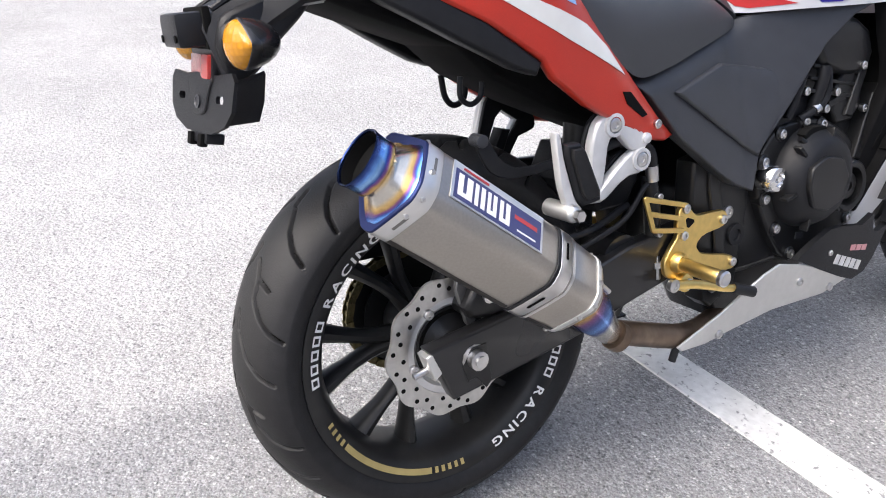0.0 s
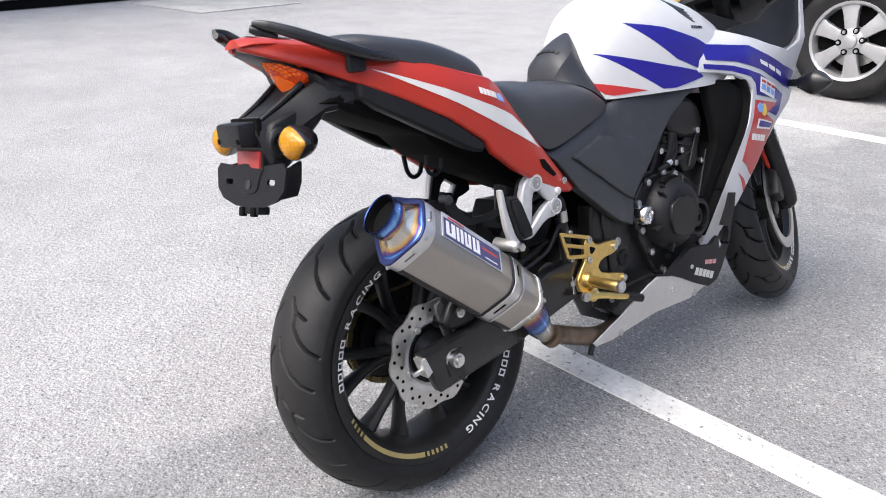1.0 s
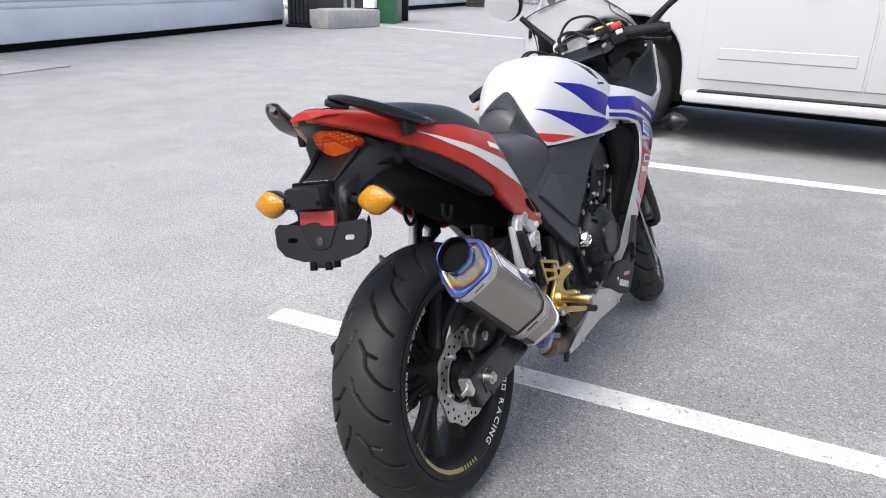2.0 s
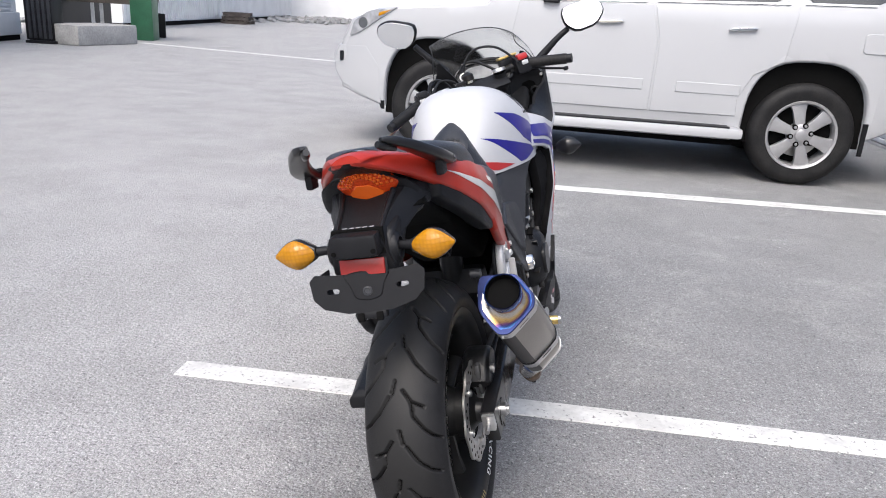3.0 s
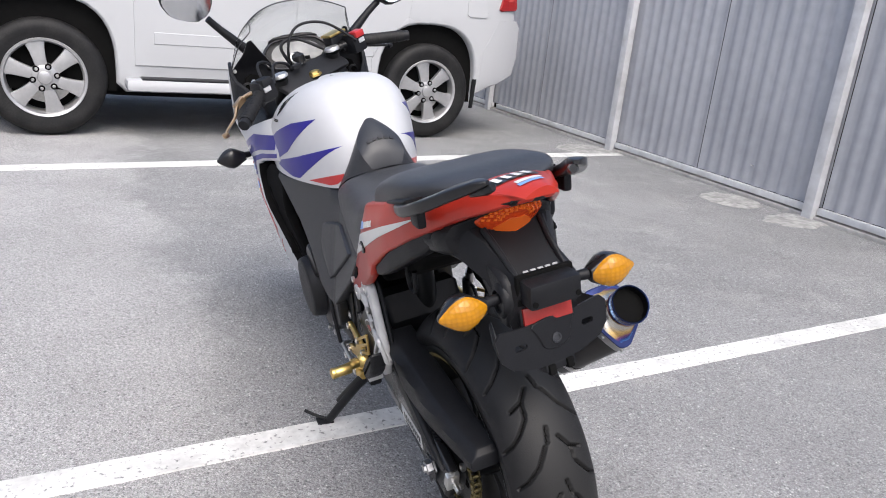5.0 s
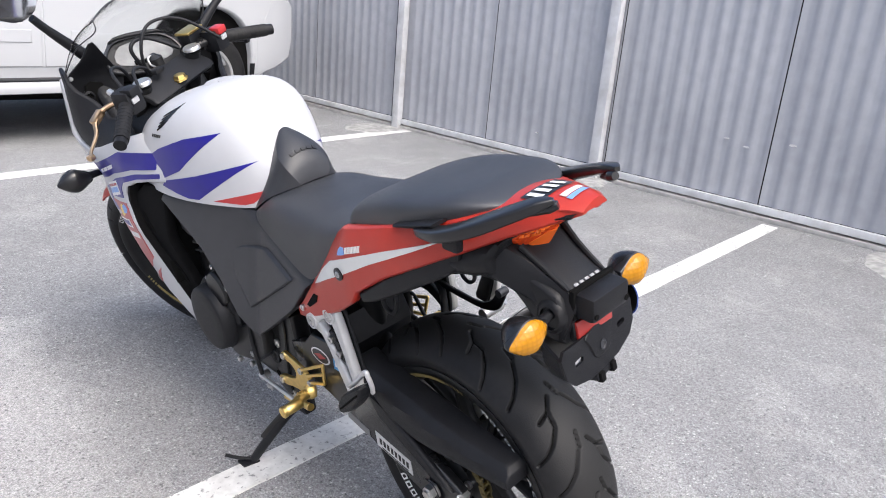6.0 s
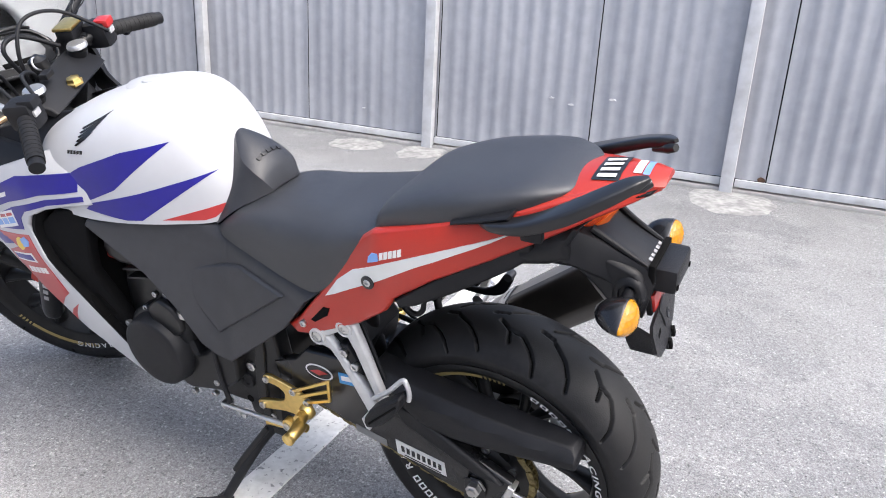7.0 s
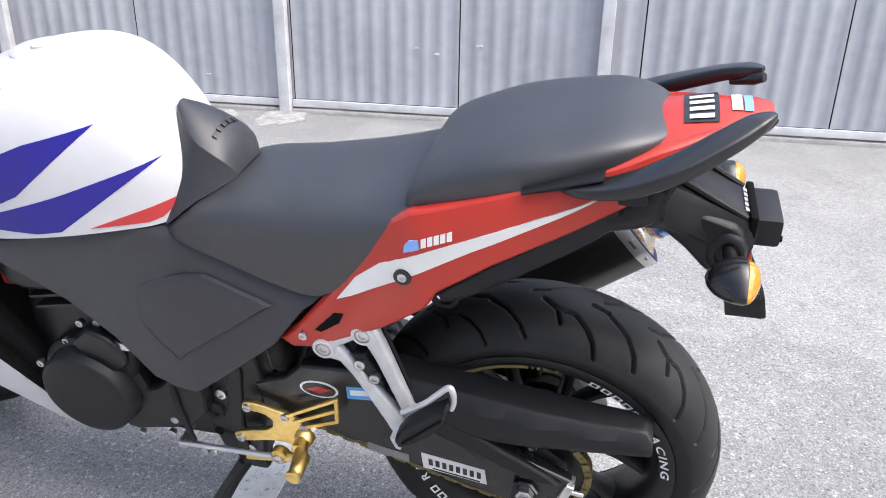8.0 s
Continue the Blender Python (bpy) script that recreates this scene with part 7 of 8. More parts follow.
part("gear_shaft", tube([(-0.14, 0.6, 0.5), (-0.158, 0.6, 0.4), (-0.155, 0.593, 0.286)], 0.0055), BLACK, stator)
part("wide_hose", tube([(-0.1, 0.65, 0.6), (-0.122, 0.66, 0.54), (-0.145, 0.672, 0.47), (-0.135, 0.69, 0.41)], 0.02, n=16), BLACK, engine)
part("hose_clip", tube([(-0.143, 0.664, 0.505), (-0.1445, 0.667, 0.493)], 0.0225, n=16, smooth=False), STEEL, engine, "bright hose clip")
part("starter", tube([(-0.1, 0.62, 0.5), (-0.105, 0.6, 0.54), (-0.1, 0.62, 0.6)], 0.016), ENGINE, engine)
part("orange_plug", box(-0.13, 0.86, 0.6, 0.03, 0.03, 0.035, 0.006), RED, engine, "small red connector")
part("oil_pan", slab([(0.5, 0.27), (0.82, 0.27), (0.78, 0.19), (0.62, 0.165), (0.54, 0.18)], 0.1, -0.02, r=0.02, g=0.05), ENGINE, engine)
radiator = part("radiator", slab([(0.93, 0.68), (1.0, 0.66), (0.93, 0.36), (0.86, 0.38)], 0.15, -0.15, r=0.006, g=0.05), SHADOWGAP, bike, "dark radiator behind the fairing")
shock = part("shock_absorber", tube([(0.0, 0.3, 0.36), (0.0, 0.33, 0.6)], 0.03, n=16, smooth=False), ENGINE, bike, "black rear shock absorber")
hook = part("luggage_hook", tube([(0.06, 0.062, 0.672), (0.06, 0.06, 0.645), (0.06, 0.075, 0.632), (0.06, 0.092, 0.64), (0.06, 0.097, 0.66)], 0.004), BLACK, bike, "black wire luggage hook")
part("left_hook", tube([(-0.085, 0.16, 0.66), (-0.085, 0.155, 0.62), (-0.085, 0.135, 0.61), (-0.085, 0.12, 0.625), (-0.085, 0.115, 0.66)], 0.005), BLACK, hook)

# silver belly pan
def pan_x(y, z):
    return 0.178 - 0.2 * (0.24 - z) + 0.06 * max(0, 0.5 - y)


pan = part("belly_pan", slab([(0.365, 0.205), (0.378, 0.193), (0.44, 0.185), (0.52, 0.19), (0.61, 0.197), (0.76, 0.186), (0.83, 0.2), (0.71, 0.258), (0.66, 0.276), (0.6, 0.293), (0.565, 0.283), (0.47, 0.238)], pan_x, lambda y, z: pan_x(y, z) - 0.006, r=0.003, g=0.03), BRUSHED, bike, "brushed aluminium belly pan")
for y, z in ((0.47, 0.195), (0.672, 0.238), (0.774, 0.198)):
    bolt("bolt", (pan_x(y, z), y, z), pan, 1, 0.008)
OPENING = [(0.894, 0.346), (0.902, 0.327), (0.897, 0.304), (0.879, 0.289), (0.862, 0.291), (0.858, 0.302), (0.872, 0.315), (0.885, 0.331)]
bm = holed_plate([(0.655, 0.284), (0.69, 0.31), (0.723, 0.329), (0.76, 0.326), (0.821, 0.315), (0.852, 0.33), (0.872, 0.353), (0.894, 0.394), (0.906, 0.43), (0.923, 0.427), (0.923, 0.389), (0.914, 0.347), (0.912, 0.32), (0.908, 0.298), (0.893, 0.266), (0.876, 0.233), (0.857, 0.212), (0.822, 0.204), (0.788, 0.217), (0.72, 0.25)], [OPENING], 0.178, 0.19)
for v in bm.verts:
    v.co = Vector((v.co.y + 0.1 * (v.co.z - 0.27) - 0.16 * max(0.0, 0.72 - v.co.x), v.co.x, v.co.z))
bmesh.ops.bevel(bm, geom=[ed for ed in bm.edges if len(ed.link_faces) == 2 and ed.calc_face_angle(0) > 1.2], offset=0.0022, segments=2, affect="EDGES")
cowl = part("lower_cowl", bm, BLACK, bike, "black lower cowl with an oval opening")
on_cowl = lambda y, z: 0.19 + 0.1 * (z - 0.27)
for k in range(5):
    y0, z0 = 0.757 + k * 0.0175, 0.2725 - k * 0.0072
    decal("name_bar", [(y0, z0), (y0 + 0.013, z0 - 0.0052), (y0 + 0.006, z0 - 0.0225), (y0 - 0.007, z0 - 0.0173)], on_cowl, ALLOY, cowl, "grey block mark", 1, g=0)
PINKFILM = material("faded pink film", (0.5, 0.24, 0.25), 0.4)
for k in range(3):
    y0, z0 = 0.797 + k * 0.018, 0.281 - k * 0.004
    decal("sticker_mark", [(y0, z0), (y0 + 0.015, z0 - 0.003), (y0 + 0.013, z0 - 0.014), (y0 - 0.001, z0 - 0.011)], on_cowl, PINKFILM, cowl, "faded pink mark", 1, g=0)
bolt("bolt", (0.19, 0.734, 0.281), cowl, 1, 0.0055)
part("stone_guard_tube", tube([(0.163, 0.38, 0.198), (0.16, 0.372, 0.172)], 0.0065, smooth=False), BLACK, pan)
stand = part("side_stand", tube([(-0.09, 0.5, 0.24), (-0.14, 0.55, 0.17), (-0.225, 0.602, 0.056)], [0.016, 0.013, 0.011]), BLACK, bike, "black side stand, folded out")
part("foot", box(-0.235, 0.607, 0.054, 0.045, 0.035, 0.008, 0.003, m=pose(0, 0, 0, 0, 12.5, 0)), BLACK, stand)
part("tang", tube([(-0.23, 0.603, 0.062), (-0.255, 0.615, 0.075), (-0.28, 0.63, 0.092)], 0.0045), BLACK, stand)
part("pivot_block", box(-0.105, 0.51, 0.225, 0.035, 0.06, 0.06, 0.01), BLACK, stand, "black stand pivot")
part("return_spring", tube([(-0.125, 0.53, 0.21), (-0.165, 0.57, 0.15), (-0.19, 0.59, 0.115)], 0.0085, n=10), ENGINE, stand)


# ---- fairing and cockpit ----
def fairing_width(y, z):
    ys = [0.75, 0.8, 0.88, 0.97, 1.05, 1.12, 1.22, 1.27, 1.34, 1.4, 1.47]
    high = float(np.interp(y, ys, [0.17, 0.18, 0.2, 0.217, 0.222, 0.225, 0.228, 0.222, 0.185, 0.14, 0.06]))
    deep_leg = float(np.interp(y, ys, [0.17, 0.182, 0.205, 0.222, 0.218, 0.208, 0.188, 0.176, 0.15, 0.115, 0.05]))
    w = deep_leg + (high - deep_leg) * min(1.0, max(0.0, (z - 0.66) / 0.12))
    w -= 0.17 * max(0.0, 0.6 - z)
    back = min(1.0, max(0.0, (1.2 - y) / 0.12))
    return w - (0.25 * max(0.0, z - 0.76) + 0.7 * max(0.0, z - 0.8)) * back - 0.06 * max(0.0, z - 0.76)


FAIRING = [(0.802, 0.862), (0.815, 0.77), (0.805, 0.738), (0.87, 0.73), (0.93, 0.717), (0.975, 0.696), (0.99, 0.675), (0.972, 0.61), (0.935, 0.51), (0.9, 0.42), (0.865, 0.335), (0.82, 0.24), (0.85, 0.235), (0.9, 0.3), (0.97, 0.39), (1.045, 0.47), (1.1, 0.53), (1.16, 0.57), (1.21, 0.595),
           (1.3, 0.62), (1.4, 0.66), (1.465, 0.73), (1.45, 0.82), (1.36, 0.9), (1.262, 0.925), (1.247, 0.9), (1.247, 0.82), (1.225, 0.775), (1.17, 0.758), (1.09, 0.778), (1.0, 0.808), (0.9, 0.84), (0.84, 0.856)]
for s in (1, -1):
    bm = slab(FAIRING, fairing_width, lambda y, z: fairing_width(y, z) - 0.014, r=0.005, g=0.018)
    f = part("fairing", mirrored(bm) if s < 0 else bm, WHITE, bike, "white side fairing with blue and red graphics", sharp=50)
    mark_depth = lambda y, z: fairing_width(y, z) + 0.0008
    fine_depth = lambda y, z: fairing_width(y, z) + 0.0014
    decal("graphic", [(0.835, 0.766), (0.835, 0.803), (0.884, 0.797), (0.99, 0.784), (1.04, 0.762), (1.165, 0.718), (1.28, 0.69), (1.27, 0.645), (1.2, 0.662), (1.08, 0.702), (1.03, 0.722), (0.93, 0.751)], fairing_width, BLUE, f, "blue band", s)
    decal("graphic", [(0.826, 0.757), (0.92, 0.742), (1.025, 0.711), (1.075, 0.689), (1.195, 0.64), (1.165, 0.602), (1.14, 0.59), (1.075, 0.61), (1.155, 0.63), (1.01, 0.661), (1.007, 0.688), (0.985, 0.708), (0.915, 0.73), (0.826, 0.746)], fairing_width, BLUE, f, "lower blue band", s)
    decal("graphic", [(1.002, 0.649), (1.145, 0.623), (1.064, 0.605), (1.128, 0.577), (1.112, 0.554), (1.088, 0.53), (1.04, 0.476), (1.018, 0.452), (0.988, 0.483), (0.962, 0.502), (0.978, 0.565)], fairing_width, REDFILM, f, "red field", s)
    decal("graphic", [(0.953, 0.472), (0.98, 0.452), (0.998, 0.43), (0.988, 0.416), (0.978, 0.437)], fairing_width, REDFILM, f, "red sliver under a white curve", s, g=0)
    # patches: white-edged red and blue, a yellow disc, a blue strip and block letters
    decal("patch", [(1.03, 0.704), (1.125, 0.672), (1.12, 0.636), (1.026, 0.667)], mark_depth, ASHWHITE, f, "white-edged patch", s, g=0.02)
    for k in range(3):
        y0, z0 = 1.034 + k * 0.031, 0.697 - k * 0.0104
        decal("patch_mark", [(y0, z0), (y0 + 0.024, z0 - 0.008), (y0 + 0.023, z0 - 0.0145), (y0 - 0.001, z0 - 0.0065)], fine_depth, REDFILM, f, "red block mark", s, g=0)
        decal("patch_mark", [(y0 - 0.001, z0 - 0.01), (y0 + 0.023, z0 - 0.018), (y0 + 0.022, z0 - 0.032), (y0 - 0.003, z0 - 0.024)], fine_depth, BLUEFILM, f, "blue block mark", s, g=0)
        y0, z0 = 1.026 + k * 0.045, 0.747 - k * 0.016
        decal("name_bar", [(y0, z0), (y0 + 0.036, z0 - 0.013), (y0 + 0.04, z0 - 0.024), (y0 + 0.004, z0 - 0.011)], mark_depth, ASHWHITE, f, "white block mark", s, g=0)
    decal("patch", [(1.047 + 0.017 * math.cos(t), 0.618 - 0.25 * 0.017 * math.cos(t) + 0.016 * math.sin(t)) for t in (2 * math.pi * k / 16 for k in range(16))], mark_depth, YELLOWFILM, f, "yellow round patch", s, g=0)
    decal("patch", [(1.01, 0.632), (1.024, 0.64), (1.043, 0.63), (1.036, 0.612), (1.016, 0.618)], fine_depth, BLUEFILM, f, "blue patch", s, g=0)
    decal("patch", [(1.018, 0.6), (1.11, 0.578), (1.104, 0.559), (1.012, 0.576)], mark_depth, ASHWHITE, f, "white-edged strip", s, g=0.02)
    decal("patch_mark", [(1.026, 0.594), (1.106, 0.575), (1.101, 0.564), (1.02, 0.5795)], fine_depth, BLUE, f, "blue strip", s, g=0.02)
    for k in range(5):
        y0, z0 = 0.993 + k * 0.0165, 0.566 - k * 0.0035
        decal("name_bar", [(y0, z0), (y0 + 0.013, z0 - 0.003), (y0 + 0.0125, z0 - 0.019), (y0, z0 - 0.016)], mark_depth, ASHWHITE, f, "white block mark", s, g=0)
    # black vent lining inside the fairing leg, its deep shade put into the colour
    bm = slab([(0.85, 0.722), (0.93, 0.708), (0.982, 0.67), (0.965, 0.605), (0.928, 0.505), (0.893, 0.415), (0.858, 0.33), (0.838, 0.32), (0.862, 0.45), (0.885, 0.56), (0.862, 0.65)], lambda y, z: fairing_width(y, z) - 0.018, lambda y, z: fairing_width(y, z) - 0.045, r=0.006, g=0.03)
    v = part("vent_panel", mirrored(bm) if s < 0 else bm, SHADEBLACK, bike, "black slotted vent panel")
    for y, z in ((0.95, 0.605), (0.902, 0.47)):
        decal("slot", chaikin([(y, z + 0.03), (y + 0.012, z + 0.03), (y - 0.01, z - 0.03), (y - 0.022, z - 0.03)], 1), lambda y, z: fairing_width(y, z) - 0.018, SHADOWGAP, v, "dark slot", s, g=0)
    rows = []
    for k in range(15):
        z = 0.325 + 0.38 * k / 14
        y = float(np.interp(z, [0.315, 0.43, 0.57, 0.66, 0.71], [0.856, 0.903, 0.957, 0.985, 0.955])) - 0.008
        xo = fairing_width(y + 0.02, z) - 0.003
        rows.append([(s * 0.125, y + 0.03, z), (s * xo * 0.85, y + 0.004 * math.sin(k * 0.9), z), (s * xo, y + 0.004, z), (s * xo, y + 0.014, z), (s * 0.125, y + 0.044, z)])
    wall = part("vent_wall", loft(rows), SHADEBLACK, v, "black rear wall of the vent")
    for z0 in (0.59, 0.47):
        y0 = float(np.interp(z0, [0.43, 0.57, 0.66], [0.903, 0.957, 0.985])) - 0.008
        part("slot", box(s * 0.175, y0 + 0.004, z0, 0.02, 0.012, 0.07, 0.004, m=pose(0, 0, 0, -27, 0, 0)), SHADOWGAP, v, "dark slot")
    # inner trim between fairing rim and instruments
    bm = slab([(0.9, 0.792), (1.0, 0.764), (1.1, 0.752), (1.18, 0.765), (1.24, 0.81), (1.247, 0.9), (1.262, 0.935), (1.272, 0.95), (1.235, 0.94), (1.19, 0.9), (1.1, 0.84), (0.98, 0.83)], lambda y, z: fairing_width(y, z) - 0.004, lambda y, z: fairing_width(y, z) - 0.016, r=0.004, g=0.03)
    it = part("inner_trim", mirrored(bm) if s < 0 else bm, BLACK, bike, "black inner cockpit trim")
    wall = upright(chaikin([(0.075, 0.915), (0.1, 0.955), (0.124, 0.99), (0.141, 1.016), (0.152, 1.012), (0.168, 0.972), (0.19, 0.942), (0.212, 0.91), (0.214, 0.87), (0.206, 0.815), (0.175, 0.785), (0.11, 0.79)], 1, 0.1), 1.2, 1.21, 0.003, 0.015)
    for v in wall.verts:
        v.co.y += 0.35 * (v.co.x - 0.1) - 0.62 * max(0.0, v.co.z - 0.93) + 0.01 * math.cos((v.co.x - 0.16) * 30) * math.cos((v.co.z - 0.87) * 22)
    part("cockpit_wall", mirrored(wall) if s < 0 else wall, BLACK, it, "black inner cockpit wall")
    part("wall_recess", upright(chaikin([(s * 0.115, 0.9), (s * 0.165, 0.915), (s * 0.18, 0.87), (s * 0.16, 0.83), (s * 0.12, 0.84)], 1), 1.213, 1.226, 0.002, 0.02), SHADOWGAP, it, "dark recess")
    part("wall_boss", disc_solid([(0, 0.016), (0.012, 0.015), (0.014, 0.01), (0.008, 0.008)], 18), BLACK, it, matrix=pose(s * 0.168, 1.222, 0.875, 0, 0, -90))
    part("wall_screw", disc_solid([(0, 0.006), (0.004, 0.005)], 12), BRUSHED, it, "bright screw", matrix=pose(s * 0.195, 1.231, 0.925, 0, 0, -90))
    bm = slab([(0.83, 0.828), (0.9, 0.798), (1.0, 0.77), (1.1, 0.758), (1.17, 0.77), (1.15, 0.83), (1.0, 0.875), (0.9, 0.89)], lambda y, z: 0.185 - 0.9 * (z - 0.775), lambda y, z: 0.172 - 0.9 * (z - 0.775), r=0.003, g=0.03)
    part("knee_trim", mirrored(bm) if s < 0 else bm, BLACK, bike, "black trim beside the steering head")
# nose between the fairings
nose = [[(0.17 * u * (1 - 0.55 * v), 1.33 + 0.13 * v * (1 - 0.3 * u * u), 0.93 - 0.2 * v - 0.03 * u * u) for u in (k / 8 for k in range(-8, 9))] for v in (j / 8 for j in range(9))]
bm = bmesh.new()
top = [[bm.verts.new(p) for p in row] for row in nose]
low = [[bm.verts.new((p[0] * 0.95, p[1] - 0.02, p[2] - 0.01)) for p in row] for row in nose]
for G in (top, low):
    for a, b in zip(G, G[1:]):
        for k in range(16):
            bm.faces.new((a[k], a[k + 1], b[k + 1], b[k]))
part("nose_cowl", bm, WHITE, bike, "white nose cowl")


def screen_top(u):
    """The screen's upper edge, from corner to corner."""
    return Vector((0.143 * u - 0.008, 1.085 + 0.07 * (1 - u * u), 1.074 + 0.036 * (1 - abs(u) ** 2.4)))


def windscreen():
    bm = bmesh.new()
    rows = {0: [], 1: []}
    for j in range(13):
        v = j / 12
        for layer in (0, 1):
            row = []
            for k in range(25):
                u = -1 + k / 12
                e = 1 - abs(u) ** 3 * 0.35
                b = Vector((0.2 * u, 1.265 + 0.13 * (1 - u * u), 0.925 + 0.02 * (1 - u * u)))
                t = screen_top(u)
                p = b.lerp(t, v) + Vector((0, 0.015, 0.02)) * math.sin(math.pi * v)
                row.append(bm.verts.new(p + Vector((0, -0.003, -0.002)) * layer))
            rows[layer].append(row)
    for L in rows.values():
        for a, b in zip(L, L[1:]):
            for k in range(24):
                bm.faces.new((a[k], a[k + 1], b[k + 1], b[k]))
    A, B = rows[0], rows[1]
    edge = [(0, k) for k in range(25)] + [(j, 24) for j in range(1, 13)] + [(12, k) for k in range(23, -1, -1)] + [(j, 0) for j in range(11, 0, -1)]
    for (a, b), (c, d) in zip(edge, edge[1:] + edge[:1]):
        bm.faces.new((A[a][b], A[c][d], B[c][d], B[a][b]))
    w = part("windscreen", bm, SCREEN, bike, "clear curved acrylic windscreen")
    w.visible_shadow = False
    # thin dark edge
    part("edge_trim", tube([tuple(screen_top(u) - Vector((0, 0.0015, 0))) for u in (-1 + k / 8 for k in range(17))], 0.0016, n=6), DARK, w, "thin grey screen edge")
    for s in (1, -1):
        part("edge_trim", tube([tuple(screen_top(s)), (s * 0.143 - 0.006, 1.1, 1.045), (s * 0.17 - 0.004, 1.19, 1.0), (s * 0.2, 1.263, 0.925)], 0.0016, n=6), DARK, w)


windscreen()
POD = chaikin([(-0.105, -0.035), (-0.1, 0.012), (-0.062, 0.048), (0.062, 0.048), (0.1, 0.012), (0.105, -0.035), (0.06, -0.055), (-0.06, -0.055)], 2, 0.22)
dash = part("dashboard", upright(POD, -0.02, 0.03, 0.008, 0.02), BLACK, bike, "black instrument cluster with a pale display", matrix=pose(-0.004, 1.222, 0.945, -36, 0, 0))
part("bezel", tube([(x * 1.0, -0.021, z * 1.0) for x, z in POD + POD[:1]], 0.0045, n=8, smooth=False), GLOSSBLACK, dash, "raised black rim")
part("display", upright(chaikin([(-0.082, -0.02), (-0.075, 0.012), (-0.045, 0.034), (0.045, 0.034), (0.075, 0.012), (0.082, -0.02), (0.04, -0.034), (-0.04, -0.034)], 1), -0.0215, -0.016, 0.001, 0), material("pale lcd glass", (0.11, 0.115, 0.12), 0.25, spec=0.4, second=(0.19, 0.195, 0.2), mix_scale=12), dash, "pale grey display")
part("display_strip", box(0, -0.0222, -0.026, 0.07, 0.003, 0.012, 0.001), SHADOWGAP, dash, "dark warning lamp strip")
part("hood", upright(chaikin([(-0.085, 0.04), (-0.05, 0.058), (0.05, 0.058), (0.085, 0.04), (0.05, 0.046), (-0.05, 0.046)], 1), -0.03, 0.03, 0.004, 0.02), BLACK, dash)
part("dash_panel", slab([(1.12, 0.8), (1.19, 0.87), (1.27, 0.955), (1.3, 0.95), (1.25, 0.86), (1.16, 0.76)], 0.15, -0.15, r=0.02, g=0.04), BLACK, bike, "black cockpit panel")

clamp = part("top_clamp", slab([(1.0, 0.9), (1.01, 0.912), (1.07, 0.94), (1.075, 0.93), (1.06, 0.917), (1.01, 0.89)], 0.118, -0.118, r=0.006, g=0), BLACK, bike, "", matrix=TURNED)
part("stem_nut", disc_solid([(0, 0.02), (0.005, 0.02), (0.007, 0.016), (0.014, 0.0145), (0.016, 0.01)], 6), GOLD, clamp, "gold stem nut", matrix=pose(-0.006, 1.012, 0.91, 0, -90, 0))
part("ignition", disc_solid([(0, 0.02), (0.02, 0.02), (0.022, 0.016), (0.03, 0.006)], 18), ENGINE, clamp, "ignition lock with key", matrix=pose(0, 1.075, 0.948, 0, -90, 0))
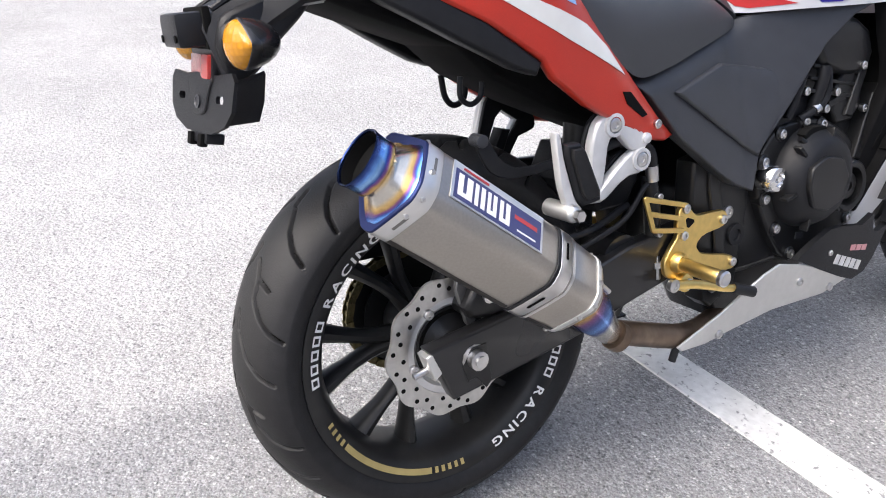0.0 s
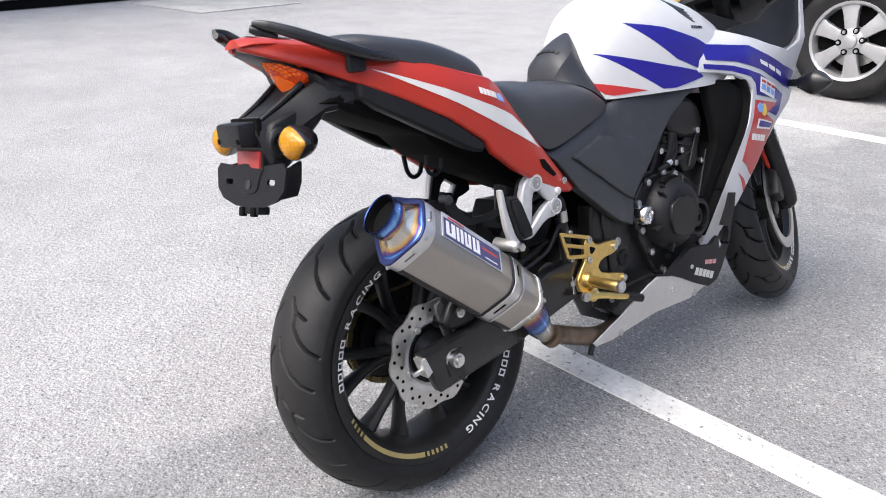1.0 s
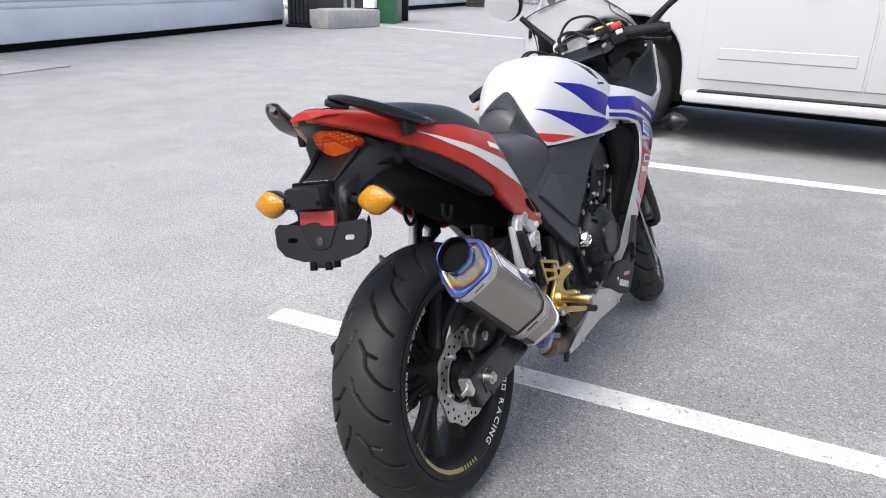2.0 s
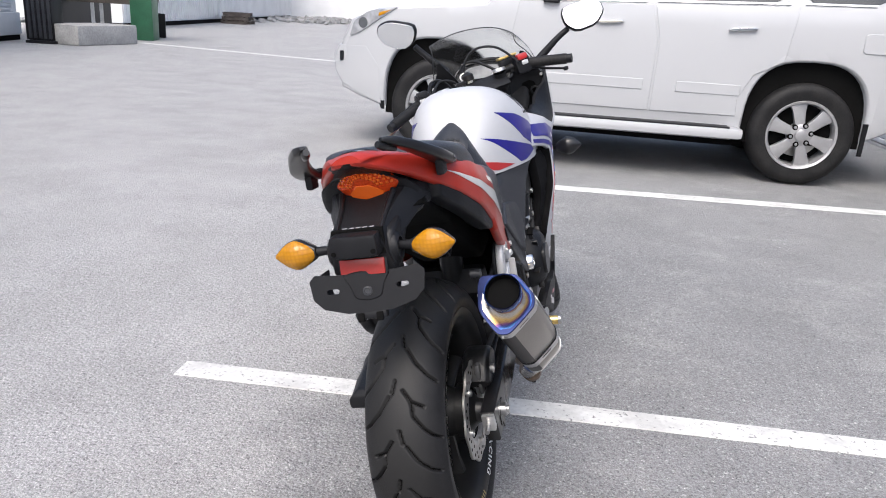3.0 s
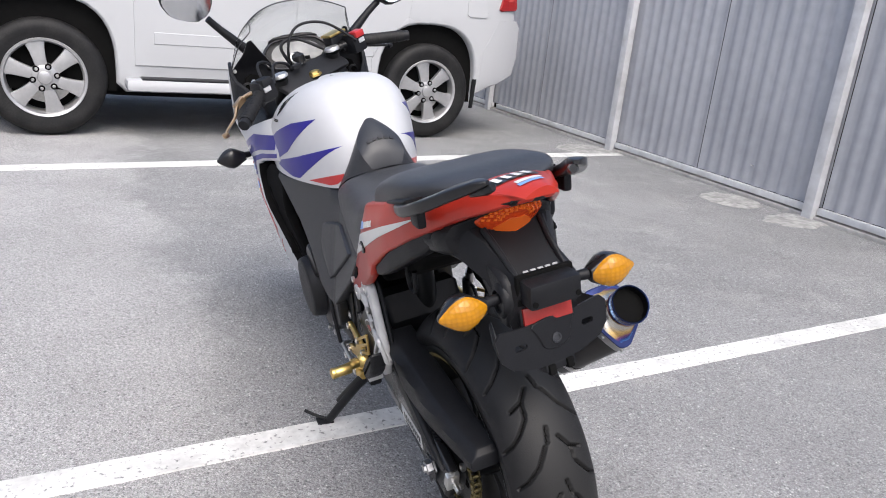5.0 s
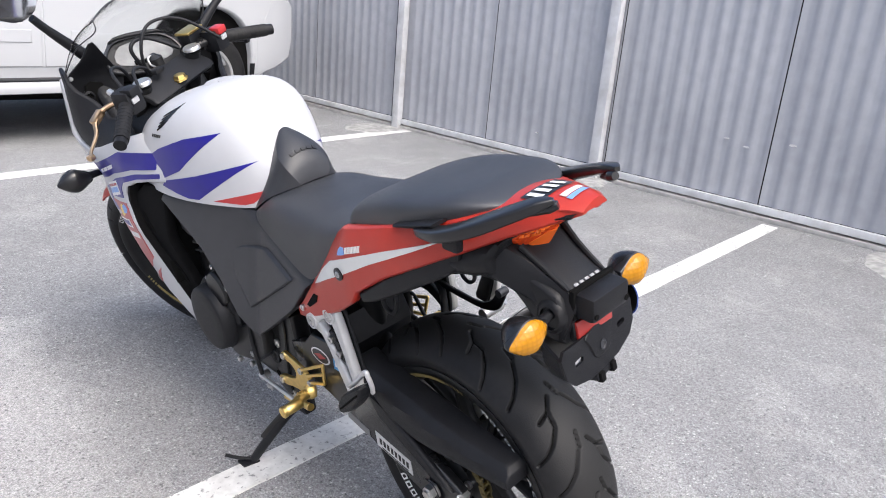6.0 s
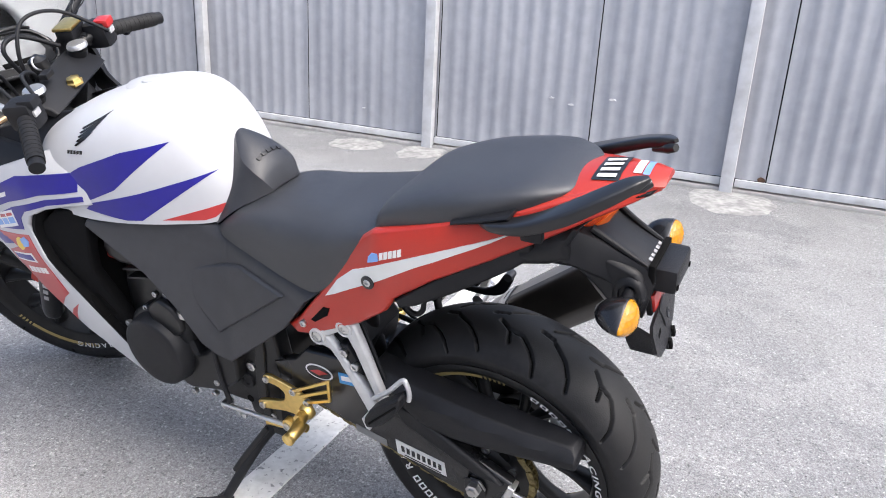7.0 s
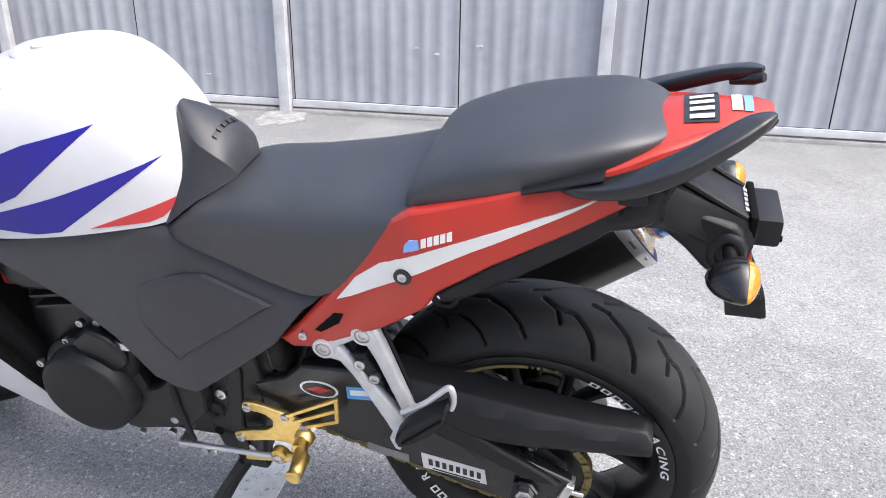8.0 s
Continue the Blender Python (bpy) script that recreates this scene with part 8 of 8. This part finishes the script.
for s in (1, -1):
    leg = part("fork_leg", tube([(s * 0.1, 1.042, 0.942), (s * 0.102, 1.2, 0.6)], 0.021, n=18, smooth=False), ENGINE, bike, "black fork leg", matrix=TURNED)
    low_leg = part("lower_leg", tube([(s * 0.102, 1.18, 0.64), (s * 0.1, 1.335, 0.33), (s * 0.095, 1.355, 0.285)], [0.027, 0.027, 0.024], n=18), ENGINE, leg, matrix=TURNED.inverted() @ TURNED_LOW)
    part("axle_clamp", box(s * 0.088, 1.36, 0.292, 0.04, 0.05, 0.06, 0.012), ENGINE, low_leg)
    part("fork_cap", disc_solid([(0, 0.023), (0.006, 0.023), (0.01, 0.02), (0.01, 0.012)], 20), BRUSHED, leg, "bright fork cap", matrix=pose(s * 0.1, 1.04, 0.944, 0, -90, 0))
    for k in range(7):
        part("letter_bar", box(s * 0.129, 1.245 + k * 0.011, 0.505 - k * 0.0225, 0.002, 0.012, 0.014, 0, m=pose(0, 0, 0, 26, 0, 0)), material("pale grey print", (0.42, 0.42, 0.42), 0.5), low_leg, "white block mark")
    half = part("clip_on", tube([(s * 0.1, 1.06, 0.925), (s * 0.155, 1.035, 0.942), (s * 0.31, 0.945, 0.906)], 0.011), ENGINE, bike, "black clip-on bar", matrix=TURNED)
    gp = part("grip", tube([(s * 0.2, 1.01, 0.936), (s * 0.302, 0.95, 0.909)], 0.0165, n=18, smooth=False), RUBBER, half, "black rubber grip")
    part("bar_end", tube([(s * 0.301, 0.951, 0.909), (s * 0.317, 0.942, 0.905)], 0.0145, n=16, smooth=False), BLACK, half)
    for k in range(9):
        t = 0.08 + k * 0.1
        p = Vector((s * 0.2, 1.01, 0.936)).lerp(Vector((s * 0.302, 0.95, 0.909)), t)
        q = Vector((s * 0.2, 1.01, 0.936)).lerp(Vector((s * 0.302, 0.95, 0.909)), t + 0.04)
        part("grip_ring", tube([tuple(p), tuple(q)], 0.0174, n=14, smooth=False), RUBBER, gp)
    sw = part("switch_block", box(s * 0.175, 1.022, 0.94, 0.052, 0.056, 0.06, 0.014), BLACK, half, "black switch block")
    part("switch", box(s * 0.176, 1.003, 0.965, 0.034, 0.034, 0.02, 0.006), REDFILM if s > 0 else BLACK, sw, "red kill switch" if s > 0 else "black switch")
    part("starter_switch", box(s * 0.18, 0.996, 0.945, 0.022, 0.01, 0.014, 0.003), ALLOY, sw)
    bronze = material("bronze anodised lever", (0.6, 0.42, 0.25), 0.3, metal=1.0, vary=0.1)
    lv = part("lever", tube([(s * 0.165, 1.06, 0.935), (s * 0.2, 1.088, 0.928), (s * 0.235, 1.088, 0.913), (s * 0.262, 1.07, 0.897), (s * 0.305, 1.056, 0.88), (s * 0.32, 1.046, 0.874)], [0.012, 0.0095, 0.009, 0.007, 0.006, 0.0065], flatten=0.65), bronze if s < 0 else BLACK, half, "bronze anodised lever" if s < 0 else "black lever")
    part("lever_tip", box(s * 0.322, 1.045, 0.873, 0.016, 0.016, 0.014, 0.005), bronze if s < 0 else BLACK, lv)
    part("lever_knuckle", box(s * 0.222, 1.091, 0.92, 0.04, 0.018, 0.018, 0.005, m=pose(0, 0, 0, 0, s * 22, 0)), bronze if s < 0 else BLACK, lv, "bronze knuckle" if s < 0 else "")
    part("lever_perch", box(s * 0.158, 1.05, 0.94, 0.045, 0.034, 0.03, 0.006), ENGINE, lv)
    part("adjuster", tube([(s * 0.16, 1.07, 0.943), (s * 0.15, 1.1, 0.95)], 0.008, n=10, smooth=False), BRUSHED, lv)
part("key_ring", tube([(0.013 * math.cos(a) - 0.012, 1.07 + 0.005 * math.sin(a), 0.964 + 0.013 * math.sin(a)) for a in (2 * math.pi * k / 14 for k in range(15))], 0.0025, n=6, smooth=False), STEEL, clamp, "key ring at the ignition lock")
part("key", box(0.0, 1.07, 0.955, 0.012, 0.004, 0.03, 0.001), BRUSHED, clamp)
part("key_fob", box(-0.035, 1.045, 0.95, 0.03, 0.02, 0.012, 0.003), BLACK, clamp)
res = part("brake_reservoir", box(0.145, 1.07, 0.962, 0.06, 0.042, 0.026, 0.006), BLACK, bike, "brake fluid reservoir with a gold lid", matrix=TURNED)
part("lid", box(0.145, 1.07, 0.9785, 0.064, 0.046, 0.008, 0.003), GOLD, res, "gold lid")
part("brake_hose", tube([(0.1, 1.08, 0.95), (0.05, 1.13, 1.0), (0.0, 1.14, 0.99), (0.02, 1.13, 0.9), (0.05, 1.15, 0.8)], 0.005), BLACK, res)
part("throttle_cable", tube([(0.16, 0.99, 0.95), (0.12, 1.06, 1.02), (0.05, 1.1, 1.035), (0.0, 1.11, 0.98), (0.0, 1.12, 0.88)], 0.0042), BLACK, bike, "black control cable", matrix=TURNED)
part("clutch_cable", tube([(-0.16, 1.03, 0.935), (-0.12, 1.1, 0.985), (-0.07, 1.12, 0.97), (-0.03, 1.13, 0.88)], 0.0042), BLACK, bike, "black control cable", matrix=TURNED)
part("wire_loop", tube([(-0.15, 1.0, 0.945), (-0.1, 1.05, 0.98), (-0.05, 1.06, 0.96), (-0.03, 1.08, 0.9)], 0.004), BLACK, bike, "black wire loop", matrix=TURNED)
fm = []
for k in range(25):
    a = radians(55 + 100 * k / 24)
    row = []
    for j in range(13):
        u = -1 + j / 6
        r = 0.318 - 0.03 * abs(u) ** 2.2
        row.append((0.07 * u, 1.36 + r * math.cos(a), 0.295 + r * math.sin(a)))
    fm.append(row + [(p[0] * 0.96, 1.36 + (p[1] - 1.36) * 0.985, 0.295 + (p[2] - 0.295) * 0.985) for p in reversed(row)])
part("front_fender", loft(fm), RED, bike, "glossy red front mudguard", matrix=TURNED_LOW)
for s in (1, -1):
    bm = slab([(1.2, 0.52), (1.3, 0.5), (1.37, 0.4), (1.33, 0.36), (1.25, 0.42)], s * 0.09, s * 0.078, r=0.004, g=0.03)
    part("fender_stay", bm, RED, bike, "red mudguard stay", matrix=TURNED_LOW)
part("front_disc", spin([(0.072, 0.15), (0.067, 0.15), (0.067, 0.12), (0.072, 0.12)], 60), DISC, front_wheel, "steel front brake disc")
part("front_caliper", box(0.08, 1.29, 0.36, 0.05, 0.07, 0.11, 0.015, m=pose(0, 0, 0, -30, 0, 0)), ENGINE, bike, "dark front brake caliper", matrix=TURNED_LOW)

# mirrors
for s in (1, -1):
    mm = pose(-0.292, 1.205, 1.13, 13, 14, 2) if s < 0 else pose(0.355, 1.262, 1.098, -13, -6, 8)
    outline = chaikin([(-0.072, 0.02), (-0.06, 0.045), (0.03, 0.05), (0.07, 0.03), (0.075, -0.005), (0.04, -0.042), (-0.03, -0.05), (-0.065, -0.02)], 1, 0.2)
    if s < 0:
        outline = [(-x, z) for x, z in outline]
    shell = upright(outline, 0.0, 0.03, 0.01, 0.02)
    mir = part("mirror", shell, BLACK, bike, "black rear-view mirror", matrix=mm)
    part("glass", upright([(x * 0.93, z * 0.93) for x, z in outline], -0.0035, 0.002, 0.001, 0), MIRROR, mir, "mirror glass")
    st = [(s * 0.24, 1.235, 1.085), (s * 0.21, 1.245, 1.05), (s * 0.14, 1.255, 0.975)] if s < 0 else [(0.3, 1.28, 1.06), (0.255, 1.268, 1.03), (0.18, 1.26, 0.965)]
    part("mirror_stalk", tube(st, [0.01, 0.011, 0.016]), BLACK, bike, "black mirror stalk")
    # dark front turn signals
    fs = pose(s * 0.215, 1.25, 0.663) @ (Matrix.Diagonal((-1, 1, 1, 1)) if s < 0 else Matrix())
    turn_signal(fs, "black front turn signal", amber=False)


# ---- parked car ----
CAR = pose(0.538, 5.49, 0, 0, 0, 90)
car = thing("car", CAR, "white off-road estate car parked by the fence", "car")


def car_width(y, z):
    w = 0.93
    w -= 0.3 * max(0.0, z - 1.22) + 0.12 * max(0.0, 0.5 - z)
    w -= 0.55 * max(0.0, abs(y) - 1.75) ** 2 * (1.35 if y > 0 else 1.0)
    return w + 0.012 * math.sin((z - 0.5) * 4.2)


def arc(cy, cz, r, a0, a1, n=14):
    return [(cy + r * math.cos(radians(a0 + (a1 - a0) * k / n)), cz + r * math.sin(radians(a0 + (a1 - a0) * k / n))) for k in range(n + 1)]


HUB = 1.395
def arch(cy, grow=1.0, low=0.36, n=18):
    """A squarish wheel arch, from its front foot over the top to its rear foot."""
    out = [(cy + 0.435 * grow, low)]
    for k in range(n + 1):
        a = math.pi * k / n
        c, s = math.cos(a), math.sin(a)
        out.append((cy + 0.435 * grow * math.copysign(abs(c) ** 0.72, c), 0.46 + 0.455 * grow * abs(s) ** 0.8))
    return out + [(cy - 0.435 * grow, low)]


BODY = [(2.27, 0.62), (2.25, 0.47), (2.02, 0.4), (1.87, 0.36)] + arch(HUB) + [(0.9, 0.3), (-0.9, 0.3)] + arch(-HUB) + [(-1.9, 0.38), (-2.1, 0.47), (-2.27, 0.52), (-2.3, 0.7), (-2.25, 0.95), (-2.2, 1.3), (-2.0, 1.75), (-1.8, 1.84), (0.2, 1.86), (0.5, 1.78), (1.05, 1.2), (1.9, 1.12), (2.15, 1.02), (2.27, 0.8)]
body = part("body", slab(BODY, car_width, lambda y, z: -car_width(y, z), r=0.028, g=0.08), SUVWHITE, car, "glossy white body shell", sharp=40)
for y0 in (HUB, -HUB):
    part("wheel_well", slab(arch(y0, 1.01, 0.3), -0.86, -0.5, r=0, g=0), SHADOWGAP, car)


def car_panel(name, poly, label, lift=0.006, mat=None, r=0.006, parent=None):
    return part(name, mirrored(slab(poly, lambda y, z: car_width(y, z) + lift, lambda y, z: car_width(y, z) - 0.02, r=r, g=0.09)), mat or SUVWHITE, parent or car, label, sharp=40)


front_door = car_panel("front_door", [(0.84, 0.49), (-0.245, 0.485), (-0.255, 1.0), (-0.2, 1.262), (0.8, 1.235), (0.84, 1.0)], "white front door")
rear_door = car_panel("rear_door", [(-0.262, 0.485), (-0.9, 0.49), (-0.89, 0.62), (-0.98, 0.8), (-1.18, 0.91), (-1.23, 1.3), (-0.21, 1.268), (-0.27, 1.0)], "white rear door")
for d, y0 in ((front_door, 0.115), (rear_door, -0.85)):
    h = part("handle", mirrored(slab(chaikin([(y0 + 0.1, 1.1), (y0 - 0.1, 1.115), (y0 - 0.1, 1.14), (y0 + 0.1, 1.127)], 1), lambda y, z: car_width(y, z) + 0.035, lambda y, z: car_width(y, z) + 0.0, r=0.008, g=0.05)), CHROME, d, "chrome door handle")
    part("recess", mirrored(slab(arc(y0, 1.115, 0.055, 0, 360, 20)[:-1], lambda y, z: car_width(y, z) + 0.0075, lambda y, z: car_width(y, z), r=0.0, g=0)), SUVWHITE, d)
    part("moulding", mirrored(slab([(y0 + (0.6 if d is front_door else 0.42), 0.64), (y0 - (0.3 if d is front_door else 0.05), 0.64), (y0 - (0.3 if d is front_door else 0.05), 0.72), (y0 + (0.6 if d is front_door else 0.42), 0.72)], lambda y, z: car_width(y, z) + 0.012, lambda y, z: car_width(y, z), r=0.006, g=0.1)), SUVWHITE, d, "white side moulding")
for poly in ([(0.78, 1.255), (-0.14, 1.285), (-0.1, 1.72), (0.35, 1.7)], [(-0.22, 1.29), (-1.16, 1.32), (-1.1, 1.72), (-0.2, 1.74)], [(-1.26, 1.325), (-1.75, 1.335), (-1.9, 1.41), (-1.72, 1.7), (-1.24, 1.71)]):
    car_panel("window", chaikin(poly, 1, 0.12), "dark tinted side window", 0.005, TINTED, 0.003)
    car_panel("window_trim", [(p[0], p[1] - 0.012) for p in poly[:2]] + [(p[0], p[1] + 0.004) for p in reversed(poly[:2])], "bright trim under the window", 0.012, CHROME, 0.003)
car_panel("mirror_foot", [(0.62, 1.23), (0.5, 1.23), (0.5, 1.34), (0.62, 1.34)], "black mirror foot", 0.06, BLACK, 0.02)
tail_lamp = car_panel("tail_lamp", chaikin([(-2.02, 1.45), (-2.135, 1.46), (-2.2, 1.33), (-2.25, 1.078), (-2.017, 1.064), (-2.06, 1.2), (-2.046, 1.32)], 1, 0.1), "deep red tail lamp with a clear upper corner", 0.016, DEEPRED, 0.01)
car_panel("clear_corner", chaikin([(-2.062, 1.44), (-2.13, 1.446), (-2.186, 1.335), (-2.092, 1.355)], 1, 0.12), "clear lamp corner", 0.02, material("clear lamp plastic", (0.6, 0.58, 0.57), 0.15, coat=0.5), 0.006, tail_lamp)
car_panel("lamp_band", chaikin([(-2.085, 1.29), (-2.15, 1.26), (-2.19, 1.2), (-2.19, 1.15), (-2.1, 1.14), (-2.15, 1.18), (-2.14, 1.22)], 1, 0.15), "lighter red band", 0.019, lens("light red lens", (0.6, 0.06, 0.05), 0.1, 0.1, 30.0, 0.2), 0.005, tail_lamp)
headlamp = car_panel("headlamp", chaikin([(1.736, 1.138), (1.99, 1.092), (2.12, 1.01), (2.165, 0.885), (2.06, 0.925), (1.95, 0.995), (1.85, 1.06)], 1, 0.12), "clear headlamp with an amber corner", 0.012, material("silvered lamp housing", (0.36, 0.37, 0.38), 0.18, metal=0.3, coat=0.8, scale=14, vary=0.3, second=(0.52, 0.53, 0.54), mix_scale=11), 0.008)
car_panel("lamp_bowl", arc(2.035, 1.0, 0.042, 0, 360, 20)[:-1], "dark lamp bowl", 0.015, material("dark lamp bowl", (0.08, 0.085, 0.09), 0.1, coat=1.0), 0.004, headlamp)
car_panel("side_marker", chaikin([(1.79, 1.112), (1.9, 1.085), (1.9, 1.055), (1.85, 1.075)], 1, 0.15), "amber side lamp", 0.016, AMBER, 0.004, headlamp)
car_panel("bumper_slot", chaikin([(2.225, 0.765), (2.26, 0.765), (2.26, 0.68), (2.225, 0.69)], 1, 0.1), "black slot in the bumper end", 0.016, BLACK, 0.004)
car_panel("fuel_flap", chaikin([(-1.7, 1.0), (-1.9, 1.0), (-1.9, 1.14), (-1.7, 1.14)], 1, 0.12), "square fuel flap", 0.009, SUVWHITE, 0.004)
car_panel("lower_trim_front", [(1.89, 0.4), (1.87, 0.33), (1.84, 0.33), (1.84, 0.4)], "black flap ahead of the wheel", 0.0, BLACK, 0.006)
car_panel("mud_flap", [(-1.82, 0.5), (-1.835, 0.25), (-1.87, 0.25), (-1.86, 0.5)], "black mud flap", 0.0, BLACK, 0.006)
part("underbody", slab([(1.7, 0.3), (0.95, 0.24), (-0.9, 0.22), (-1.9, 0.28), (-1.9, 0.42), (1.7, 0.42)], 0.66, -0.66, r=0.03, g=0.3), SHADEBLACK, car, "black chassis and tanks under the floor")
for y0 in (HUB, -HUB):
    part("axle", tube([(-0.72, y0, 0.37), (-0.2, y0, 0.35), (0.2, y0, 0.35), (0.72, y0, 0.37)], [0.06, 0.08, 0.12, 0.06], n=14), SHADEBLACK, car, "black axle casing")
step = part("side_step", box(-0.985, -0.02, 0.37, 0.2, 1.86, 0.08, 0.03), SUVWHITE, car, "white side step with a black tread")
part("tread", box(-1.0, -0.02, 0.4125, 0.13, 1.66, 0.012, 0.005), BLACK, step, "black ribbed tread")
part("rear_bumper", slab([(-1.86, 0.4), (-2.107, 0.455), (-2.297, 0.53), (-2.34, 0.68), (-2.33, 0.95), (-2.27, 1.0), (-2.03, 1.0), (-1.87, 0.72)], lambda y, z: car_width(y, z) + 0.003, lambda y, z: -car_width(y, z) - 0.003, r=0.02, g=0.12), SUVWHITE, car, "white rear bumper")
part("front_bumper", slab([(1.86, 0.36), (2.1, 0.44), (2.24, 0.5), (2.32, 0.6), (2.33, 0.72), (2.28, 0.82), (2.0, 0.83), (1.87, 0.66)], lambda y, z: car_width(y, z) + 0.003, lambda y, z: -car_width(y, z) - 0.003, r=0.02, g=0.12), SUVWHITE, car, "white front bumper")

def car_wheel(y0, x0):
    s = 1 if x0 > 0 else -1
    tyre_prof = [(-0.125, 0.245), (-0.13, 0.28), (-0.135, 0.31), (-0.128, 0.345), (-0.105, 0.366), (-0.06, 0.372), (0, 0.374), (0.06, 0.372), (0.105, 0.366), (0.128, 0.345), (0.135, 0.31), (0.13, 0.28), (0.125, 0.245)]
    w = part("wheel", spin(tyre_prof, 64, closed=True), RUBBER, car, "road wheel with a silver six-spoke rim", matrix=pose(x0, y0, 0.384) @ Matrix.Scale(1.03, 4))
    rim = part("rim", spin([(s * 0.118, 0.243), (s * 0.128, 0.25), (s * 0.132, 0.247), (s * 0.126, 0.232), (s * 0.1, 0.222), (s * -0.08, 0.218), (s * -0.08, 0.235), (s * 0.1, 0.238)], 64), CARALLOY, w, "silver alloy rim")
    part("brake_disc", disc_solid([(s * 0.0, 0.17), (s * 0.02, 0.17)], 40), DISC, w)
    part("backplate", disc_solid([(s * -0.03, 0.22), (s * -0.02, 0.22)], 40), SHADOWGAP, w)
    for k in range(6):
        a = radians(60 * k + 18)
        bm = slab([(0.035, -0.034), (0.08, -0.035), (0.12, -0.038), (0.18, -0.046), (0.232, -0.062), (0.232, 0.062), (0.18, 0.046), (0.12, 0.038), (0.08, 0.035), (0.035, 0.034)], lambda y, z: s * (0.116 - 0.05 * abs(y - 0.12) - 0.12 * max(0.0, abs(z) - 0.018)), lambda y, z: s * 0.07, r=0.004, g=0.018)
        bmesh.ops.rotate(bm, verts=bm.verts, cent=(0, 0, 0), matrix=Matrix.Rotation(a, 3, "X"))
        part("spoke", bm, CARALLOY, rim)
        b = a + radians(30)
        part("nut_well", disc_solid([(s * 0.09, 0.02), (s * 0.1185, 0.02)], 16, axis=(0, 0.072 * math.cos(b), 0.072 * math.sin(b))), SHADOWGAP, rim)
        part("lug_nut", disc_solid([(s * 0.09, 0.012), (s * 0.126, 0.011), (s * 0.13, 0.007)], 6, axis=(0, 0.072 * math.cos(b), 0.072 * math.sin(b))), STEEL, rim)
    part("hub_cap", disc_solid([(s * 0.05, 0.09), (s * 0.108, 0.088), (s * 0.114, 0.08), (s * 0.117, 0.045), (s * 0.13, 0.04), (s * 0.134, 0.03)], 32), CARALLOY, rim, "silver hub with a round cap")


for y0 in (HUB, -HUB):
    for x0 in (-0.81, 0.81):
        car_wheel(y0, x0)
